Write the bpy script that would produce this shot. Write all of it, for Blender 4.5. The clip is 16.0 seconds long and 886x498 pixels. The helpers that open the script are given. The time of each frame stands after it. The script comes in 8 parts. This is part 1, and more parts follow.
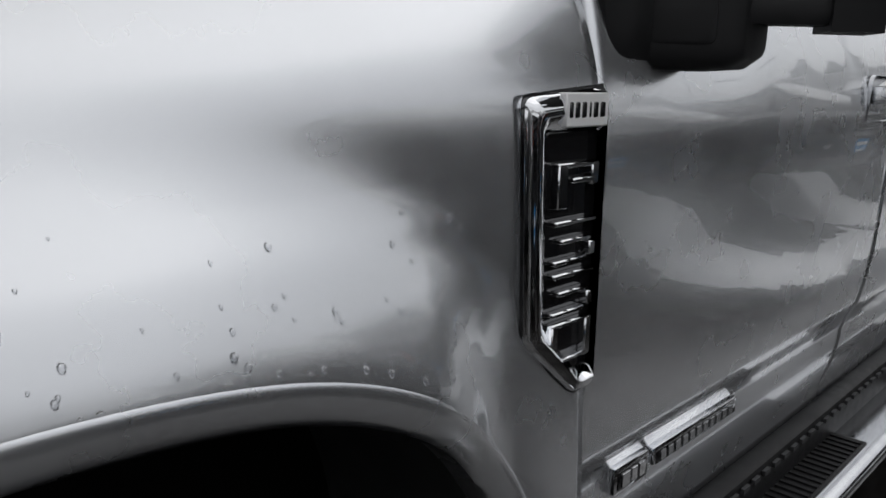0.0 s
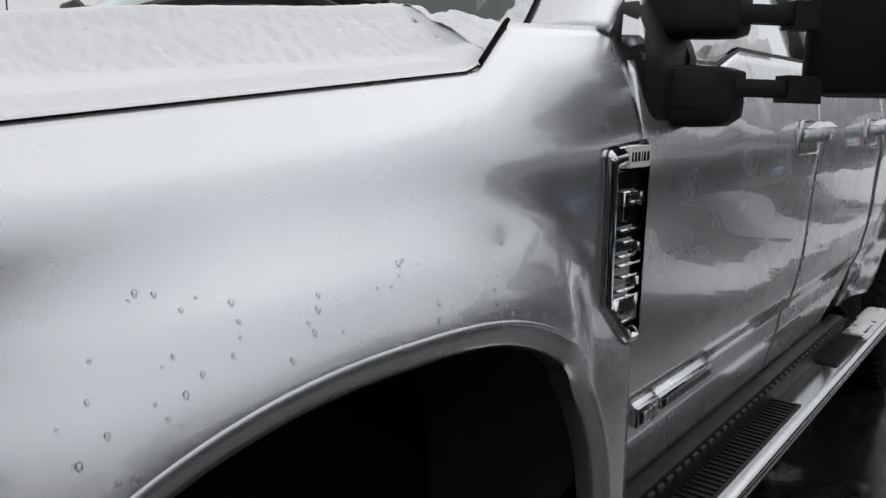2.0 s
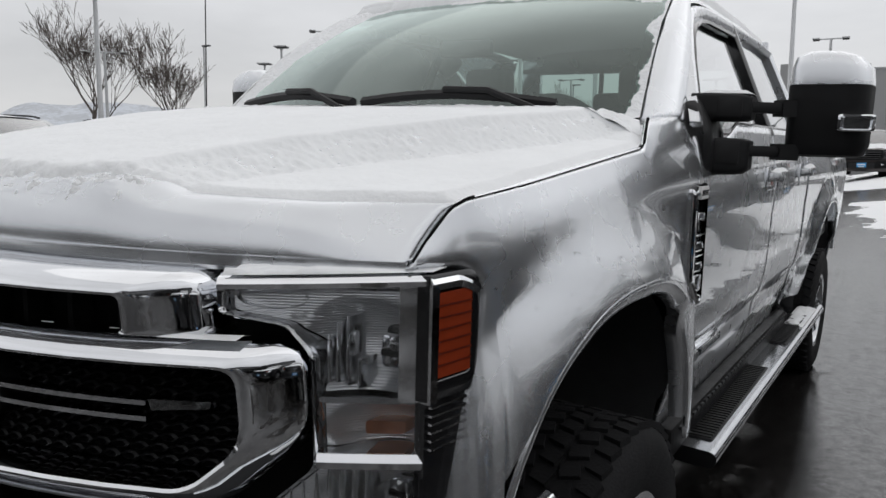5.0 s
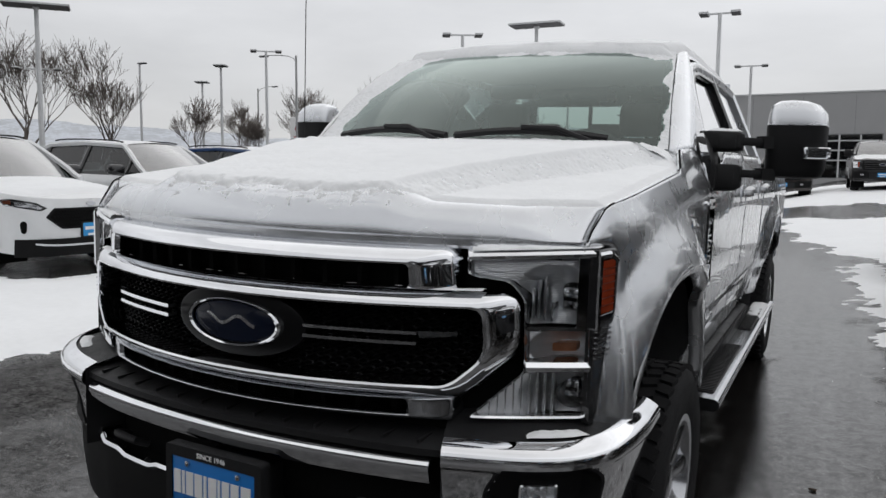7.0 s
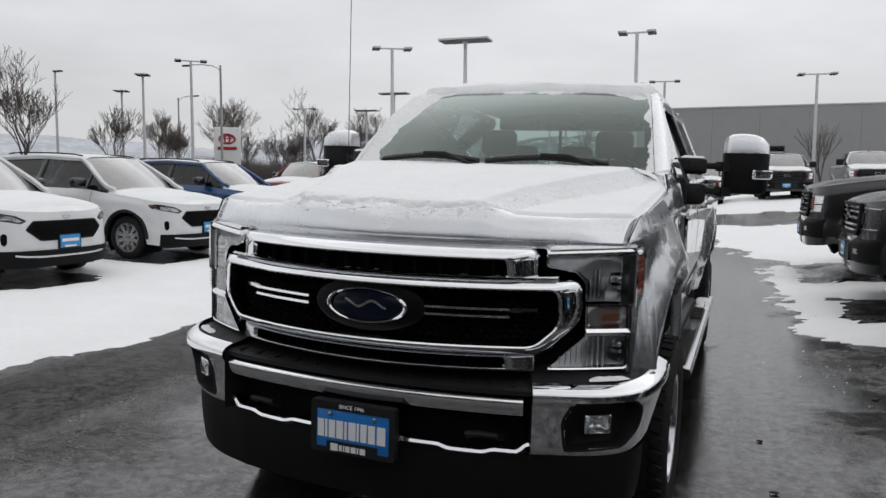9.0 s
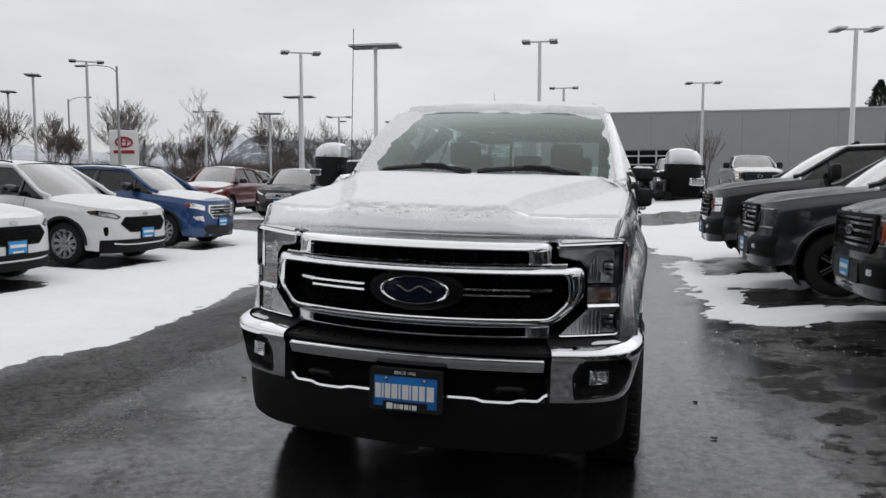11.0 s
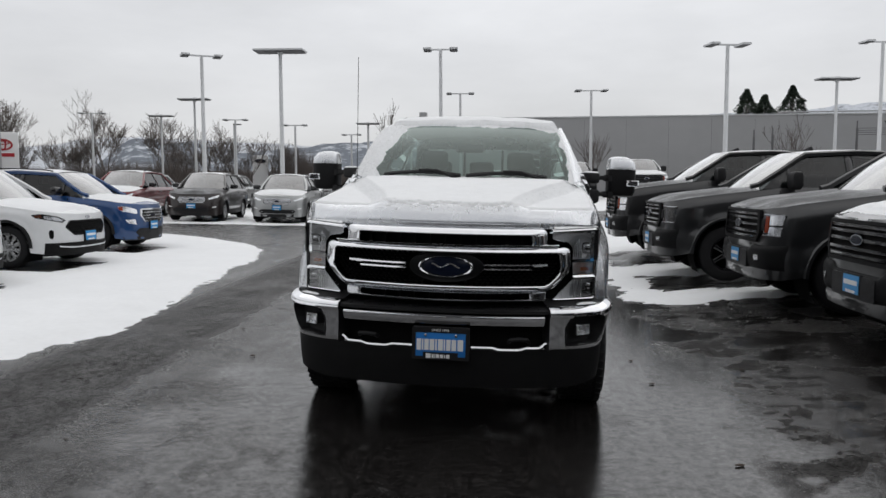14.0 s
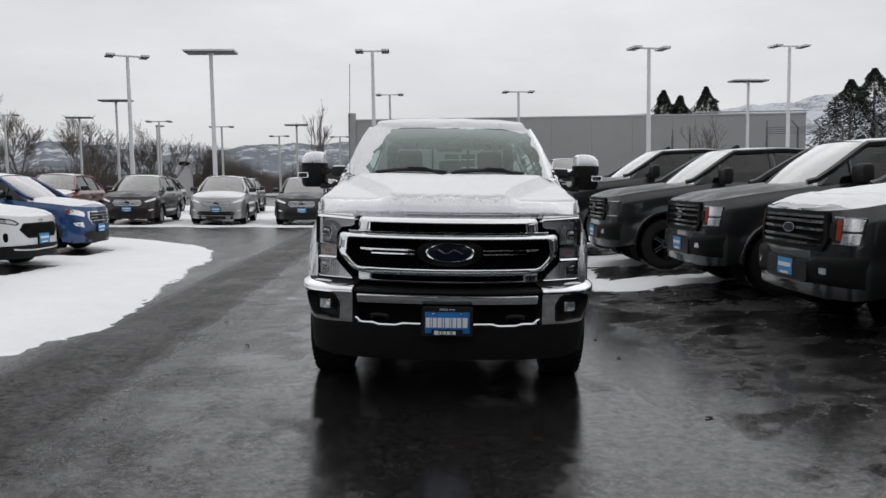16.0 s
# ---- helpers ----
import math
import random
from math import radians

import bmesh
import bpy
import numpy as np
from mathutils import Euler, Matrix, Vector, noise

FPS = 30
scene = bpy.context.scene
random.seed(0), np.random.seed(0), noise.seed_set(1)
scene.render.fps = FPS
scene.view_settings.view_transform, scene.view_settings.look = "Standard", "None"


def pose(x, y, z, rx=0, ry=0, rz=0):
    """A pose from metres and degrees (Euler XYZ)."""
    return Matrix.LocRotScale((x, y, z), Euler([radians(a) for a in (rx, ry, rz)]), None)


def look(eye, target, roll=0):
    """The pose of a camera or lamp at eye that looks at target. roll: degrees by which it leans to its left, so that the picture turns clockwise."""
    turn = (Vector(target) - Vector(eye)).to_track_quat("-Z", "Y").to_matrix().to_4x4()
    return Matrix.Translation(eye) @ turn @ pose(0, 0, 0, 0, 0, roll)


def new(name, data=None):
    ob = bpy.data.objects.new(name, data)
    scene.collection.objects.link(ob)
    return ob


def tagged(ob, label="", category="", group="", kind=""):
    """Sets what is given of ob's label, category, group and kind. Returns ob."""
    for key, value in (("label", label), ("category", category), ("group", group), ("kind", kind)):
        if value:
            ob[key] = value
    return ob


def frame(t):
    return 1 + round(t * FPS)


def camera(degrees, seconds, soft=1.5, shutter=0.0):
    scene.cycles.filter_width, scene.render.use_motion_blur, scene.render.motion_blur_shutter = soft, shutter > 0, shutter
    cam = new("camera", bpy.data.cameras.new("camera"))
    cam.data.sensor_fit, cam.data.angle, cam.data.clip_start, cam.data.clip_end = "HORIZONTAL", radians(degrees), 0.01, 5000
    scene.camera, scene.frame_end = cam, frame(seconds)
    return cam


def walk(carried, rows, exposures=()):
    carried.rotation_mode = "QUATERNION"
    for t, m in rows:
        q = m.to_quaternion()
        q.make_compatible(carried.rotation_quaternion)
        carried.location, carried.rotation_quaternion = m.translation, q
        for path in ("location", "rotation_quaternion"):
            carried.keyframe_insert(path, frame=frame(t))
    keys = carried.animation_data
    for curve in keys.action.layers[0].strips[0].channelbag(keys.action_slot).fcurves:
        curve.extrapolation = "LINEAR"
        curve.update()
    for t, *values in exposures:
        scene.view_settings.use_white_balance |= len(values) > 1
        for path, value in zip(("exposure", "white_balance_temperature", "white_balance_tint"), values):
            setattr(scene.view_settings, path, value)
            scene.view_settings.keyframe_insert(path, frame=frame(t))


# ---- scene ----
cam = camera(59.8, 16.0)
METRES, EYE, TURN = 6.56, 1.365, 44.2
ROWS = [
    (0.0, 0.0, 0.0, 0.0, -0.05, -11.19, 0.23),
    (0.5, -0.0104, -0.0157, 0.0025, -1.27, -11.0, 0.15),
    (1.0, -0.0222, -0.0316, 0.0044, -2.79, -10.76, 0.01),
    (1.5, -0.0341, -0.0475, 0.0066, -4.25, -10.37, -0.06),
    (2.0, -0.0464, -0.0643, 0.0086, -5.44, -9.92, -0.07),
    (2.5, -0.0602, -0.0831, 0.0098, -6.45, -9.44, -0.03),
    (3.0, -0.0765, -0.1022, 0.012, -7.36, -9.0, -0.02),
    (3.5, -0.0955, -0.1211, 0.0137, -8.3, -8.45, 0.07),
    (4.0, -0.1169, -0.1406, 0.015, -9.29, -8.07, 0.02),
    (6.5, -0.243, -0.2514, 0.0179, -15.72, -6.29, -0.29),
    (7.0, -0.2734, -0.2746, 0.0183, -16.73, -5.93, -0.33),
    (7.5, -0.3032, -0.2975, 0.0203, -17.97, -5.71, -0.36),
    (8.0, -0.3326, -0.3177, 0.0238, -19.32, -5.58, -0.36),
    (8.5, -0.3616, -0.3379, 0.0245, -20.72, -5.3, -0.34),
    (9.0, -0.3921, -0.3582, 0.0251, -22.59, -5.17, -0.27),
    (11.5, -0.548, -0.4325, 0.0299, -31.59, -4.87, 0.07),
    (12.0, -0.5775, -0.4459, 0.03, -33.09, -4.81, 0.14),
    (12.5, -0.6086, -0.4594, 0.0298, -34.37, -4.78, 0.17),
    (13.0, -0.6424, -0.4722, 0.0284, -35.55, -4.75, 0.18),
    (13.5, -0.6731, -0.485, 0.0275, -36.76, -4.73, 0.17),
    (14.0, -0.7035, -0.4986, 0.0286, -38.0, -4.72, 0.24),
    (14.5, -0.7322, -0.5125, 0.0274, -39.19, -4.72, 0.31),
    (15.0, -0.7619, -0.5231, 0.0269, -40.54, -4.68, 0.39),
    (15.5, -0.7909, -0.5242, 0.0267, -41.87, -4.69, 0.62),
    (16.0, -0.8187, -0.5138, 0.0237, -43.57, -4.72, 0.87),
]
walk(cam, [(t, pose(1.531, 0.984, EYE, 0, 0, TURN) @ pose(METRES * x, METRES * y, METRES * z, 90 + pitch, roll, yaw)) for t, x, y, z, yaw, pitch, roll in ROWS])


# ---- world and light: a thick overcast, brighter overhead ----
world = bpy.data.worlds.new("overcast")
scene.world = world
world.use_nodes = True
wn, wl = world.node_tree.nodes, world.node_tree.links
wn.clear()
w_out = wn.new("ShaderNodeOutputWorld")
w_bg = wn.new("ShaderNodeBackground")
w_sky = wn.new("ShaderNodeTexSky")
w_sky.sky_type, w_sky.sun_disc = "NISHITA", False
w_sky.sun_elevation, w_sky.sun_rotation = radians(75), radians(23)
w_tc = wn.new("ShaderNodeTexCoord")
w_sep = wn.new("ShaderNodeSeparateXYZ")
w_ramp = wn.new("ShaderNodeValToRGB")
w_map = wn.new("ShaderNodeMapping")
w_map.inputs["Scale"].default_value = (1.0, 1.0, 3.2)
w_noise = wn.new("ShaderNodeTexNoise")
w_noise.inputs["Scale"].default_value, w_noise.inputs["Detail"].default_value, w_noise.inputs["Roughness"].default_value = 2.3, 6, 0.55
w_cl = wn.new("ShaderNodeMapRange")
w_cl.inputs["From Min"].default_value, w_cl.inputs["From Max"].default_value = 0.3, 0.7
w_cl.inputs["To Min"].default_value, w_cl.inputs["To Max"].default_value = 0.86, 1.10
w_mul = wn.new("ShaderNodeVectorMath")
w_mul.operation = "SCALE"
w_mix = wn.new("ShaderNodeMix")
w_mix.data_type = "RGBA"
w_mix.inputs["Factor"].default_value = 0.93
w_gain = wn.new("ShaderNodeVectorMath")
w_gain.operation = "SCALE"
w_gain.inputs["Scale"].default_value = 0.10
e = w_ramp.color_ramp.elements
e[0].position, e[0].color = 0.0, (0.60, 0.60, 0.608, 1)
e[1].position, e[1].color = 1.0, (0.58, 0.588, 0.60, 1)
m_ = w_ramp.color_ramp.elements.new(0.22)
m_.color = (0.685, 0.69, 0.706, 1)
m_ = w_ramp.color_ramp.elements.new(0.5)
m_.color = (0.95, 0.955, 0.97, 1)
m_ = w_ramp.color_ramp.elements.new(0.74)
m_.color = (0.82, 0.825, 0.84, 1)
wl.new(w_tc.outputs["Generated"], w_sep.inputs[0])
wl.new(w_sep.outputs["Z"], w_ramp.inputs["Fac"])
wl.new(w_tc.outputs["Generated"], w_map.inputs["Vector"])
wl.new(w_map.outputs[0], w_noise.inputs["Vector"])
wl.new(w_noise.outputs["Fac"], w_cl.inputs["Value"])
wl.new(w_ramp.outputs["Color"], w_mul.inputs[0])
# thinner cloud, so more light, ahead of the truck's tail than behind the camera
w_side, w_both = wn.new("ShaderNodeMapRange"), wn.new("ShaderNodeMath")
w_side.inputs["From Min"].default_value, w_side.inputs["From Max"].default_value = -1.0, 1.0
w_side.inputs["To Min"].default_value, w_side.inputs["To Max"].default_value = 0.82, 1.18
w_both.operation = "MULTIPLY"
wl.new(w_sep.outputs["Y"], w_side.inputs["Value"])
wl.new(w_side.outputs[0], w_both.inputs[0])
wl.new(w_cl.outputs[0], w_both.inputs[1])
wl.new(w_both.outputs[0], w_mul.inputs["Scale"])
wl.new(w_sky.outputs["Color"], w_gain.inputs[0])
wl.new(w_gain.outputs[0], w_mix.inputs["A"])
wl.new(w_mul.outputs[0], w_mix.inputs["B"])
wl.new(w_mix.outputs["Result"], w_bg.inputs["Color"])
w_bg.inputs["Strength"].default_value = 1.0
wl.new(w_bg.outputs[0], w_out.inputs["Surface"])

sun = new("sun", bpy.data.lights.new("sun", "SUN"))
sun.data.energy, sun.data.angle, sun.data.color = 0.5, radians(100), (1.0, 0.97, 0.93)
sun.matrix_world = look((3, 7, 30), (0, 0, 0))


# ---- materials ----
def mat(name, color, rough=0.5, metal=0.0, coat=0.0, spec=0.5, noise_amt=0.0, noise_scale=20.0, bump=0.0, bump_scale=200.0,
        rough_var=0.0, rand=0.0, trans=0.0, alpha=1.0, coat_rough=0.03):
    """A node material: colour varied at two scales, varied roughness, fine relief."""
    m = bpy.data.materials.new(name)
    m.use_nodes = True
    n, l = m.node_tree.nodes, m.node_tree.links
    b = n["Principled BSDF"]
    b.inputs["Base Color"].default_value = (*color, 1)
    b.inputs["Roughness"].default_value = rough
    b.inputs["Metallic"].default_value = metal
    b.inputs["Coat Weight"].default_value = coat
    b.inputs["Coat Roughness"].default_value = coat_rough
    b.inputs["Specular IOR Level"].default_value = spec
    b.inputs["Transmission Weight"].default_value = trans
    b.inputs["Alpha"].default_value = alpha
    tc = n.new("ShaderNodeTexCoord")
    if noise_amt or rand:
        a1, a2 = n.new("ShaderNodeTexNoise"), n.new("ShaderNodeTexNoise")
        a1.inputs["Scale"].default_value, a1.inputs["Detail"].default_value = noise_scale, 5
        a2.inputs["Scale"].default_value, a2.inputs["Detail"].default_value = noise_scale * 0.13, 3
        for a in (a1, a2):
            l.new(tc.outputs["Object"], a.inputs["Vector"])
        add = n.new("ShaderNodeMath")
        add.operation = "ADD"
        l.new(a1.outputs["Fac"], add.inputs[0])
        l.new(a2.outputs["Fac"], add.inputs[1])
        mr = n.new("ShaderNodeMapRange")
        mr.inputs["From Min"].default_value, mr.inputs["From Max"].default_value = 0.6, 1.4
        mr.inputs["To Min"].default_value, mr.inputs["To Max"].default_value = 1 - noise_amt, 1 + noise_amt
        l.new(add.outputs[0], mr.inputs["Value"])
        sc = n.new("ShaderNodeVectorMath")
        sc.operation = "SCALE"
        sc.inputs[0].default_value = color
        if rand:
            oi = n.new("ShaderNodeObjectInfo")
            rr = n.new("ShaderNodeMapRange")
            rr.inputs["To Min"].default_value, rr.inputs["To Max"].default_value = 1 - rand, 1 + rand
            l.new(oi.outputs["Random"], rr.inputs["Value"])
            mm = n.new("ShaderNodeMath")
            mm.operation = "MULTIPLY"
            l.new(rr.outputs[0], mm.inputs[0])
            l.new(mr.outputs[0], mm.inputs[1])
            l.new(mm.outputs[0], sc.inputs["Scale"])
        else:
            l.new(mr.outputs[0], sc.inputs["Scale"])
        l.new(sc.outputs[0], b.inputs["Base Color"])
        if rough_var:
            rv = n.new("ShaderNodeMapRange")
            rv.inputs["From Min"].default_value, rv.inputs["From Max"].default_value = 0.6, 1.4
            rv.inputs["To Min"].default_value, rv.inputs["To Max"].default_value = max(0.02, rough - rough_var), min(1, rough + rough_var)
            l.new(add.outputs[0], rv.inputs["Value"])
            l.new(rv.outputs[0], b.inputs["Roughness"])
    if bump:
        bn = n.new("ShaderNodeTexNoise")
        bn.inputs["Scale"].default_value, bn.inputs["Detail"].default_value = bump_scale, 4
        l.new(tc.outputs["Object"], bn.inputs["Vector"])
        bb = n.new("ShaderNodeBump")
        bb.inputs["Strength"].default_value, bb.inputs["Distance"].default_value = min(1, bump), 0.01
        l.new(bn.outputs["Fac"], bb.inputs["Height"])
        l.new(bb.outputs[0], b.inputs["Normal"])
    return m


def paint(name, color, metal=0.0, rough=0.35):
    return mat(name, color, rough, metal, coat=1.0, noise_amt=0.05, noise_scale=9, rough_var=0.06, coat_rough=0.02)


M_SILVER = paint("silver_metallic_paint", (0.70, 0.715, 0.74), 0.88, 0.27)
M_CHROME = mat("chrome", (0.82, 0.83, 0.85), 0.05, 1.0, noise_amt=0.05, noise_scale=14, rough_var=0.03)
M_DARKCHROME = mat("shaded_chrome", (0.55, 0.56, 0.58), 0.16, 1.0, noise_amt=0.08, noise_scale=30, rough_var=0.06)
M_BLACK = mat("black_plastic", (0.010, 0.010, 0.011), 0.55, spec=0.3, noise_amt=0.25, noise_scale=30, bump=0.12, bump_scale=900, rough_var=0.12)
M_GLOSSBLACK = mat("gloss_black", (0.008, 0.008, 0.009), 0.12, coat=0.6, noise_amt=0.1)
M_DARKGLOSS = mat("dark_satin_plastic", (0.005, 0.005, 0.0055), 0.35, spec=0.15, noise_amt=0.2, noise_scale=40)
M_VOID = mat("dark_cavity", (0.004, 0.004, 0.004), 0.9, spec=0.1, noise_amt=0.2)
M_DAM = mat("grained_black_plastic", (0.007, 0.007, 0.0075), 0.6, spec=0.15, noise_amt=0.25, noise_scale=14, bump=0.15, bump_scale=300)
M_LINER = mat("moulded_liner", (0.035, 0.035, 0.037), 0.7, noise_amt=0.25, noise_scale=18, bump=0.2, bump_scale=200)
M_RUBBER = mat("tyre_rubber", (0.014, 0.014, 0.015), 0.8, spec=0.2, noise_amt=0.3, noise_scale=25, bump=0.3, bump_scale=150, rough_var=0.15)
M_RIM = mat("alloy_rim", (0.36, 0.365, 0.37), 0.28, 0.9, noise_amt=0.12, noise_scale=20, rough_var=0.1)
M_TRIM = mat("grey_interior", (0.10, 0.104, 0.108), 0.7, noise_amt=0.2, noise_scale=30, bump=0.1, bump_scale=500)
M_SEAT = mat("dark_seat_leather", (0.075, 0.076, 0.08), 0.55, noise_amt=0.2, noise_scale=20, bump=0.15, bump_scale=300)
M_AMBER = mat("amber_lens", (0.27, 0.038, 0.012), 0.14, coat=0.6, noise_amt=0.15, noise_scale=60)
M_BLUE = mat("blue_plate", (0.012, 0.17, 0.52), 0.3, coat=0.3, noise_amt=0.08, noise_scale=25)
M_OVAL = mat("deep_blue_enamel", (0.005, 0.008, 0.020), 0.2, spec=0.2, coat=0.05, noise_amt=0.1)
M_WHITE = mat("white_print", (0.8, 0.8, 0.8), 0.5, noise_amt=0.04)
M_REFLECTOR = mat("lamp_reflector", (0.94, 0.95, 0.97), 0.20, 1.0, noise_amt=0.12, noise_scale=35, bump=0.06, bump_scale=45, rough_var=0.08)
M_LINED = mat("lined_reflector", (0.93, 0.94, 0.96), 0.15, 0.60, noise_amt=0.10, noise_scale=40)
_n, _l = M_LINED.node_tree.nodes, M_LINED.node_tree.links
_w, _b, _t = _n.new("ShaderNodeTexWave"), _n.new("ShaderNodeBump"), _n.new("ShaderNodeTexCoord")
_w.bands_direction = "Z"
_w.inputs["Scale"].default_value, _w.inputs["Distortion"].default_value = 70.0, 0.6
_b.inputs["Strength"].default_value, _b.inputs["Distance"].default_value = 0.5, 0.0012
_l.new(_t.outputs["Object"], _w.inputs["Vector"])
_l.new(_w.outputs["Fac"], _b.inputs["Height"])
_l.new(_b.outputs[0], _n["Principled BSDF"].inputs["Normal"])
M_HEADLINER = mat("pale_headliner", (0.22, 0.225, 0.22), 0.9, noise_amt=0.05)
M_LAMPSHELL = mat("frosted_lamp_shell", (0.70, 0.71, 0.73), 0.42, 0.45, noise_amt=0.15, noise_scale=40)
M_SNOW = mat("fresh_snow", (0.87, 0.88, 0.89), 0.75, spec=0.25, noise_amt=0.04, noise_scale=14, bump=0.22, bump_scale=90)
M_SNOWROUGH = mat("clumped_snow", (0.87, 0.88, 0.89), 0.8, spec=0.2, noise_amt=0.05, noise_scale=30, bump=0.9, bump_scale=60)


def glass(name, tint, rough=0.0, mixing=0.25, shine=1.0):
    """Thin glass: tinted see-through with a mirror-like sheen that grows at a slant."""
    m = bpy.data.materials.new(name)
    m.use_nodes = True
    n, l = m.node_tree.nodes, m.node_tree.links
    n.remove(n["Principled BSDF"])
    tr, gl, mx, fr = n.new("ShaderNodeBsdfTransparent"), n.new("ShaderNodeBsdfGlossy"), n.new("ShaderNodeMixShader"), n.new("ShaderNodeFresnel")
    tr.inputs["Color"].default_value = (*tint, 1)
    gl.inputs["Roughness"].default_value = rough
    gl.inputs["Color"].default_value = (*shine, 1) if isinstance(shine, tuple) else (shine, shine, shine, 1)
    fr.inputs["IOR"].default_value = 1.5
    ns, ms = n.new("ShaderNodeTexNoise"), n.new("ShaderNodeMath")
    ns.inputs["Scale"].default_value = 6.0
    ms.operation = "MULTIPLY_ADD"
    ms.inputs[1].default_value, ms.inputs[2].default_value = 0.03, mixing - 0.02
    l.new(ns.outputs["Fac"], ms.inputs[0])
    ad = n.new("ShaderNodeMath")
    ad.operation = "ADD"
    ad.use_clamp = True
    two = n.new("ShaderNodeMath")
    two.operation = "MULTIPLY"
    two.inputs[1].default_value = 1.6
    l.new(fr.outputs[0], two.inputs[0])
    l.new(two.outputs[0], ad.inputs[0])
    l.new(ms.outputs[0], ad.inputs[1])
    l.new(ad.outputs[0], mx.inputs[0])
    l.new(tr.outputs[0], mx.inputs[1])
    l.new(gl.outputs[0], mx.inputs[2])
    l.new(mx.outputs[0], n["Material Output"].inputs["Surface"])
    return m


M_GLASS = glass("windscreen_glass", (0.30, 0.41, 0.375), 0.05, 0.025, (0.86, 0.97, 0.93))
M_DARKGLASS = glass("privacy_glass", (0.10, 0.11, 0.11), 0.02, 0.06)
M_SIDEGLASS = glass("tinted_side_glass", (0.42, 0.48, 0.47), 0.02, 0.22)
M_FROST = glass("frosted_car_glass", (0.20, 0.235, 0.225), 0.10, 0.24)
M_PICKGLASS = glass("dark_side_glass", (0.14, 0.16, 0.16), 0.03, 0.02, 0.6)
M_CARGLASS = glass("car_glass", (0.22, 0.25, 0.25), 0.03, 0.07)
M_LENS = glass("clear_lens", (0.97, 0.975, 0.98), 0.03, 0.03)


# ---- building helpers ----
def part(name, bm, material, parent=None, label="", smooth=True, sharp=38):
    me = bpy.data.meshes.new(name)
    bmesh.ops.recalc_face_normals(bm, faces=bm.faces)
    bm.to_mesh(me)
    bm.free()
    if smooth:
        me.polygons.foreach_set("use_smooth", [True] * len(me.polygons))
        me.set_sharp_from_angle(angle=radians(sharp))
    me.materials.append(material)
    ob = new(name, me)
    ob.parent = parent
    return tagged(ob, label=label) if label else ob


def thing(name, label, category, m=None, group="", kind=""):
    ob = tagged(new(name), label, category, group, kind)
    ob.matrix_world = m if m is not None else Matrix()
    return ob


def mirrored(bm):
    for v in bm.verts:
        v.co.x = -v.co.x
    return bm


def both(name, make, material, parent, label="", **k):
    return [part(name, make(), material, parent, label, **k), part(name, mirrored(make()), material, parent, label, **k)]


def lerp(a, b, t):
    return a + (b - a) * t


def smooth(t):
    t = min(1.0, max(0.0, t))
    return t * t * (3 - 2 * t)


def table(x, pts):
    """Piecewise linear look-up."""
    if x <= pts[0][0]:
        return pts[0][1]
    for (a, fa), (b, fb) in zip(pts, pts[1:]):
        if x <= b:
            return lerp(fa, fb, (x - a) / (b - a))
    return pts[-1][1]


def surface(bm, fn, us, vs, keep=None):
    """A grid of fn(u, v); keep(point, u, v) drops cells."""
    g = [[fn(u, v) for v in vs] for u in us]
    vt = {}

    def vert(i, j):
        if (i, j) not in vt:
            vt[i, j] = bm.verts.new(g[i][j])
        return vt[i, j]
    for i in range(len(us) - 1):
        for j in range(len(vs) - 1):
            if keep is None or keep(us[i], vs[j], us[i + 1], vs[j + 1]):
                bm.faces.new((vert(i, j), vert(i + 1, j), vert(i + 1, j + 1), vert(i, j + 1)))
    return bm


def span(a, b, n):
    return [a + (b - a) * i / (n - 1) for i in range(n)]


def loops(bm, rings, cap0=False, cap1=False, closed=True):
    """Bridges rings of equal length."""
    vs = [[bm.verts.new(p) for p in r] for r in rings]
    n = len(vs[0])
    for a, b in zip(vs, vs[1:]):
        for i in range(n if closed else n - 1):
            j = (i + 1) % n
            bm.faces.new((a[i], a[j], b[j], b[i]))
    if cap0:
        bm.faces.new(vs[0][::-1])
    if cap1:
        bm.faces.new(vs[-1])
    return bm


def fillet(poly, r, k=4, m=4):
    """A closed outline with rounded corners, k + 1 points a corner and m - 1 more along each edge."""
    out, n = [], len(poly)
    rs = r if isinstance(r, (list, tuple)) else [r] * n
    cuts = []
    for i in range(n):
        p, a, b = Vector(poly[i]), Vector(poly[i - 1]), Vector(poly[(i + 1) % n])
        da, db = (a - p), (b - p)
        la, lb = min(rs[i], da.length * 0.45), min(rs[i], db.length * 0.45)
        p0, p1 = p + da.normalized() * la, p + db.normalized() * lb
        cuts.append([(1 - t) ** 2 * p0 + 2 * t * (1 - t) * p + t * t * p1 for t in span(0, 1, k + 1)])
    for i in range(n):
        out += cuts[i]
        s, e_ = cuts[i][-1], cuts[(i + 1) % n][0]
        out += [s.lerp(e_, j / m) for j in range(1, m)]
    return out


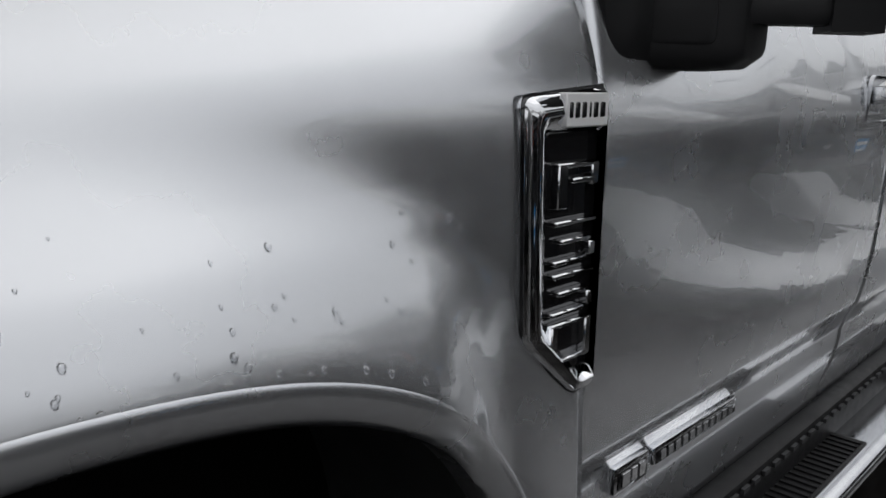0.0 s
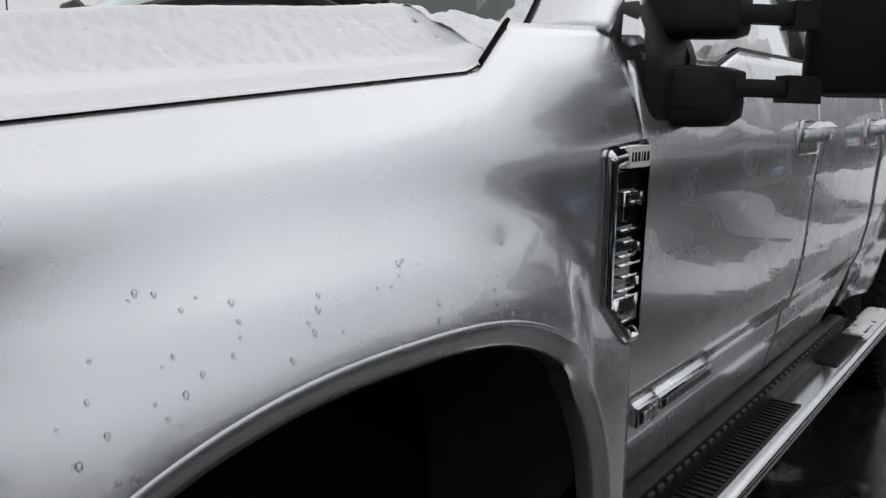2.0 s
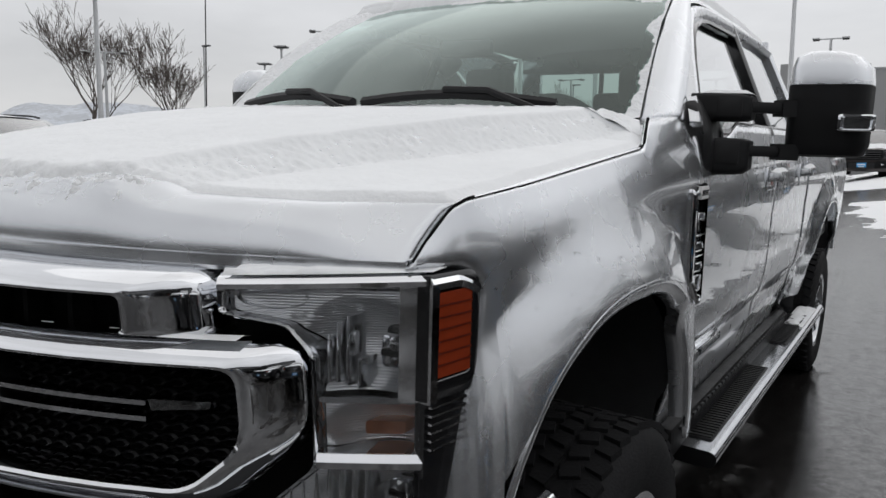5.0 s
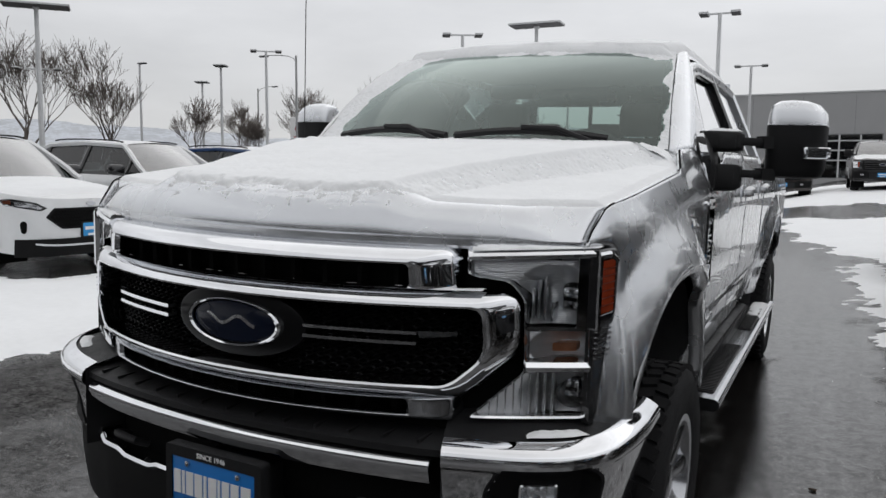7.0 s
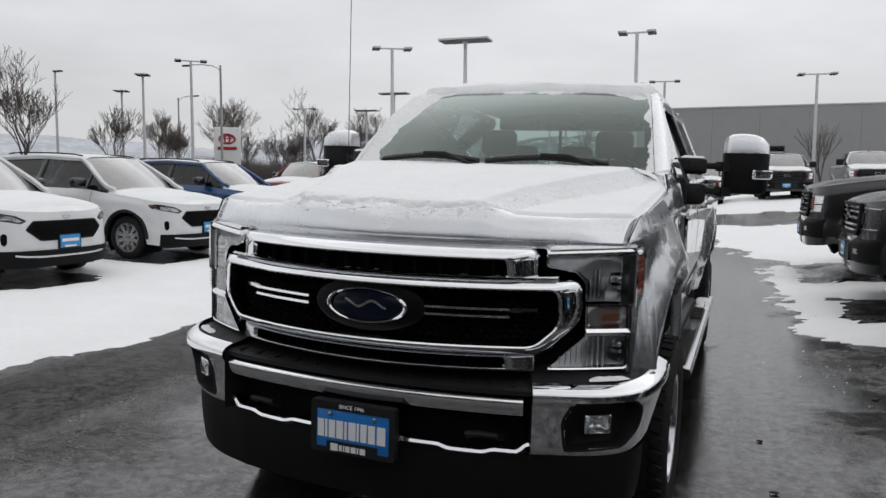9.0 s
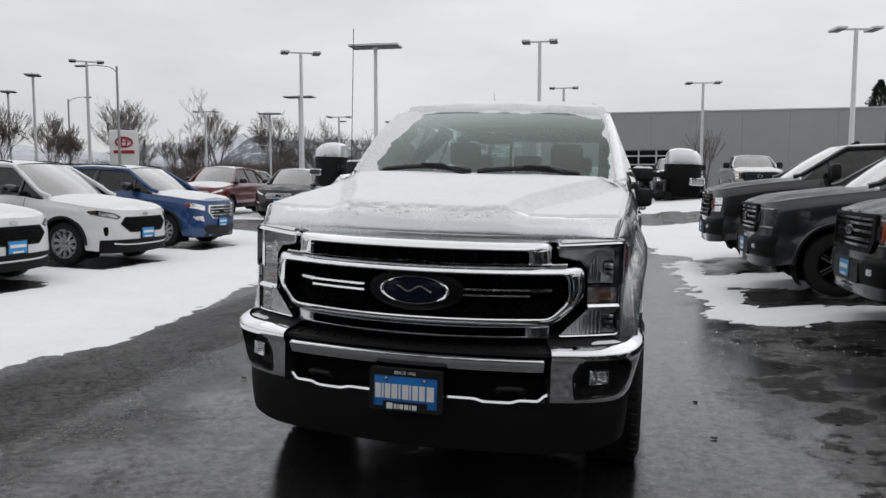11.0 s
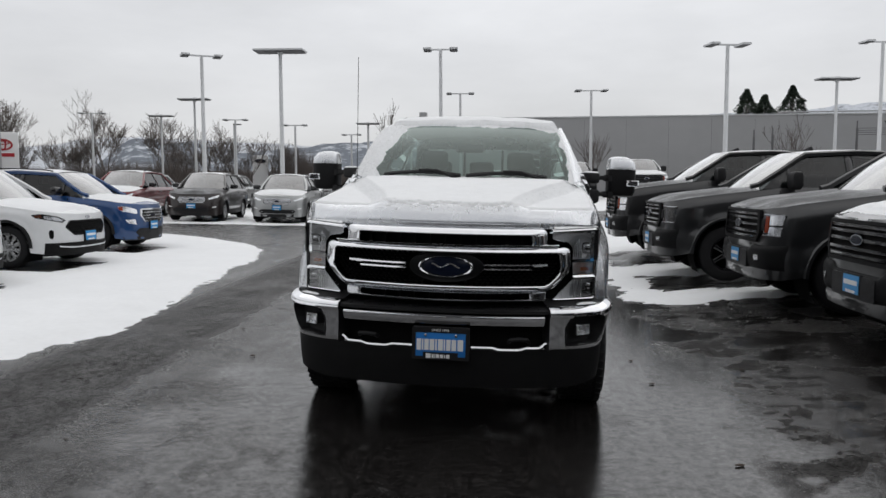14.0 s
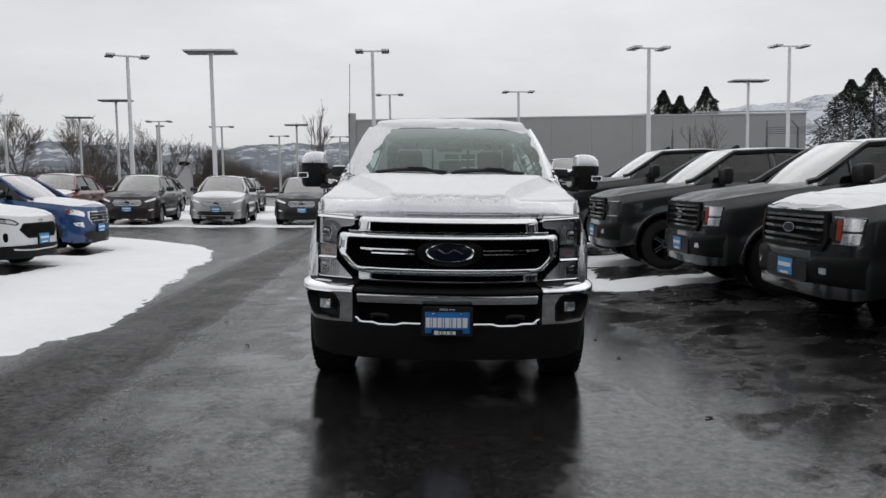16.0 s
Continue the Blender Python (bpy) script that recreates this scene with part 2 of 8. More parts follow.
def sweep(bm, path, prof, up=Vector((0, 0, 1)), closed=False, cap=True):
    """Sweeps a closed profile of (out, up) along the path; out is tangent x up."""
    path, rings = [Vector(p) for p in path], []
    n = len(path)
    for i, p in enumerate(path):
        a, b = path[i - 1] if i or closed else path[0], path[(i + 1) % n] if i < n - 1 or closed else path[-1]
        t = (b - a).normalized()
        side = t.cross(up).normalized()
        w = side.cross(t).normalized()
        rings.append([p + side * u + w * v for u, v in prof])
    if closed:
        rings.append(rings[0])
    loops(bm, rings, cap and not closed, cap and not closed)
    if closed:
        bmesh.ops.remove_doubles(bm, verts=bm.verts, dist=1e-6)
    return bm


def ring2(r, n=10, rb=None):
    return [(r * math.cos(2 * math.pi * i / n), (rb or r) * math.sin(2 * math.pi * i / n)) for i in range(n)]


def rod(bm, path, r, n=8):
    t = Vector(path[-1]) - Vector(path[0])
    up = Vector((0, 0, 1)) if abs(t.normalized().z) < 0.9 else Vector((0, 1, 0))
    return sweep(bm, path, ring2(r, n), up)


def box(bm, x0, x1, y0, y1, z0, z1, bev=0.0, seg=2):
    b2 = bmesh.new()
    bmesh.ops.create_cube(b2, size=1, matrix=Matrix.LocRotScale(((x0 + x1) / 2, (y0 + y1) / 2, (z0 + z1) / 2), None, (abs(x1 - x0), abs(y1 - y0), abs(z1 - z0))))
    if bev:
        bmesh.ops.bevel(b2, geom=b2.edges[:], offset=bev, segments=seg, affect="EDGES", profile=0.5)
    me = bpy.data.meshes.new("tmp")
    b2.to_mesh(me)
    b2.free()
    bm.from_mesh(me)
    bpy.data.meshes.remove(me)
    return bm


def lathe(bm, prof, centre, n=40):
    """Turns a profile of (radius, along x) about an axle along x through the centre."""
    c = Vector(centre)
    rings = [[c + Vector((x, r * math.cos(2 * math.pi * i / n), r * math.sin(2 * math.pi * i / n))) for i in range(n)] for r, x in prof]
    return loops(bm, rings)


def thick(ob, t, offset=-1.0):
    s = ob.modifiers.new("sheet", "SOLIDIFY")
    s.thickness, s.offset = t, offset
    return ob


def sheeted(ob, t, axis=0):
    """Gives an open sheet thickness on its inner side: away from +-x (axis 0) or from +z (axis 2)."""
    me = ob.data
    tot = Vector((0, 0, 0))
    for p in me.polygons:
        tot += p.normal * p.area
    side = 1 if axis == 2 or sum(v.co.x for v in me.vertices) > 0 else -1
    if tot[axis] * side < 0:
        me.flip_normals()
    return thick(ob, t, -1.0)


def n3(x, y, z=0.0):
    return noise.noise(Vector((x, y, z)))


def snow_sheet(fn, us, vs, depth, name, parent=None, label="", material=None):
    """A blanket over fn(u, v) -> point; depth(u, v) in metres, none where it is negative; it thins to nothing at its edge."""
    bm = bmesh.new()
    d = [[depth(u, v) for v in vs] for u in us]
    cell = {}
    for i, u in enumerate(us):
        for j, v in enumerate(vs):
            near = [d[a][b] for a in (i - 1, i, i + 1) for b in (j - 1, j, j + 1) if 0 <= a < len(us) and 0 <= b < len(vs)]
            if max(near) > 0:
                t = d[i][j]
                p = Vector(fn(u, v))
                q = p + Vector((0, 0, max(t, -0.006) if t <= 0 else t))
                cell[i, j] = bm.verts.new(q)
    for i in range(len(us) - 1):
        for j in range(len(vs) - 1):
            ks = [(i, j), (i + 1, j), (i + 1, j + 1), (i, j + 1)]
            if all(k in cell for k in ks) and max(d[a][b] for a, b in ks) > 0:
                bm.faces.new([cell[k] for k in ks])
    for v in [v for v in bm.verts if not v.link_faces]:
        bm.verts.remove(v)
    return part(name, bm, material or M_SNOW, parent, label, sharp=80)


def letters(text, size, depth, material, m, parent, name, width=None):
    """Raised lettering in the built-in font as a mesh."""
    cu = bpy.data.curves.new("text", "FONT")
    cu.body, cu.size, cu.extrude, cu.align_x, cu.align_y = text, size, depth, "CENTER", "CENTER"
    tmp = bpy.data.objects.new("text", cu)
    scene.collection.objects.link(tmp)
    bpy.context.view_layer.update()
    me = bpy.data.meshes.new_from_object(tmp.evaluated_get(bpy.context.evaluated_depsgraph_get()))
    bpy.data.objects.remove(tmp)
    bpy.data.curves.remove(cu)
    me.transform(m)
    me.materials.clear()
    me.materials.append(material)
    ob = new(name, me)
    ob.parent = parent
    return ob


FALL = 1.6


# ---- ground: one sheet to the horizon, wet asphalt ----
def asphalt(name):
    m = bpy.data.materials.new(name)
    m.use_nodes = True
    n, l = m.node_tree.nodes, m.node_tree.links
    b = n["Principled BSDF"]
    tc = n.new("ShaderNodeTexCoord")

    def tex(scale, detail, rough=0.5):
        t = n.new("ShaderNodeTexNoise")
        t.inputs["Scale"].default_value, t.inputs["Detail"].default_value, t.inputs["Roughness"].default_value = scale, detail, rough
        l.new(tc.outputs["Object"], t.inputs["Vector"])
        return t
    def math_(op, a_, b_):
        q = n.new("ShaderNodeMath")
        q.operation = op
        for k, v in ((0, a_), (1, b_)):
            if isinstance(v, float):
                q.inputs[k].default_value = v
            else:
                l.new(v, q.inputs[k])
        return q.outputs[0]

    def ranged(v, f0, f1, t0, t1):
        q = n.new("ShaderNodeMapRange")
        q.inputs["From Min"].default_value, q.inputs["From Max"].default_value = f0, f1
        q.inputs["To Min"].default_value, q.inputs["To Max"].default_value = t0, t1
        l.new(v, q.inputs["Value"])
        return q.outputs[0]
    grit, stone, patch, damp = tex(130, 3, 0.7), tex(55, 5, 0.75), tex(0.55, 5, 0.6), tex(1.3, 7, 0.68)
    crumb, mp2, rut = tex(17, 6, 0.82), n.new("ShaderNodeMapping"), n.new("ShaderNodeTexNoise")
    mp2.inputs["Rotation"].default_value, mp2.inputs["Scale"].default_value = (0, 0, radians(12)), (5.0, 0.22, 1)
    rut.inputs["Scale"].default_value, rut.inputs["Detail"].default_value, rut.inputs["Roughness"].default_value = 1.0, 6, 0.72
    l.new(tc.outputs["Object"], mp2.inputs["Vector"])
    l.new(mp2.outputs[0], rut.inputs["Vector"])
    # worn wheel tracks along the lane
    mp, track = n.new("ShaderNodeMapping"), n.new("ShaderNodeTexNoise")
    mp.inputs["Rotation"].default_value, mp.inputs["Scale"].default_value = (0, 0, radians(12)), (0.85, 0.07, 1)
    track.inputs["Scale"].default_value, track.inputs["Detail"].default_value, track.inputs["Roughness"].default_value = 1.0, 4, 0.55
    l.new(tc.outputs["Object"], mp.inputs["Vector"])
    l.new(mp.outputs[0], track.inputs["Vector"])
    # across the lane: gritty wheel track beside the snow, washed film in the middle, mottled by the row of pickups
    sx = n.new("ShaderNodeSeparateXYZ")
    l.new(tc.outputs["Object"], sx.inputs[0])
    along = math_("MULTIPLY", sx.outputs["Y"], 0.06)
    across = math_("ADD", math_("ADD", sx.outputs["X"], along), math_("MULTIPLY", damp.outputs["Fac"], 0.40))
    lane = n.new("ShaderNodeValToRGB")
    lane.color_ramp.interpolation = "EASE"
    le = lane.color_ramp.elements
    le[0].position, le[0].color = 0.0, (0.55, 0.55, 0.55, 1)
    le[1].position, le[1].color = 1.0, (0.50, 0.50, 0.50, 1)
    for x_, g_ in ((-4.2, 0.70), (-3.65, 0.66), (-3.3, 0.10), (-2.55, 0.08), (-2.3, 0.62), (-1.5, 0.82), (-0.9, 0.96), (1.1, 0.96), (1.5, 1.1), (1.75, 1.0), (2.1, 0.95), (2.6, 0.85), (3.2, 0.80), (4.0, 0.7)):
        le.new((x_ + 0.20 + 8) / 16).color = (g_, g_, g_, 1.0)
    l.new(ranged(across, -8.0, 8.0, 0.0, 1.0), lane.inputs["Fac"])
    # film: 1 where a smooth skin of water lies, 0 on coarse open stone
    mottle = math_("ADD", math_("MULTIPLY", ranged(damp.outputs["Fac"], 0.30, 0.70, -0.5, 0.5), 0.50), math_("MULTIPLY", ranged(track.outputs["Fac"], 0.30, 0.70, -0.5, 0.5), 0.25))
    film = n.new("ShaderNodeMath")
    film.operation, film.use_clamp = "ADD", True
    l.new(lane.outputs["Color"], film.inputs[0])
    l.new(mottle, film.inputs[1])
    # by the pickups the water stands in scattered coarse patches
    blot = tex(1.5, 5, 0.62)
    bare = math_("MULTIPLY", ranged(math_("ADD", blot.outputs["Fac"], math_("MULTIPLY", crumb.outputs["Fac"], 0.22)), 0.645, 0.715, 0.0, 0.95), ranged(sx.outputs["X"], 1.7, 2.2, 0.0, 1.0))
    left_wet = n.new("ShaderNodeMath")
    left_wet.operation, left_wet.use_clamp = "SUBTRACT", True
    l.new(film.outputs[0], left_wet.inputs[0])
    l.new(bare, left_wet.inputs[1])
    film = left_wet.outputs[0]
    r1 = n.new("ShaderNodeValToRGB")
    r1.color_ramp.elements[0].position, r1.color_ramp.elements[0].color = 0.0, (0.026, 0.0245, 0.023, 1)
    r1.color_ramp.elements[1].position, r1.color_ramp.elements[1].color = 0.85, (0.0090, 0.0083, 0.0080, 1)
    l.new(film, r1.inputs["Fac"])
    speck = math_("MULTIPLY", ranged(grit.outputs["Fac"], 0.35, 0.65, 0.25, 2.2), ranged(stone.outputs["Fac"], 0.38, 0.62, 0.2, 2.2))
    coarse = math_("MULTIPLY", ranged(crumb.outputs["Fac"], 0.40, 0.60, 0.55, 1.45), ranged(rut.outputs["Fac"], 0.40, 0.60, 0.84, 1.16))
    speck = math_("MULTIPLY", speck, coarse)
    sc = n.new("ShaderNodeVectorMath")
    sc.operation = "SCALE"
    l.new(r1.outputs["Color"], sc.inputs[0])
    l.new(math_("MULTIPLY", speck, ranged(patch.outputs["Fac"], 0.35, 0.65, 0.75, 1.3)), sc.inputs["Scale"])
    l.new(sc.outputs[0], b.inputs["Base Color"])
    l.new(math_("ADD", ranged(film, 0.0, 0.95, 0.36, 0.10), ranged(stone.outputs["Fac"], 0.38, 0.66, 0.01, 0.08)), b.inputs["Roughness"])
    grain = math_("MULTIPLY", ranged(math_("ADD", stone.outputs["Fac"], math_("MULTIPLY", crumb.outputs["Fac"], 0.6)), 0.66, 0.94, -1.0, 1.0), ranged(film, 0.0, 1.0, 0.95, 0.22))
    gloss = math_("MULTIPLY", math_("ADD", grain, 1.0), ranged(grit.outputs["Fac"], 0.38, 0.62, 0.7, 1.3))
    l.new(math_("MULTIPLY", math_("MULTIPLY", coarse, ranged(film, 0.0, 1.0, 0.18, 0.73)), gloss), b.inputs["Specular IOR Level"])
    bp = n.new("ShaderNodeBump")
    bp.inputs["Distance"].default_value = 0.022
    l.new(ranged(film, 0.0, 0.90, 1.0, 0.035), bp.inputs["Strength"])
    l.new(math_("ADD", grit.outputs["Fac"], stone.outputs["Fac"]), bp.inputs["Height"])
    l.new(bp.outputs[0], b.inputs["Normal"])
    return m


M_ASPHALT = asphalt("wet_asphalt")
TAN = math.tan(radians(FALL))


def ground_z(x, y=0.0):
    """The lot falls to a shallow gutter beside the truck and rises again under the pickups and towards their back; it levels out far off."""
    z = -TAN * 26 * math.tanh(x / 26) if x < 1.4 else -TAN * 1.4 + 0.155 * smooth((x - 1.4) / 3.0)
    return z + 0.031 * min(26.0, max(0.0, y - 8.0)) * smooth((x + 3.0) / 5.0)


g_x = sorted({round(v, 3) for v in span(-30, 30, 121)} | {-1500.0, -600.0, -250.0, -120.0, -80.0, -60.0, -45.0, -36.0, 36.0, 45.0, 60.0, 80.0, 120.0, 250.0, 600.0, 1500.0})
g_y = [-600, -200, -80, -30, -12, 0, 4, 8, 10, 12, 15, 18, 21, 24, 28, 34, 40, 60, 90, 150, 300, 700, 1600, 3000]
ground = part("ground", surface(bmesh.new(), lambda x, y: (x, y, ground_z(x, y)), g_x, g_y), M_ASPHALT)
tagged(ground, "wet dark asphalt of a car lot with grit and damp patches", "ground", kind="structure")

# ---- the lot falls gently to the driver's side ----



def lot(x, y, turn=0.0, z=0.0):
    return pose(0, 0, 0, 0, FALL, 0) @ pose(x, y, z, 0, 0, turn)


# ---- silver crew-cab pickup: x across, y from the nose back, z up ----
TRUCK = pose(-0.03, 0, 0, 0, FALL, 0)
truck = thing("pickup_truck", "silver heavy-duty crew-cab pickup with chrome grille, dusted with snow", "truck", TRUCK)


def face(x):
    return 0.04 + 0.385 * x * x


AY, AZ, AR, AH, AN = 1.085, 0.62, 0.625, 0.58, 2.4


def bow(side):
    """How square the arch is ahead of the axle and behind it."""
    return 2.3 if side > 0 else AN


def arch_z(y, yc=AY, ry=AR, rz=AH):
    d, n_ = abs(y - yc) / ry, bow(y - yc)
    return AZ + rz * (1 - d ** n_) ** (1 / n_) if d < 1 else AZ


def arch_rho(y, z, yc=AY, ry=AR, rz=AH):
    n_ = bow(y - yc)
    return ((abs(y - yc) / ry) ** n_ + (max(z - AZ, 0) / rz) ** n_) ** (1 / n_)


HOODLINE_Z = [(0.36, 1.322), (0.385, 1.352), (0.44, 1.408), (0.48, 1.420), (0.7, 1.440), (1.34, 1.508), (1.45, 1.582), (1.80, 1.605)]
HOODLINE_X = [(0.36, 0.914), (0.385, 0.920), (0.44, 0.936), (0.48, 0.941), (0.7, 0.948), (1.34, 0.955), (1.45, 0.926), (1.80, 0.93)]
SHOULDER = [(0.36, 0.916), (0.40, 0.938), (0.45, 0.956), (0.55, 0.974), (0.75, 0.991), (1.1, 1.005), (1.8, 1.010)]


def fender_raw(y, z):
    zt, xt, xc = table(y, HOODLINE_Z), table(y, HOODLINE_X), table(y, SHOULDER)
    zc = 1.335 + 0.06 * (y - 0.4) / 1.3
    if z > zc:
        s = (z - zc) / max(zt - zc, 0.01)
        return lerp(xc, xt, min(1.0, s) ** 1.2)
    rear = smooth((y - 1.15) / 0.3)
    x = xc + 0.004 * smooth((zc - z) / 0.18) * (1 - rear)
    d = (arch_rho(y, z) - 1) * 0.6
    t = min(1.0, max(0.0, 1 - d / 0.165))
    t = (math.sqrt(t * t + 0.01) - 0.1) / 0.905 if t > 0 else 0.0
    return x + 0.062 * (1 - 0.1 * rear) * (1 - (1 - t) ** 1.3) * (1 - 0.7 * smooth((y - 1.46) / 0.16)) * smooth((zc - z) / 0.05 + 0.15)


def fender_x(y, z):
    """The fender's skin, with its shoulder crease softened."""
    w = smooth((z - 1.22) / 0.06) * (1 - smooth((z - table(y, HOODLINE_Z) + 0.06) / 0.04))
    if w <= 0:
        return fender_raw(y, z)
    soft = sum(fender_raw(y, z + d) * k for d, k in ((-0.045, 0.12), (-0.03, 0.16), (-0.015, 0.20), (0.0, 0.20), (0.015, 0.16), (0.03, 0.10), (0.045, 0.06)))
    return lerp(fender_raw(y, z), soft, w)


F_Y = sorted([0.497, 0.501, 0.506, 0.512, 0.52, 0.53, 0.54] + [lerp(0.555, 1.778, i / 72) for i in range(73)] + [AY + AR * math.cos(a) for a in span(0.02, 0.5, 10)])
F_FRONT = [0.358, 0.365, 0.375, 0.388, 0.402, 0.418, 0.434, 0.45, 0.465, 0.48, 0.49]
Z_MID = 1.316


def fender():
    bm = bmesh.new()

    def low(y, v):
        z = lerp(max(arch_z(y), 0.80 if y < 0.6 else 0.60), Z_MID, v)
        f = max(0.0, 1 - (y - 0.497) / 0.25) ** 3
        yy = y - 0.050 * smooth((1.30 - z) / 0.45) * f
        k = 1 - smooth((y - 0.494) / 0.042)
        return (fender_x(yy, z) - 0.042 * k ** 1.5 * smooth((Z_MID - z) / 0.04), yy, z)
    surface(bm, low, F_Y, span(0, 1, 44))

    def top(y, v):
        z = lerp(Z_MID, max(table(y, HOODLINE_Z), Z_MID + 0.004), v)
        k = (1 - smooth(v / 0.22)) ** 1.4 * (1 - smooth((y - 0.435) / 0.04))
        return (fender_x(y, z) - 0.028 * k, y + 0.012 * k, z)
    surface(bm, top, F_FRONT + F_Y, span(0, 1, 16))
    bmesh.ops.remove_doubles(bm, verts=bm.verts, dist=0.0008)
    return bm


for f_ in both("front_fender", fender, M_SILVER, truck):
    sheeted(f_, 0.012)


def lamp_flange():
    """Deep rolled edge of the fender round the lamp."""
    edge = lambda z: 0.497 - 0.050 * smooth((1.30 - z) / 0.45)
    path = [(y, 1.314) for y in span(0.352, 0.430, 6)] + [(0.437 + 0.060 * math.sin(a), 1.254 + 0.060 * math.cos(a)) for a in span(0.1, math.pi / 2, 12)] + [(edge(z), z) for z in span(1.245, 0.815, 26)]
    rings, n_ = [], len(path)
    for i, (y, z) in enumerate(path):
        (y0, z0), (y1, z1) = path[max(0, i - 1)], path[min(n_ - 1, i + 1)]
        ln = math.hypot(y1 - y0, z1 - z0)
        ny, nz = -(z1 - z0) / ln, (y1 - y0) / ln
        prof = ((0.042, 0.0010), (0.026, 0.0014), (0.012, 0.0010), (0.004, -0.002), (-0.003, -0.010), (-0.008, -0.026), (-0.016, -0.046), (-0.030, -0.060), (-0.046, -0.064))
        rings.append([Vector((fender_x(max(0.36, y + ny * max(0.0, d)), z + nz * max(0.0, d)) + h, y + ny * d, min(z + nz * d, table(y + ny * d, HOODLINE_Z) - 0.004))) for d, h in prof])
    return loops(bmesh.new(), rings, closed=False)


both("lamp_opening_edge", lamp_flange, M_SILVER, truck)


def lip():
    """The rolled edge round the wheel arch."""
    bm = bmesh.new()
    rings = []
    for a in span(math.radians(8), math.radians(172), 80):
        ca, sa = math.cos(a), math.sin(a)
        k = (abs(ca) ** bow(ca) + abs(sa) ** bow(ca)) ** (-1 / bow(ca))
        y, z = AY + AR * ca * k, AZ + AH * sa * k
        nrm = Vector((0, ca / AR, sa / AH)).normalized()
        x = fender_x(y + nrm.y * 0.01, z + nrm.z * 0.01)
        p = Vector((0, y, z))
        prof = [(0.012, -0.004), (0.006, 0.001), (0.001, 0.003), (-0.008, 0.002), (-0.027, -0.006), (-0.034, -0.014), (-0.036, -0.05)]
        rings.append([p + nrm * o + Vector((x + h, 0, 0)) for o, h in prof])
    loops(bm, rings, closed=False)
    return bm


both("wheel_arch_lip", lip, M_SILVER, truck)


def liner(yc, ry, rz):
    def make():
        bm = bmesh.new()
        rings = []
        for a in span(math.radians(-12), math.radians(192), 44):
            ca, sa = math.cos(a), math.sin(a)
            k = (abs(ca) ** bow(ca) + abs(sa) ** bow(ca)) ** (-1 / bow(ca))
            y, z = yc + (ry + 0.0) * ca * k, AZ + (rz - 0.0) * sa * k
            rings.append([Vector((x, yc + (y - yc) * s, AZ + (z - AZ) * s)) for x, s in ((0.93 + 0.05 * smooth((sa - 0.15) / 0.2), 0.955), (0.90, 0.96), (0.6, 0.97), (0.55, 0.2))])
        return loops(bm, rings, closed=False)
    return make


both("wheel_liner", liner(AY, AR, AH), M_LINER, truck)
both("wheel_liner", liner(5.14, 0.60, 0.54), M_LINER, truck)


# hood: raised centre that widens towards the cowl, lower shelves beside it
def hood_front(x):
    return 0.10 + 0.325 * x * x


def hood_edge(y):
    return table(y, HOODLINE_X) - 0.0015


def hood_z(x, y):
    ax = abs(x)
    zs = table(y, [(0.1, 1.398), (0.36, 1.404), (0.44, 1.414), (0.7, 1.442), (1.34, 1.510), (1.45, 1.552)])
    xe = hood_edge(y)
    shelf = zs + 0.022 * (1 - (ax / xe) ** 2)
    dome = table(y, [(0.1, 1.415), (0.25, 1.445), (0.6, 1.500), (1.0, 1.555), (1.45, 1.598)]) + 0.012 * (1 - (ax / xe) ** 2)
    xd = lerp(0.44, 0.84, smooth((y - 0.1) / 1.5))
    top = lerp(shelf, max(dome, shelf), smooth((xd + 0.07 - ax) / 0.14))
    d = max(0.0, y - hood_front(x))
    q = d / 0.078
    k = q if q < 0.85 else 1 - (1.15 - q) ** 2 / 0.6 if q < 1.15 else 1.0
    k = lerp(k, math.sqrt(max(0.0, 1 - max(0.0, 1 - q / 1.15) ** 2)), 0.75 * (1 - smooth((ax - 0.70) / 0.20)))
    return lerp(1.322, top, k) + 0.006 * math.sin(math.pi * min(1.0, q))


def hood_point(u, v):
    """u across from -1 to 1, v from nose to cowl."""
    y0, y1 = hood_front(u * 0.911), 1.44
    y = lerp(y0, y1, v)
    x = u * lerp(0.911, hood_edge(y), min(1.0, v * 8))
    y = max(y, hood_front(x))
    return Vector((x, y, hood_z(x, y)))


HV = [0, 0.0003, 0.0008, 0.0015, 0.0025] + span(0.0045, 0.085, 20) + [0.10, 0.12, 0.14] + span(0.16, 1.0, 34)
bm = surface(bmesh.new(), hood_point, span(-1, 1, 81), HV)
hood = sheeted(part("hood", bm, M_SILVER, truck), 0.02, 2)
# underside lip of the hood, over the grille
bm = bmesh.new()
sweep(bm, [(x, hood_front(x) + 0.02, 1.312) for x in span(-0.91, 0.91, 41)], [(-0.03, -0.014), (0.012, -0.014), (0.019, -0.006), (0.0195, 0.012), (-0.03, 0.012)])
part("hood_lip", bm, M_SILVER, hood)
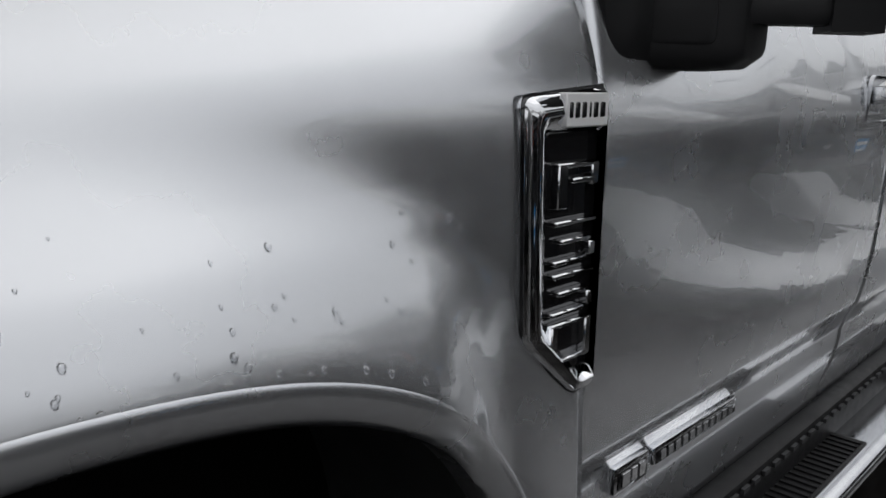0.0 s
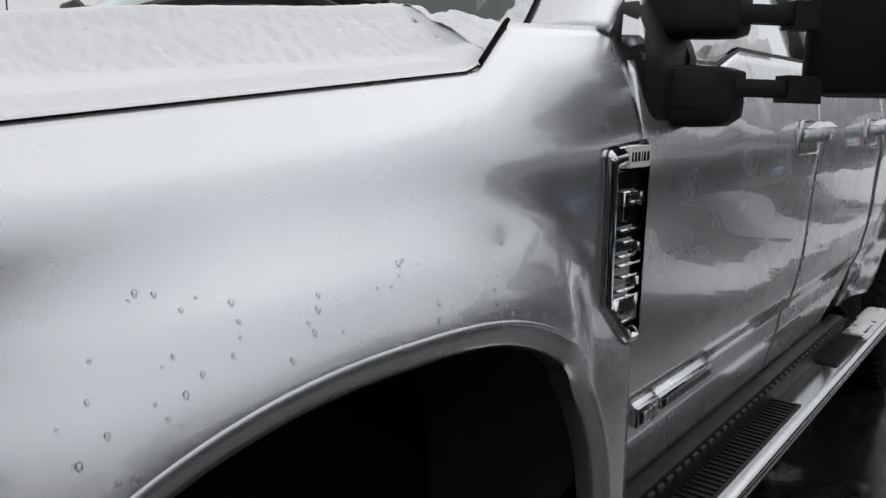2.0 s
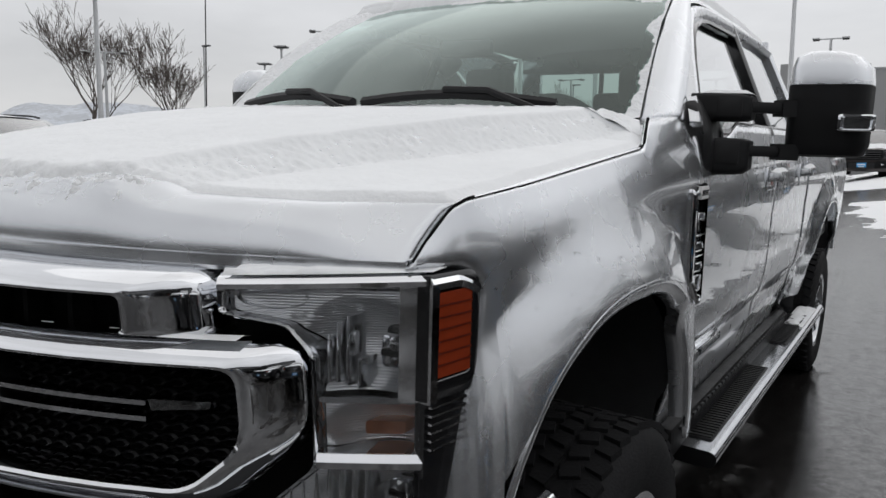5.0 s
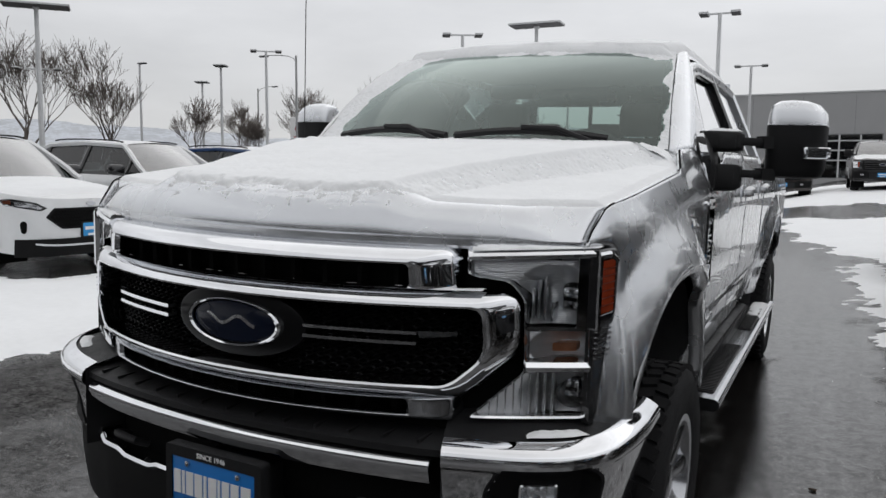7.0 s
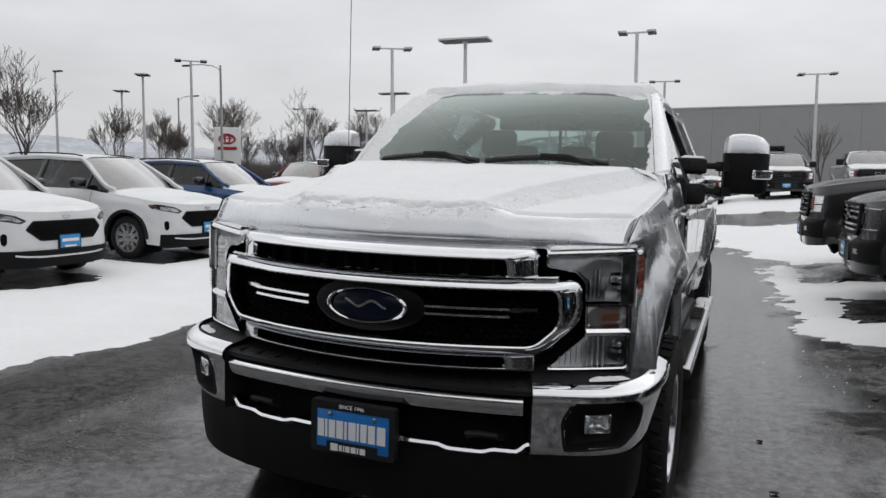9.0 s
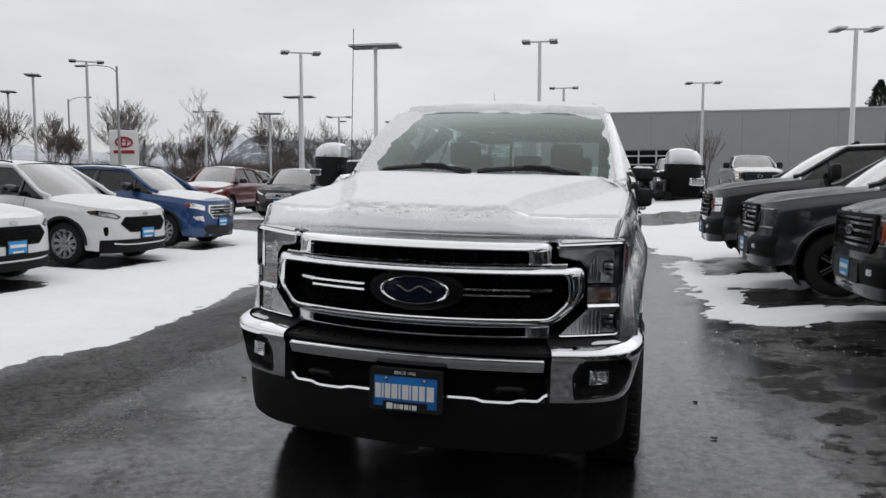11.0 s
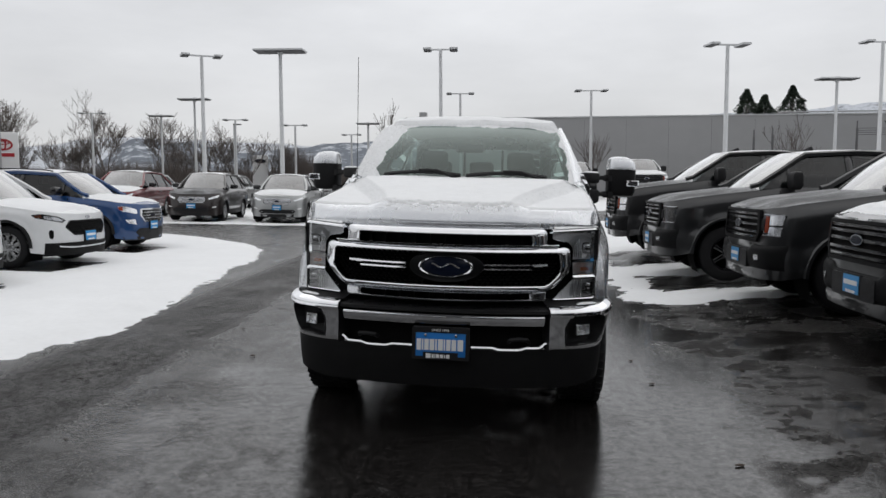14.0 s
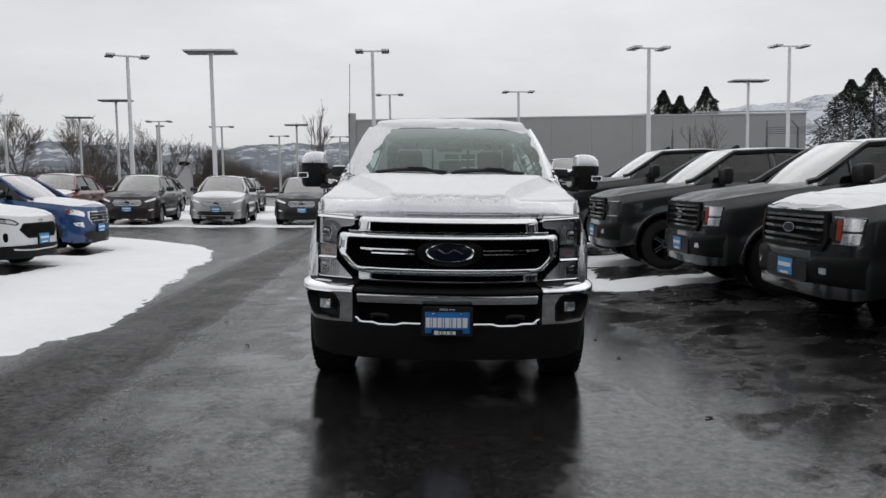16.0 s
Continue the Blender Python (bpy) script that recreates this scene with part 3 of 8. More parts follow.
# hood lettering: raised plain bars across the nose
for i, (x, w) in enumerate(((-0.43, 0.07), (-0.335, 0.07), (-0.24, 0.07), (-0.145, 0.07), (-0.05, 0.07), (0.085, 0.075), (0.185, 0.07), (0.28, 0.07), (0.37, 0.07))):
    bm = bmesh.new()
    for v0, v1 in ((0.030, 0.038), (0.046, 0.054), (0.062, 0.070)):
        xx = lambda u: lerp(x - w / 2, x + w / 2, u)
        pt = lambda u, v: Vector((xx(u), hood_front(xx(u)) + lerp(v0, v1, v), hood_z(xx(u), hood_front(xx(u)) + lerp(v0, v1, v))))
        surface(bm, lambda u, v: pt(u, v) + Vector((0, -0.0004, 0.0007 if 0.05 < u < 0.95 and 0.1 < v < 0.9 else -0.001)), [0, 0.06, 0.3, 0.5, 0.7, 0.94, 1], [0, 0.15, 0.85, 1])
    part("hood_letter_bar", bm, M_SILVER, hood)

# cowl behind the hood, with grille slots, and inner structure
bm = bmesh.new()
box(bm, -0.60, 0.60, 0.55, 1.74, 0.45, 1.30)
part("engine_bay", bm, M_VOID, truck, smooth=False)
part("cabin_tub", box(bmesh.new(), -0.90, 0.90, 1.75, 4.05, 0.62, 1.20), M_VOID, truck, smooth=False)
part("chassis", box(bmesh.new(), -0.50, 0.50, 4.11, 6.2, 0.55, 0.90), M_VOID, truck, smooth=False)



# doors and bed: pressed side sheets with gaps between
def side_x(y, z, zt, xt=0.972):
    x = 1.010
    zc = 1.34
    if z > zc:
        return lerp(x, xt, ((z - zc) / max(zt - zc, 0.01)) ** 1.35)
    x -= 0.007 * smooth((1.34 - z) / 0.16) * smooth((z - 0.95) / 0.3)
    x -= 0.006 * math.exp(-((z - 0.88 - 0.03 * (y - 3)) / 0.07) ** 2)
    x -= 0.038 * smooth((1.28 - z) / 0.62) ** 1.2
    return x - 0.030 * smooth((0.90 - z) / 0.10) - 0.030 * smooth((0.80 - z) / 0.20) ** 1.5


def sheet(y0, y1, zb, zt, arch=None):
    def make():
        def pt(u, v):
            y = lerp(y0, y1, u)
            b, t = zb(y), zt(y)
            z = lerp(b, t, v)
            e = min(u, 1 - u) * (y1 - y0)
            x = side_x(y, z, t)
            if arch:
                d = (arch_rho(y, z, *arch) - 1) * 0.58
                x += 0.045 * (1 - smooth(d / 0.2)) * smooth((1.38 - z) / 0.1)
            return (x - 0.006 * (1 - smooth(e / 0.008)), y, z)
        us = [0, 0.003, 0.008] + span(0.02, 0.98, 46) + [0.992, 0.997, 1]
        if arch:
            us = sorted(us + [min(0.999, max(0.001, (arch[0] + s * arch[1] * math.cos(a) - y0) / (y1 - y0))) for a in span(0.02, 0.5, 10) for s in (-1, 1)])
        return surface(bmesh.new(), pt, us, span(0, 1, 40))
    return make


def front_belt(y):
    return 1.545 if y < 2.15 else lerp(1.545, 1.595, smooth((y - 2.15) / 0.2))


door_f = both("front_door", sheet(1.781, 3.046, lambda y: 0.60, front_belt), M_SILVER, truck)
door_r = both("rear_door", sheet(3.054, 4.05, lambda y: 0.60 if y < 3.8 else lerp(0.60, 0.80, (y - 3.8) / 0.25), lambda y: 1.595), M_SILVER, truck)
RA = (5.14, 0.60, 0.54)
bed = both("bed_side", sheet(4.10, 6.30, lambda y: max(0.60, arch_z(y, *RA)), lambda y: 1.545, RA), M_SILVER, truck)
for o in door_f + door_r + bed:
    sheeted(o, 0.02)
bm = bmesh.new()
box(bm, -0.97, 0.97, 4.12, 6.25, 0.92, 0.98)
box(bm, -0.97, 0.97, 4.10, 4.16, 0.92, 1.54)
box(bm, -0.97, 0.97, 6.24, 6.30, 0.72, 1.54)
part("bed_box", bm, M_SILVER, truck, smooth=False)
both("bed_rail", lambda: box(bmesh.new(), 0.86, 1.0, 4.12, 6.30, 1.535, 1.565, 0.01), M_BLACK, truck)


def rocker():
    bm = bmesh.new()
    box(bm, 0.90, 0.965, 1.79, 4.02, 0.50, 0.61, 0.02)
    return bm


both("rocker_panel", rocker, M_BLACK, truck)
# bright sill strip of small dashes above the running board
for s in (1, -1):
    for i in range(40):
        y = 1.86 + i * 0.054
        bm = box(bmesh.new(), s * 0.966, s * 0.974, y, y + 0.030, 0.588, 0.599)
        part("sill_dash", bm, M_LINER, bpy.data.objects["rocker_panel"] if s > 0 else bpy.data.objects["rocker_panel.001"], smooth=False)


# ---- cab ----
def roof_z(x, y):
    e = min(smooth((y - 2.17) / 0.35), 1) * 0.055 + 2.09
    return e - 0.035 * (abs(x) / 0.75) ** 2.5 - 0.02 * smooth((y - 3.3) / 0.8)


def roof_pt(u, v):
    y = lerp(2.19 + 0.07 * u * u, 4.02, v)
    x = u * table(y, [(2.19, 0.735), (2.6, 0.768), (4.02, 0.75)])
    z = roof_z(x, y)
    if abs(u) > 0.93:
        z -= 0.05 * ((abs(u) - 0.93) / 0.07) ** 1.5
    return (x, y, z)


part("roof", surface(bmesh.new(), roof_pt, sorted(span(-1, 1, 49) + [-0.985, 0.985]), span(0, 1, 30)), M_SILVER, truck)


def wind_pt(u, v):
    x = u * lerp(0.855, 0.735, v)
    yb, yt = 1.36 + 0.24 * u * u, 2.19 + 0.07 * u * u
    bulge = 0.035 * math.sin(math.pi * v)
    return Vector((x, lerp(yb, yt, v) - bulge * 0.5, lerp(1.585, 2.085 - 0.03 * abs(u) ** 2.5, v) + bulge))


def cowl_pt(u, v):
    a = Vector((u * 0.925, 1.405, hood_z(u * 0.925, 1.43) - 0.006))
    return a.lerp(wind_pt(max(-1, min(1, u)), 0.0), v)


part("cowl", surface(bmesh.new(), cowl_pt, span(-1, 1, 40), span(0, 1, 8)), M_BLACK, truck)


def pillar_edge(v):
    """Rear edge of the windscreen pillar, where the door frame begins."""
    return Vector((lerp(0.940, 0.775, v) + 0.012 * math.sin(math.pi * v), lerp(1.776, 2.335, v), lerp(1.592, 2.052, v) + 0.02 * math.sin(math.pi * v)))


def ear():
    """Top of the fender beside the cowl, up to the pillar's foot."""
    def pt(w, k):
        i = cowl_pt(1.0, min(1.0, w * 1.6)).lerp(pillar_edge(0), max(0.0, (w - 0.625) / 0.375) * 0.75)
        y = lerp(1.395, 1.776, w)
        o = Vector((table(y, HOODLINE_X), y, table(y, HOODLINE_Z)))
        return i.lerp(o, k) + Vector((0, 0, 0.006 * math.sin(math.pi * k)))
    return surface(bmesh.new(), pt, span(0, 1, 24), span(0, 1, 6))


both("cowl_side", ear, M_SILVER, truck)
both("hood_gap", lambda: sweep(bmesh.new(), [(table(y, HOODLINE_X) + 0.001, y, table(y, HOODLINE_Z) + 0.004) for y in span(1.352, 1.452, 8)], ring2(0.004, 8)), M_VOID, truck)
both("hood_gap", lambda: sweep(bmesh.new(), [(table(y, HOODLINE_X) + 0.001, y, table(y, HOODLINE_Z) + 0.002) for y in span(0.362, 0.50, 16)], ring2(0.0022, 8)), M_VOID, truck)
both("hood_gap", lambda: sweep(bmesh.new(), [(table(y, HOODLINE_X) + 0.001, y, table(y, HOODLINE_Z) - 0.0005) for y in span(0.50, 1.352, 24)], ring2(0.0010, 6)), M_VOID, truck)
part("windscreen", surface(bmesh.new(), wind_pt, span(-1, 1, 31), span(0, 1, 16)), M_GLASS, truck)
# dark ceramic border round the screen
bm = bmesh.new()
surface(bm, lambda u, v: wind_pt(u, v) - Vector((0, 0, 0.006)), span(-1, 1, 41), span(0, 1, 31), keep=lambda a, b, c, d: abs(a + c) / 2 > 0.955 or b + d < 0.08 or b + d > 1.97)
part("screen_border", bm, M_GLOSSBLACK, truck)


def pillar():
    def pt(v, k):
        a, c = wind_pt(1.0, max(0.0, min(1.0, v))), pillar_edge(v)
        n_ = Vector((0.75, -0.25, 0.55))
        return a.lerp(c, k) + n_ * (0.026 * math.sin(math.pi * k) ** 0.7 - 0.004)
    return surface(bmesh.new(), pt, span(-0.02, 1.03, 24), span(0, 1, 12))


for o in both("windscreen_pillar", pillar, M_SILVER, truck):
    sheeted(o, 0.012)


def side_pt(y, z):
    return Vector((lerp(0.972, 0.768, (z - 1.55) / 0.47), y, z))


def frame_bar(pts, w, d=0.02):
    bm = bmesh.new()
    steep = abs(pts[-1][1] - pts[0][1]) > 2 * abs(pts[-1][0] - pts[0][0])
    return sweep(bm, [side_pt(*p) for p in pts], up=Vector((0, -1, 0)) if steep else Vector((0, 0, 1)), prof= [(d * 0.7, -w), (d, -w * 0.5), (d, w * 0.6), (d * 0.5, w), (-d, w), (-d, -w)])


for nm, pts, w, m_ in (("door_frame", [(1.80, 1.57), (1.90, 1.675), (2.03, 1.80), (2.16, 1.905), (2.27, 1.968), (2.38, 2.003), (2.52, 2.022), (2.75, 2.03), (3.03, 2.03)], 0.026, M_SILVER),
                       ("weatherstrip", [(1.84, 1.575), (1.94, 1.68), (2.06, 1.795), (2.18, 1.888), (2.29, 1.944), (2.40, 1.975), (2.53, 1.990), (3.0, 1.995)], 0.010, M_GLOSSBLACK),
                       ("door_post", [(3.05, 1.56), (3.05, 2.03)], 0.032, M_GLOSSBLACK),
                       ("rear_door_frame", [(3.05, 2.03), (3.6, 2.025), (3.90, 2.0)], 0.022, M_SILVER),
                       ("rear_post", [(4.00, 1.56), (3.96, 1.8), (3.90, 2.01)], 0.045, M_SILVER),
                       ("belt_strip", [(1.80, 1.552), (2.15, 1.556), (2.36, 1.600), (3.05, 1.600), (4.0, 1.600)], 0.008, M_GLOSSBLACK)):
    both(nm, lambda: frame_bar(pts, w), m_, truck)


def glass_side(y0, y1, top0, top1, bot):
    def make():
        def pt(u, v):
            y = lerp(y0, y1, u)
            return side_pt(y, lerp(bot(y), table(y, top0 + top1), v)) - Vector((0.012, 0, 0))
        return surface(bmesh.new(), pt, span(0, 1, 14), span(0, 1, 8))
    return make


both("front_door_glass", glass_side(1.82, 3.04, [(1.80, 1.57), (2.03, 1.80), (2.16, 1.905)], [(2.38, 2.003), (3.03, 2.03)], front_belt), M_SIDEGLASS, truck)
both("rear_door_glass", glass_side(3.06, 3.95, [(3.0, 2.03), (3.6, 2.025)], [(3.95, 1.98)], lambda y: 1.595), M_DARKGLASS, truck)

# back of the cab with its window
for x0, x1, z0, z1 in ((-0.90, 0.90, 1.05, 1.62), (-0.75, -0.62, 1.62, 1.98), (0.62, 0.75, 1.62, 1.98), (-0.75, 0.75, 1.94, 2.09)):
    part("cab_back", box(bmesh.new(), x0, x1, 4.02, 4.06, z0, z1, 0.005), M_SILVER, truck)
for x in (-0.21, 0.21):
    part("rear_window_bar", box(bmesh.new(), x - 0.012, x + 0.012, 4.03, 4.05, 1.62, 1.95), M_BLACK, truck)

# clearance lamps on the roof
for x in (-0.64, 0.64):
    bm = bmesh.new()
    loops(bm, [[Vector((x + a * s, 2.49 + 0.06 * (x / 0.6) ** 2 + b * s * 1.8, roof_z(x, 2.47) + 0.018 + h)) for a, b in ring2(0.026, 12)] for s, h in ((1, -0.03), (1, 0.010), (0.75, 0.020), (0.3, 0.024))], cap1=True)
    part("clearance_lamp", bm, M_BLACK, truck)

# interior
bm = box(bmesh.new(), -0.80, 0.80, 1.60, 2.02, 1.15, 1.53, 0.06, 3)
box(bm, -0.30, 0.34, 1.72, 1.98, 1.45, 1.57, 0.03, 3)
part("dashboard", bm, M_TRIM, truck)
part("cabin_floor", box(bmesh.new(), -0.88, 0.88, 1.7, 4.02, 0.95, 1.05), M_TRIM, truck)
part("headliner", surface(bmesh.new(), lambda u, v: Vector(roof_pt(u * 0.97, v)) - Vector((0, 0, 0.04)), span(-1, 1, 9), span(0.03, 1, 6)), M_HEADLINER, truck)


def seat(x, y, w=0.25, head=True):
    b = bmesh.new()
    box(b, x - w, x + w, y, y + 0.5, 1.05, 1.25, 0.06, 3)
    rings = [[Vector((x + a * s, y + 0.48 + dy + bq * 0.06, z)) for a, bq in ((-w, 0), (-w * 0.8, -1), (0, -0.7), (w * 0.8, -1), (w, 0), (w * 0.7, 1), (-w * 0.7, 1))] for z, s, dy in ((1.2, 1, 0), (1.35, 1, 0.04), (1.55, 0.92, 0.10), (1.66, 0.7, 0.13), (1.68, 0.5, 0.135))]
    loops(b, rings, cap1=True)
    return b


for x in (-0.42, 0.42):
    s_ = part("seat", seat(x, 2.35), M_SEAT, truck)
    part("headrest", box(bmesh.new(), x - 0.13, x + 0.13, 2.93, 3.05, 1.69, 1.88, 0.045, 3), M_SEAT, s_)
bs = part("rear_bench", box(bmesh.new(), -0.70, 0.70, 3.55, 3.75, 1.1, 1.62, 0.06, 3), M_SEAT, truck)
for x in (-0.45, 0.0, 0.45):
    part("headrest", box(bmesh.new(), x - 0.13, x + 0.13, 3.68, 3.78, 1.64, 1.80, 0.04, 3), M_SEAT, bs)
bm = bmesh.new()
c_, ax_ = Vector((0.42, 2.02, 1.50)), Euler((radians(-65), 0, 0)).to_matrix()
sweep(bm, [c_ + ax_ @ Vector((0.19 * math.cos(a), 0.19 * math.sin(a), 0)) for a in span(0, 2 * math.pi * 35 / 36, 36)], ring2(0.016, 8), up=ax_ @ Vector((0, 0, 1)), closed=True)
for a in (0, 180, 250, 290):
    rod(bm, [c_, c_ + ax_ @ Vector((0.18 * math.cos(radians(a)), 0.18 * math.sin(radians(a)), 0))], 0.018, 6)
part("steering_wheel", bm, M_SEAT, truck)
part("interior_mirror", box(bmesh.new(), -0.12, 0.12, 2.02, 2.05, 1.83, 1.90, 0.02), M_BLACK, truck)


# wipers lying on the screen
def wiper(x0, x1, hump):
    b = bmesh.new()
    path = []
    for t in span(0, 1, 14):
        u = lerp(x0, x1, t) / 0.83
        p = wind_pt(u, 0.035 + 0.02 * math.sin(math.pi * t))
        path.append(p + Vector((0, -0.02, 0.018 + 0.012 * math.sin(math.pi * t))))
    sweep(b, path, [(0.016, -0.010), (0.018, 0.006), (0.004, 0.018), (-0.014, 0.012), (-0.016, -0.010)])
    a = wind_pt(lerp(x0, x1, 0.95) / 0.83, 0.01)
    rod(b, [path[6] + Vector((0, -0.01, 0.018)), path[9] + Vector((0, -0.02, 0.02)), a + Vector((0.04, -0.04, 0.0))], 0.011, 7)
    return b


part("wiper", wiper(-0.62, -0.02, 1), M_BLACK, truck)
part("wiper", wiper(0.02, 0.62, 1), M_BLACK, truck)
# whip aerial on the passenger fender
bm = bmesh.new()
rod(bm, [(-0.86, 1.49, 1.55), (-0.865, 1.50, 2.54)], 0.0024, 6)
lathe(bm, [(0.001, 0), (0.02, 0), (0.02, 0.03), (0.001, 0.03)], (-0.875, 1.49, 1.565), 10)
part("aerial", bm, M_BLACK, truck)


# ---- front: grille, emblem, lamps ----
def on_face(x, z, d=0.0):
    return Vector((x, face(x) - d, z))


def ring_frame(name, outer, inner, ro, ri, depth, material, parent, k=5, m=10, label=""):
    b = bmesh.new()
    o, i = fillet(outer, ro, k, m), fillet(inner, ri, k, m)
    at = lambda t: [a.lerp(c, t) for a, c in zip(o, i)]
    loops(b, [[on_face(p[0], p[1], d) for p in ring] for ring, d in ((o, -0.07), (o, depth * 0.05), (at(0.08), depth * 0.30), (at(0.22), depth * 0.54), (at(0.42), depth * 0.78), (at(0.62), depth * 0.93), (at(0.78), depth), (at(0.90), depth * 0.92), (i, depth * 0.55), (i, -0.07))])
    return part(name, b, material, parent, label)


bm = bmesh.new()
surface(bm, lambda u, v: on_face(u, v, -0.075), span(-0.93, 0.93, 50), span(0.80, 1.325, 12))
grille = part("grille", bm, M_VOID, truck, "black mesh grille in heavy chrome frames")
ring_frame("upper_chrome_frame", [(-0.632, 1.196), (0.632, 1.196), (0.622, 1.299), (-0.622, 1.299)], [(-0.527, 1.203), (0.527, 1.203), (0.522, 1.258), (-0.522, 1.258)],
           [0.01, 0.01, 0.035, 0.035], 0.012, 0.045, M_CHROME, grille)
ring_frame("main_chrome_frame", [(-0.66, 0.912), (0.66, 0.912), (0.788, 1.04), (0.778, 1.194), (-0.778, 1.194), (-0.788, 1.04)],
           [(-0.628, 0.956), (0.628, 0.956), (0.706, 1.028), (0.697, 1.150), (-0.697, 1.150), (-0.706, 1.028)],
           [0.05, 0.05, 0.06, 0.05, 0.05, 0.06], [0.03, 0.03, 0.04, 0.03, 0.03, 0.04], 0.05, M_CHROME, grille, m=12)
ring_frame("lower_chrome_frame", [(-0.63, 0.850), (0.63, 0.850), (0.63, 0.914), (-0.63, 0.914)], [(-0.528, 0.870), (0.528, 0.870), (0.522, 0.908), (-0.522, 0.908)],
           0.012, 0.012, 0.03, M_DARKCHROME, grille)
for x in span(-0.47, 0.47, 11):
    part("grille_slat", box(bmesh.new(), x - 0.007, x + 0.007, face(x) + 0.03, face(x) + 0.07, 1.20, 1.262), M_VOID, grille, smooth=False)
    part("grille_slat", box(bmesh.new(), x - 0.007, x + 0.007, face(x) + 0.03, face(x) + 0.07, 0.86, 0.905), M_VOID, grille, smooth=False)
bm = bmesh.new()
for r in range(10):
    for c in range(-20, 21):
        x, z = c * 0.034 + (r % 2) * 0.017, 0.968 + r * 0.0195
        if abs(x) < 0.685 - max(0, 1.02 - z) * 1.0 and (x / 0.26) ** 2 + ((z - 1.062) / 0.11) ** 2 > 1:
            h = [on_face(x + 0.016 * math.cos(radians(a)), z + 0.0088 * math.sin(radians(a)), -0.034) for a in (0, 60, 120, 180, 240, 300)]
            h2 = [on_face(x + 0.012 * math.cos(radians(a)), z + 0.006 * math.sin(radians(a)), -0.030) for a in (0, 60, 120, 180, 240, 300)]
            h3 = [p + Vector((0, 0.03, 0)) for p in h2]
            loops(bm, [h, h2, h3])
tagged(part("grille_mesh", bm, M_DARKGLOSS, grille), kind="stuff")


def tick(s):
    for z in (1.078, 1.051):
        b = bmesh.new()
        sweep(b, [on_face(s * x + 0.008, z, 0.0) for x in span(0.235, 0.53, 8)], [(0.006, -0.004), (0.006, 0.004), (-0.02, 0.005), (-0.02, -0.005)])
        part("grille_accent", b, M_CHROME, grille)
    b = bmesh.new()
    pts = [on_face(s * 0.53 + 0.008, 1.083, 0.0), on_face(s * 0.625 + 0.008, 1.083, -0.008), on_face(s * 0.622 + 0.008, 1.071, -0.008), on_face(s * 0.54 + 0.008, 1.066, 0.004)]
    loops(b, [[p + Vector((0, 0.02, 0)) for p in pts], pts], cap1=True)
    part("grille_accent", b, M_CHROME, grille)


tick(1)
tick(-1)


def oval(a, b_, d0, d1, material, name, inner=None):
    b = bmesh.new()
    n = 56
    el = lambda s, d: [Vector((0.016 + a * s * math.cos(2 * math.pi * i / n), face(a * s * math.cos(2 * math.pi * i / n)) - d, 1.064 + b_ * s * math.sin(2 * math.pi * i / n))) for i in range(n)]
    if inner:
        loops(b, [el(1, d0), el(0.99, d1), el((1 + inner) / 2, d1 + 0.004), el(inner, d1), el(inner, d0)])
    else:
        loops(b, [el(1, d0), el(0.985, d1 - 0.004), el(0.93, d1), el(0.5, d1 + 0.003), el(0.05, d1 + 0.004)], cap1=True)
    return part(name, b, material, grille)


oval(0.232, 0.098, -0.07, -0.006, M_DARKGLOSS, "emblem_backing")
oval(0.168, 0.067, -0.01, 0.010, M_CHROME, "emblem_ring", 0.90)
oval(0.150, 0.059, -0.01, 0.004, M_OVAL, "emblem_disc")
# a plain bright wave on the emblem
b = bmesh.new()
sweep(b, [Vector((0.016 + x, face(x) - 0.009, 1.064 + 0.012 * math.sin(x * 55) + 0.006)) for x in span(-0.085, 0.085, 30)], [(0.002, -0.004), (0.002, 0.005), (-0.004, 0.005), (-0.004, -0.004)])
part("emblem_wave", b, M_CHROME, grille)


# head lamps: cavity, reflectors, chrome dividers, clear cover, side marker
LAMP = [(0.655, 1.238), (0.655, 1.290), (0.932, 1.303), (0.936, 0.858), (0.665, 0.858), (0.792, 0.985), (0.786, 1.178), (0.752, 1.222)]


def lamp_shell(d):
    return [on_face(p[0], p[1], d) for p in fillet(LAMP, 0.012, 2, 8)]


def lamp_left(z):
    """Inner edge of the lamp at a height."""
    xs = [x1 + (x2 - x1) * (z - z1) / (z2 - z1) for (x1, z1), (x2, z2) in zip(LAMP, LAMP[1:] + LAMP[:1]) if (z1 > z) != (z2 > z)]
    return min(xs) if xs else 0.80


def lamp_sheet(z0, z1, depth, nx=30, nz=30, x1=0.934):
    """A sheet that fills the lamp's outline between two heights; depth(x, z) behind the face."""
    def pt(u, v):
        x = lerp(lamp_left(v) + 0.003, x1, u)
        return on_face(x, v, -depth(x, v))
    return surface(bmesh.new(), pt, span(0, 1, nx), span(z0, z1, nz))


def lamp_cover():
    return lamp_sheet(0.860, 1.289, lambda x, z: 0.0, 30, 60)


def lamp_rim():
    b = bmesh.new()
    o = fillet(LAMP, 0.014, 2, 8)
    cx = Vector((0.83, 1.08))
    loops(b, [lamp_shell(-0.10), lamp_shell(0.006)] + [[on_face(lerp(p[0], cx[0], s), lerp(p[1], cx[1], s), d) for p in o] for s, d in ((0.012, 0.010), (0.035, 0.006), (0.04, -0.02))])
    return b


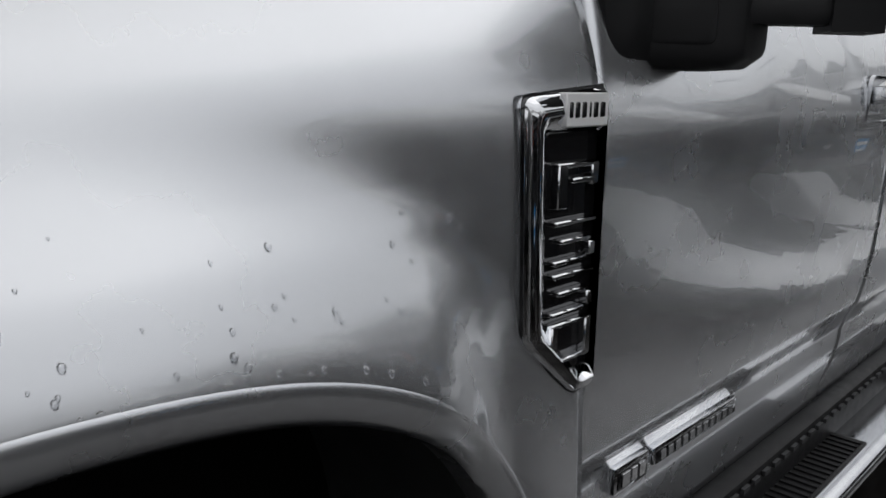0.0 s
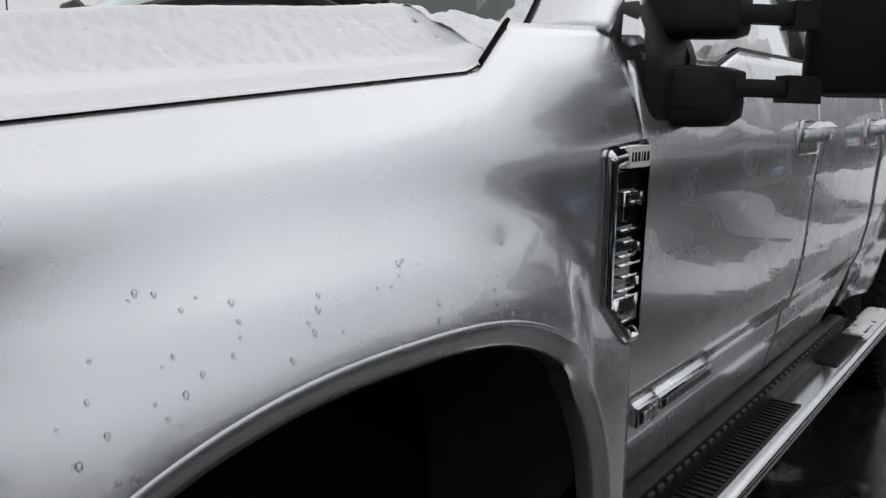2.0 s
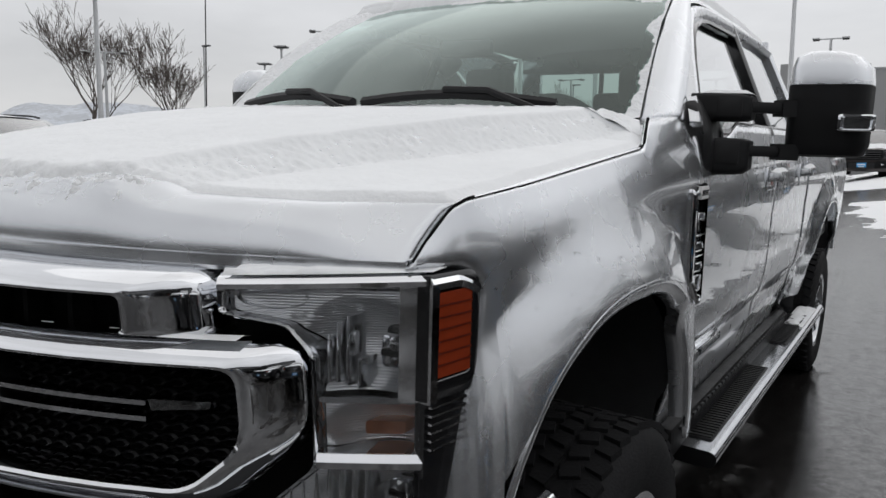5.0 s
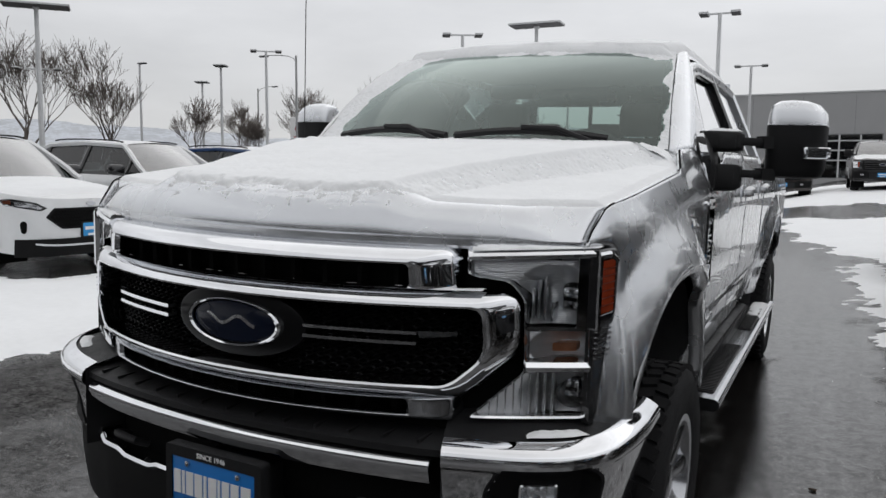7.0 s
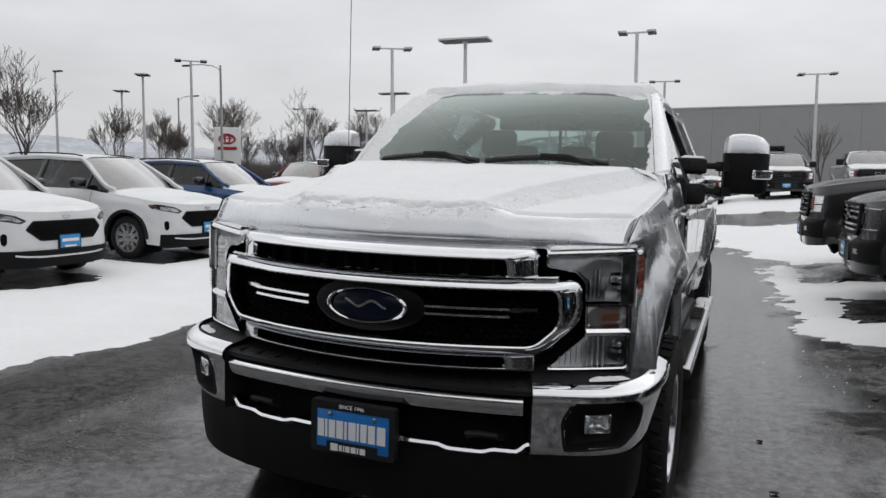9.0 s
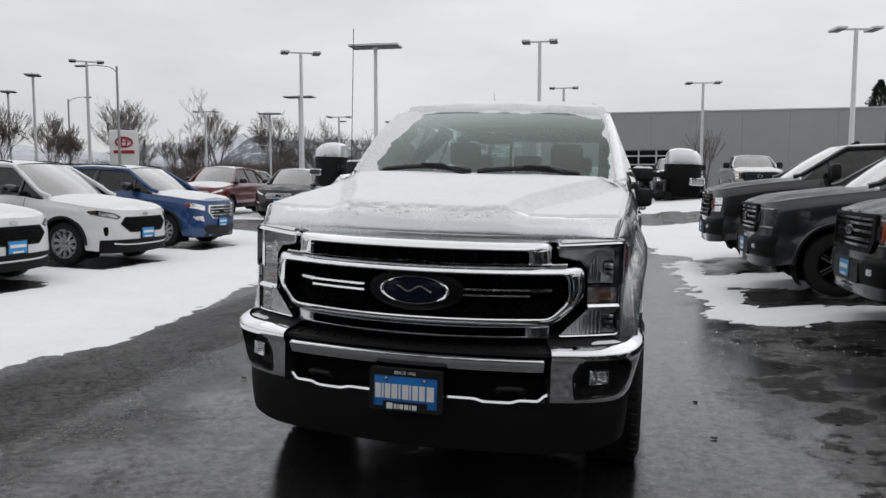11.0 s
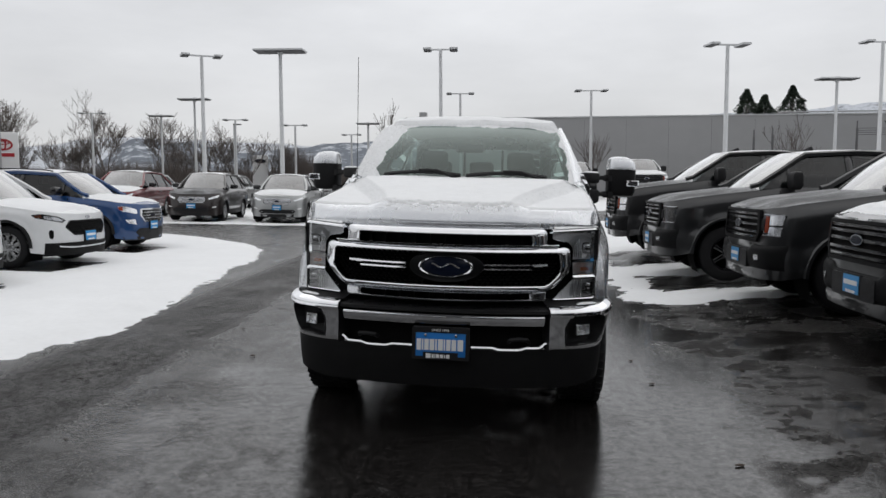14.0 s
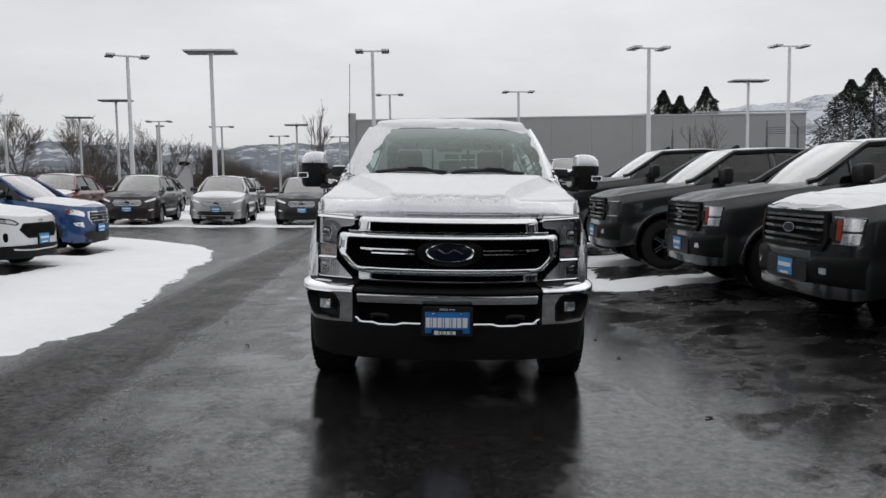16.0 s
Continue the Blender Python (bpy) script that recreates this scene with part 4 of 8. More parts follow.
def bowl(x, z, rx, rz, d):
    b = bmesh.new()
    loops(b, [[on_face(x + a * rx * s, z + c * rz * s, -dd) for a, c in ring2(1, 20)] for s, dd in ((1, 0.012), (0.97, 0.022), (0.8, 0.042), (0.5, 0.058), (0.3, 0.064))], cap1=True)
    return b


def slab(pts, d0, d1):
    b = bmesh.new()
    q = fillet(pts, 0.004, 2, 6)
    loops(b, [[on_face(p[0], p[1], d0) for p in q], [on_face(p[0], p[1], d1) for p in q]], cap1=True)
    return b


def flank(y0, y1, z0, z1, out=0.0):
    def make():
        b = bmesh.new()
        x = lambda y: 0.946 + (y - 0.375) * 0.14 + out
        loops(b, [[Vector((x(y0) - 0.02, y0 + 0.002, z)), Vector((x(y0), y0, z)), Vector((x((y0 + y1) / 2), (y0 + y1) / 2, z)), Vector((x(y1), y1, z)), Vector((x(y1) - 0.03, y1 + 0.005, z))] for z in span(z0, z1, 5)], closed=False)
        return b
    return make


for s in (1, -1):
    fl = (lambda b: b) if s > 0 else mirrored
    L = part("headlamp", fl(lamp_sheet(0.860, 1.289, lambda x, z: 0.078, 16, 50)), M_LAMPSHELL, truck, "clear stacked headlamp with chrome dividers and amber side marker")
    part("lamp_rim", fl(lamp_rim()), M_CHROME, L)
    for x, z, rx, rz in ((0.72, 1.262, 0.05, 0.018), (0.90, 0.925, 0.040, 0.040)):
        part("reflector", fl(bowl(x, z, rx, rz, 0)), M_REFLECTOR, L)
    # little dark projector blocks and ribs
    for x, z, w, h in ((0.88, 1.175, 0.022, 0.028), (0.892, 0.935, 0.02, 0.022)):
        part("projector", fl(box(bmesh.new(), x - w, x + w, face(x) + 0.02, face(x) + 0.07, z - h, z + h, 0.008)), M_CHROME, L)
        part("projector_slot", fl(box(bmesh.new(), x - w * 0.8, x + w * 0.8, face(x) + 0.016, face(x) + 0.03, z - 0.006, z + 0.003)), M_VOID, L)
    # smooth, finely lined bowls, one behind another in the three chambers
    for z0, z1, xc, zc, rx, rz in ((1.108, 1.276, 0.842, 1.180, 0.085, 0.085), (1.016, 1.088, 0.868, 1.046, 0.075, 0.05), (0.866, 0.982, 0.862, 0.915, 0.09, 0.075)):
        def hollow(u, v):
            k = min(1.0, math.hypot((u - xc) / rx, (v - zc) / rz))
            return 0.020 + 0.048 * (1 - k ** 2.2)
        part("lamp_bowl", fl(lamp_sheet(z0, z1, hollow, 40, 30, 0.932)), M_LINED, L)
    for x, z0, z1 in ((0.800, 1.125, 1.205), (0.812, 1.125, 1.225), (0.826, 1.120, 1.235), (0.842, 1.116, 1.165), (0.905, 1.12, 1.25)):
        part("lamp_fin", fl(box(bmesh.new(), x - 0.0035, x + 0.0035, face(x) + 0.012, face(x) + 0.055, z0, z1, 0.001)), M_REFLECTOR, L)
    part("lamp_shade", fl(box(bmesh.new(), 0.848, 0.912, face(0.88) + 0.046, face(0.88) + 0.066, 1.140, 1.215, 0.006)), M_GLOSSBLACK, L)
    part("lamp_shade", fl(box(bmesh.new(), 0.855, 0.925, face(0.89) + 0.046, face(0.89) + 0.066, 0.885, 0.965, 0.006)), M_GLOSSBLACK, L)
    for i in range(9):
        x = 0.705 + i * 0.018
        z1 = min(0.985, 0.862 + (x - 0.66) * 0.9)
        part("lamp_rib", fl(box(bmesh.new(), x - 0.004, x + 0.004, face(x) + 0.02, face(x) + 0.06, 0.862, z1, 0.002)), M_REFLECTOR, L)
    part("lamp_divider", fl(sweep(bmesh.new(), [on_face(x, 0.998, 0.002) for x in span(0.792, 0.934, 10)], [(0.008, -0.012), (0.010, 0.000), (0.002, 0.012), (-0.05, 0.022), (-0.05, -0.012)])), M_CHROME, L)
    part("lamp_brow", fl(sweep(bmesh.new(), [on_face(x, 1.282 + 0.05 * (x - 0.655), 0.002) for x in span(0.655, 0.934, 16)], [(0.004, -0.010), (0.012, -0.006), (0.013, 0.002), (0.006, 0.011), (-0.012, 0.016), (-0.05, 0.018), (-0.05, -0.010)])), M_CHROME, L)
    part("lamp_bar", fl(slab([(0.79, 1.092), (0.93, 1.092), (0.93, 1.102), (0.79, 1.102)], -0.07, -0.006)), M_DARKCHROME, L)
    part("turn_signal", fl(slab([(0.842, 1.034), (0.896, 1.034), (0.896, 1.056), (0.842, 1.056)], -0.08, -0.03)), mat("amber_bulb", (0.45, 0.18, 0.09), 0.25, coat=0.5, noise_amt=0.2, noise_scale=70), L)
    part("lens_cover", fl(lamp_cover()), M_LENS, L)
    part("flank_housing", fl(flank(0.366, 0.506, 0.846, 1.300, -0.003)()), M_GLOSSBLACK, L)
    am = part("side_marker", fl(flank(0.378, 0.466, 1.138, 1.278, 0.006)()), M_AMBER, L, "ribbed amber side marker")
    for i in range(6):
        z = 1.160 + i * 0.0195
        part("marker_rib", fl(flank(0.380, 0.464, z - 0.0016, z + 0.0016, 0.0095)()), mat("amber_ridge", (0.10, 0.010, 0.004), 0.3, noise_amt=0.1), am)
    for i in range(6):
        z = 1.020 + i * 0.014
        part("flank_louvre", fl(flank(0.37, 0.46, z, z + 0.004, 0.008)()), M_CHROME, L)
    # chrome return over the flank
    b = bmesh.new()
    fo, fi = fillet([(0.364, 1.10), (0.490, 1.10), (0.495, 1.308), (0.364, 1.308)], [0.004, 0.02, 0.045, 0.004], 6, 5), fillet([(0.378, 1.136), (0.466, 1.136), (0.468, 1.280), (0.378, 1.280)], [0.004, 0.01, 0.02, 0.004], 6, 5)
    fx = lambda p, h: Vector((0.946 + (p[0] - 0.375) * 0.14 + h, p[0], p[1]))
    loops(b, [[fx(p, -0.03) for p in fo], [fx(p, 0.002) for p in fo], [fx(a.lerp(c, 0.2), 0.005) for a, c in zip(fo, fi)], [fx(a.lerp(c, 0.55), 0.0065) for a, c in zip(fo, fi)], [fx(a.lerp(c, 0.9), 0.006) for a, c in zip(fo, fi)], [fx(p, 0.002) for p in fi]])
    part("marker_bezel", fl(b), M_GLOSSBLACK, L)
    part("lamp_corner", fl(slab([(0.902, 1.098), (0.936, 1.098), (0.936, 1.292), (0.902, 1.292)], -0.05, 0.005)), M_CHROME, L)
    part("corner_return", fl(flank(0.364, 0.381, 1.098, 1.292, 0.009)()), M_CHROME, L)
    part("brow_return", fl(sweep(bmesh.new(), [Vector((0.946 + (y - 0.375) * 0.14 + 0.001, y, 1.293 - 1.6 * max(0.0, y - 0.43) ** 1.5)) for y in span(0.366, 0.486, 12)], [(0.006, -0.010), (0.009, 0.001), (0.003, 0.010), (-0.02, 0.013), (-0.02, -0.010)])), M_CHROME, L)


# ---- front bumper ----
BUMP = [(0.0, 0.0), (0.2, 0.008), (0.4, 0.030), (0.583, 0.064), (0.645, 0.082), (0.80, 0.138), (0.90, 0.192), (0.97, 0.25), (1.02, 0.325), (1.046, 0.43), (1.054, 0.56), (1.05, 0.70)]
_P = [Vector((-0.2, 0.008))] + [Vector(p) for p in BUMP] + [Vector((1.05, 0.84))]
BUMP = []
for i in range(1, len(_P) - 2):
    for t in span(0, 1, 9)[:-1]:
        a, b, c, d = _P[i - 1:i + 3]
        q = 0.5 * (2 * b + (c - a) * t + (2 * a - 5 * b + 4 * c - d) * t * t + (3 * b - a - 3 * c + d) * t ** 3)
        BUMP.append((max(0.0, q.x), q.y))
BUMP.append(tuple(_P[-2]))
BL = [0.0]
for (a, b), (c, d) in zip(BUMP, BUMP[1:]):
    BL.append(BL[-1] + math.hypot(c - a, d - b))


def bump_at(s, d=0.0):
    """A point on the bumper's plan line, s metres from the middle, d metres proud of it."""
    sg = -1 if s < 0 else 1
    s = min(abs(s), BL[-1] - 1e-6)
    x, y = (table(s, list(zip(BL, [p[k] for p in BUMP]))) for k in (0, 1))
    x2, y2 = (table(s + 0.03, list(zip(BL, [p[k] for p in BUMP]))) for k in (0, 1))
    x1, y1 = (table(s - 0.03, list(zip(BL, [p[k] for p in BUMP]))) for k in (0, 1))
    t = Vector((x2 - x1, y2 - y1)).normalized() if s > 0.03 else Vector((1, 0))
    return Vector((sg * (x + t.y * d), y - t.x * d))


def bump_pt(s, z, d=0.0):
    p = bump_at(s, d)
    return Vector((p.x, p.y, z))


FOGP = [(0.772, 0.700), (0.812, 0.772), (1.040, 0.772), (1.090, 0.735), (1.090, 0.660), (1.025, 0.595), (0.790, 0.583)]


def in_poly(P_, x, z):
    hit, n = False, len(P_)
    for i in range(n):
        (x1, z1), (x2, z2) = P_[i], P_[(i + 1) % n]
        if (z1 > z) != (z2 > z) and x < (x2 - x1) * (z - z1) / (z2 - z1) + x1:
            hit = not hit
    return hit


def bumper_end():
    b = bmesh.new()
    zs = [0.545, 0.552, 0.565, 0.58] + span(0.595, 0.78, 30) + [0.79, 0.80, 0.808, 0.814, 0.82, 0.826, 0.83]

    def pt(s, z):
        d = -0.22 * max(0, 0.76 - z) - 0.02 * max(0, (0.58 - z) / 0.035) ** 2 - 0.05 * max(0, (z - 0.795) / 0.035) ** 2 + 0.012 * smooth((z - 0.755) / 0.02)
        return bump_pt(s, z + 0.018 * smooth((s - 0.95) / 0.3), d)
    ss = [0.662, 0.666, 0.675] + span(0.69, BL[-1] - 0.005, 60)
    surface(b, pt, ss, zs, keep=lambda a, c, d, e_: not in_poly(FOGP, (a + d) / 2, (c + e_) / 2))
    return b


def fog_pocket():
    b = bmesh.new()
    q = fillet(FOGP, 0.025, 4, 5)
    cx = Vector((0.93, 0.68))
    rg = lambda s, d: [bump_pt(lerp(cx[0], p[0], s), lerp(cx[1], p[1], s), d - 0.22 * max(0, 0.76 - lerp(cx[1], p[1], s))) for p in q]
    loops(b, [rg(1.06, -0.004), rg(1.045, 0.004), rg(0.99, 0.003), rg(0.93, -0.06), rg(0.5, -0.075), rg(0.05, -0.075)], cap1=True)
    return b


bumper = part("bumper", bumper_end(), M_CHROME, truck, "chrome front bumper with black inserts and number plate")
part("bumper_end", mirrored(bumper_end()), M_CHROME, bumper)
both("fog_lamp_pocket", fog_pocket, M_BLACK, bumper)
for s in (1, -1):
    fl = (lambda b: b) if s > 0 else mirrored
    b = bmesh.new()
    q = fillet([(0.868, 0.648), (0.968, 0.648), (0.968, 0.712), (0.868, 0.712)], 0.008, 3, 3)
    rg = lambda k, d: [bump_pt(lerp(0.918, p[0], k), lerp(0.68, p[1], k), d - 0.008) for p in q]
    loops(b, [rg(1.12, -0.07), rg(1.1, -0.035), rg(1.0, -0.032), rg(0.98, -0.05), rg(0.6, -0.066), rg(0.1, -0.07)], cap1=True)
    fg = part("fog_lamp", fl(b), M_REFLECTOR, bumper)
    b = bmesh.new()
    loops(b, [rg(1.0, -0.034), rg(0.5, -0.032), rg(0.05, -0.031)], cap1=True)
    part("fog_lens", fl(b), M_LENS, fg)
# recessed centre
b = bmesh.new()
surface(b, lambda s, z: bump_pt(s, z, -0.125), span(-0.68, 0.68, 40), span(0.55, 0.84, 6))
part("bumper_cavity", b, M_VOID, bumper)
both("cavity_cheek", lambda: surface(bmesh.new(), lambda d, z: bump_pt(0.663, z, d), span(-0.14, 0.0, 4), span(0.56, 0.815, 4)), M_BLACK, bumper)


def strip(name, s0, s1, prof, zf, material, n=30, df=lambda s: 0.0):
    b = bmesh.new()
    sweep(b, [bump_pt(s, zf(s), df(s)) for s in span(s0, s1, n)], prof)
    return part(name, b, material, bumper)


strip("upper_chrome_bar", -0.63, 0.63, [(-0.018, -0.045), (0.002, -0.004), (0.0, 0.008), (-0.014, 0.020), (-0.05, 0.024), (-0.05, -0.045)], lambda s: 0.757, M_CHROME)
low_z = lambda s: 0.572 + 0.012 * (1 - smooth((abs(abs(s) - 0.42) - 0.06) / 0.05)) * -1 + 0.03 * smooth((abs(s) - 0.61) / 0.05)
for a, b_ in ((-0.66, -0.185), (0.185, 0.66)):
    strip("lower_chrome_bar", a, b_, [(-0.066, -0.032), (-0.036, -0.004), (-0.042, 0.006), (-0.058, 0.010), (-0.11, 0.008), (-0.11, -0.032)], low_z, M_CHROME)
strip("step_pad", -0.70, 0.70, [(-0.012, -0.01), (-0.012, 0.008), (-0.03, 0.014), (-0.16, 0.03), (-0.16, -0.01)], lambda s: 0.795, M_BLACK)
for s in span(-0.6, 0.6, 13):
    p = bump_pt(s, 0.812, -0.05)
    part("pad_ridge", box(bmesh.new(), p.x - 0.004, p.x + 0.004, p.y - 0.02, p.y + 0.07, 0.806, 0.818), M_BLACK, bumper, smooth=False)
both("bumper_top_filler", lambda: surface(bmesh.new(), lambda s, d: bump_pt(s, 0.826 + 0.25 * (d - 0.04), -d), span(0.66, 1.28, 20), span(0.04, 0.20, 4)), M_BLACK, bumper)
both("tow_hook", lambda: sweep(bmesh.new(), [(0.41, 0.12, 0.60), (0.42, 0.075, 0.622), (0.47, 0.072, 0.630), (0.52, 0.095, 0.622), (0.53, 0.15, 0.60)], ring2(0.013, 8)), M_BLACK, bumper)


def dam_pt(s, z):
    t = (0.56 - z) / 0.25
    return bump_pt(s, z + 0.035 * smooth((abs(s) - 0.75) / 0.4) * t, -0.050 - 0.02 * t * t)


b = bmesh.new()
surface(b, dam_pt, span(-1.24, 1.24, 60), span(0.315, 0.562, 10))
part("air_dam", b, M_DAM, bumper)

# dealer plate in its frame
PY = -0.020
plate = part("number_plate", box(bmesh.new(), -0.152, 0.156, PY - 0.004, PY + 0.004, 0.518, 0.672, 0.003), M_BLUE, bumper, "blue dealer plate in black frame")
b = bmesh.new()
o, i = fillet([(-0.172, 0.503), (0.176, 0.503), (0.176, 0.700), (-0.172, 0.700)], 0.012, 3, 3), fillet([(-0.150, 0.522), (0.154, 0.522), (0.154, 0.668), (-0.150, 0.668)], 0.004, 3, 3)
loops(b, [[Vector((p[0], y, p[1])) for p in r] for r, y in ((o, PY + 0.03), (o, PY - 0.008), (i, PY - 0.008), (i, PY))])
part("plate_frame", b, M_BLACK, plate)
part("plate_bracket", box(bmesh.new(), -0.12, 0.124, PY + 0.004, PY + 0.16, 0.53, 0.655, 0.006), M_BLACK, plate)
bars = [(-0.130, 0.026), (-0.107, 0.010), (-0.083, 0.026), (-0.050, 0.028), (-0.025, 0.010), (0.002, 0.030), (0.026, 0.009), (0.050, 0.026), (0.083, 0.028), (0.122, 0.034)]
for x, w in bars:
    part("plate_bar", box(bmesh.new(), x - w / 2, x + w / 2, PY - 0.0065, PY - 0.003, 0.560, 0.628), M_WHITE, plate, smooth=False)
part("plate_shield", box(bmesh.new(), -0.104, 0.108, PY - 0.0075, PY - 0.003, 0.505, 0.548), M_BLACK, plate, smooth=False)
part("plate_mark", box(bmesh.new(), -0.086, -0.056, PY - 0.0095, PY - 0.007, 0.512, 0.540), M_WHITE, plate, smooth=False)
for x, w in ((-0.044, 0.012), (-0.030, 0.006), (-0.014, 0.018), (0.010, 0.020), (0.028, 0.006), (0.048, 0.022)):
    part("plate_bar", box(bmesh.new(), x - w / 2, x + w / 2, PY - 0.0095, PY - 0.007, 0.514, 0.536), M_WHITE, plate, smooth=False)
letters("SINCE 1946", 0.021, 0.001, M_WHITE, Matrix.Translation((0.0, PY - 0.010, 0.684)) @ Matrix.Rotation(radians(90), 4, "X"), plate, "plate_lettering")
for x in (-0.09, 0.095):
    b = bmesh.new()
    loops(b, [[Vector((x + a, y, 0.652 + c)) for a, c in ring2(r, 12)] for r, y in ((0.008, PY - 0.004), (0.008, PY - 0.010), (0.004, PY - 0.012))], cap1=True)
    part("plate_screw", b, M_DARKCHROME, plate)


# ---- towing mirrors ----
def mirror_head():
    b = bmesh.new()
    rings = []
    for z, w0, w1, d in ((1.490, 1.20, 1.375, 0.05), (1.497, 1.172, 1.395, 0.085), (1.53, 1.160, 1.410, 0.10), (1.715, 1.160, 1.412, 0.105)):
        q = fillet([(w0, 2.215), (w1, 2.235), (w1 - 0.01, 2.20 - d), (w0 + 0.015, 2.185 - d)], [0.015, 0.015, 0.06, 0.05], 4, 3)
        rings.append([Vector((p[0], p[1], z)) for p in q])
    return loops(b, rings, cap0=True, cap1=True)


def mirror_cap():
    b = bmesh.new()
    rings = []
    for z, w0, w1, d in ((1.717, 1.160, 1.412, 0.107), (1.77, 1.165, 1.405, 0.104), (1.805, 1.175, 1.375, 0.09), (1.822, 1.20, 1.335, 0.065), (1.826, 1.23, 1.30, 0.04)):
        q = fillet([(w0, 2.215), (w1, 2.235), (w1 - 0.01, 2.20 - d), (w0 + 0.015, 2.185 - d)], [0.015, 0.015, 0.06, 0.05], 4, 3)
        rings.append([Vector((p[0], p[1], z)) for p in q])
    return loops(b, rings, cap0=True, cap1=True)


def mirror_base():
    b = bmesh.new()
    pts = fillet([(1.815, 1.640), (1.795, 1.54), (1.825, 1.43), (1.97, 1.425), (2.03, 1.49), (2.03, 1.67), (1.92, 1.695)], 0.03, 4, 3)
    cy, cz = 1.93, 1.56
    q = lambda x, k: [Vector((x - 0.45 * max(0, lerp(cz, c, k) - 1.56), lerp(cy, a, k), lerp(cz, c, k))) for a, c in pts]
    return loops(b, [q(0.925, 1.20), q(0.952, 1.16), q(0.962, 1.02), q(0.990, 0.98), q(1.0, 0.88), q(1.002, 0.5)], cap1=True)


def arm(z0, drop):
    """Hinge block on the door and the twin sliding rods to the head."""
    def make():
        b = bmesh.new()
        rings = []
        for x, k, kk in ((0.93, 0.95, 1.3), (0.985, 1.0, 1.15), (1.03, 1.0, 1.0), (1.07, 0.97, 0.92), (1.088, 0.82, 0.8)):
            q = fillet([(-0.058 * kk, -0.044 - drop * k), (0.048, -0.044 - drop * k), (0.048, 0.043), (-0.058 * kk, 0.043)], [0.03, 0.03, 0.012, 0.012], 4, 3)
            rings.append([Vector((x, 1.955 + p[0] * k + (x - 0.98) * 0.55, z0 + p[1] * k)) for p in q])
        loops(b, rings, cap0=True, cap1=True)
        sweep(b, [(1.07, 2.01, z0 + 0.004), (1.13, 2.06, z0 + 0.003), (1.20, 2.12, z0 + 0.002)], [(0.02, -0.017), (0.025, 0.0), (0.02, 0.017), (-0.02, 0.017), (-0.025, 0.0), (-0.02, -0.017)])
        sweep(b, [(1.150, 2.075, z0 + 0.003), (1.20, 2.12, z0 + 0.002)], [(0.028, -0.026), (0.028, 0.026), (-0.028, 0.026), (-0.028, -0.026)])
        return b
    return make


def marker():
    b = bmesh.new()
    q = lambda y, k: [Vector((1.380 + a * k, y + (a * k) * 0.12, 1.598 + c * k)) for a, c in fillet([(-0.055, -0.026), (0.045, -0.026), (0.048, 0.026), (-0.055, 0.026)], 0.008, 3, 3)]
    return loops(b, [q(2.11, 1), q(2.083, 1.0), q(2.078, 0.85), q(2.088, 0.7), q(2.088, 0.1)], cap1=True)


for s in (1, -1):
    fl = (lambda b: b) if s > 0 else mirrored
    mb = part("towing_mirror", fl(mirror_base()), M_BLACK, truck, "black twin-arm towing mirror with silver cap")
    part("mirror_arm", fl(arm(1.638, 0.0)()), M_BLACK, mb)
    part("mirror_arm", fl(arm(1.500, 0.03)()), M_BLACK, mb)
    for z0, lo in ((1.638, -0.030), (1.500, -0.040)):
        b = bmesh.new()
        q = fillet([(1.000, lo), (1.066, lo), (1.066, 0.030), (1.000, 0.030)], 0.008, 3, 3)
        ar = lambda p, d: Vector((p[0], 1.955 - 0.057 * lerp(1.0, 0.97, (p[0] - 1.0) / 0.07) * lerp(1.06, 0.92, (p[0] - 1.0) / 0.07) + (p[0] - 0.98) * 0.55 - d, z0 + p[1]))
        loops(b, [[ar(p, -0.004) for p in q], [ar(p, 0.0035) for p in q], [ar(Vector((1.033, (lo + 0.030) / 2)).lerp(Vector(p), 0.9), 0.005) for p in q]], cap1=True)
        part("arm_cover", fl(b), M_BLACK, mb)
    part("mirror_head", fl(mirror_head()), M_BLACK, mb)
    part("mirror_cap", fl(mirror_cap()), M_SILVER, mb, "silver mirror cap")
    part("marker_lamp", fl(marker()), M_CHROME, mb)
    part("mirror_glass", fl(box(bmesh.new(), 1.185, 1.39, 2.226, 2.234, 1.545, 1.79)), M_CHROME, mb)


# ---- fender vent badge, with plain raised marks ----
def vent_x(y, z):
    return 1.012 + 0.004 * (1.40 - z)


VO = [(1.628, 1.392), (1.776, 1.405), (1.776, 1.035), (1.742, 1.033), (1.640, 1.120)]
VI = [(1.672, 1.352), (1.776, 1.355), (1.776, 1.062), (1.752, 1.060), (1.680, 1.128)]


def vent_ring(P_, d, r=0.012):
    return [Vector((vent_x(p[0], p[1]) + d, p[0], p[1])) for p in fillet(P_, [r, 0.002, 0.002, r, r], 4, 5)]


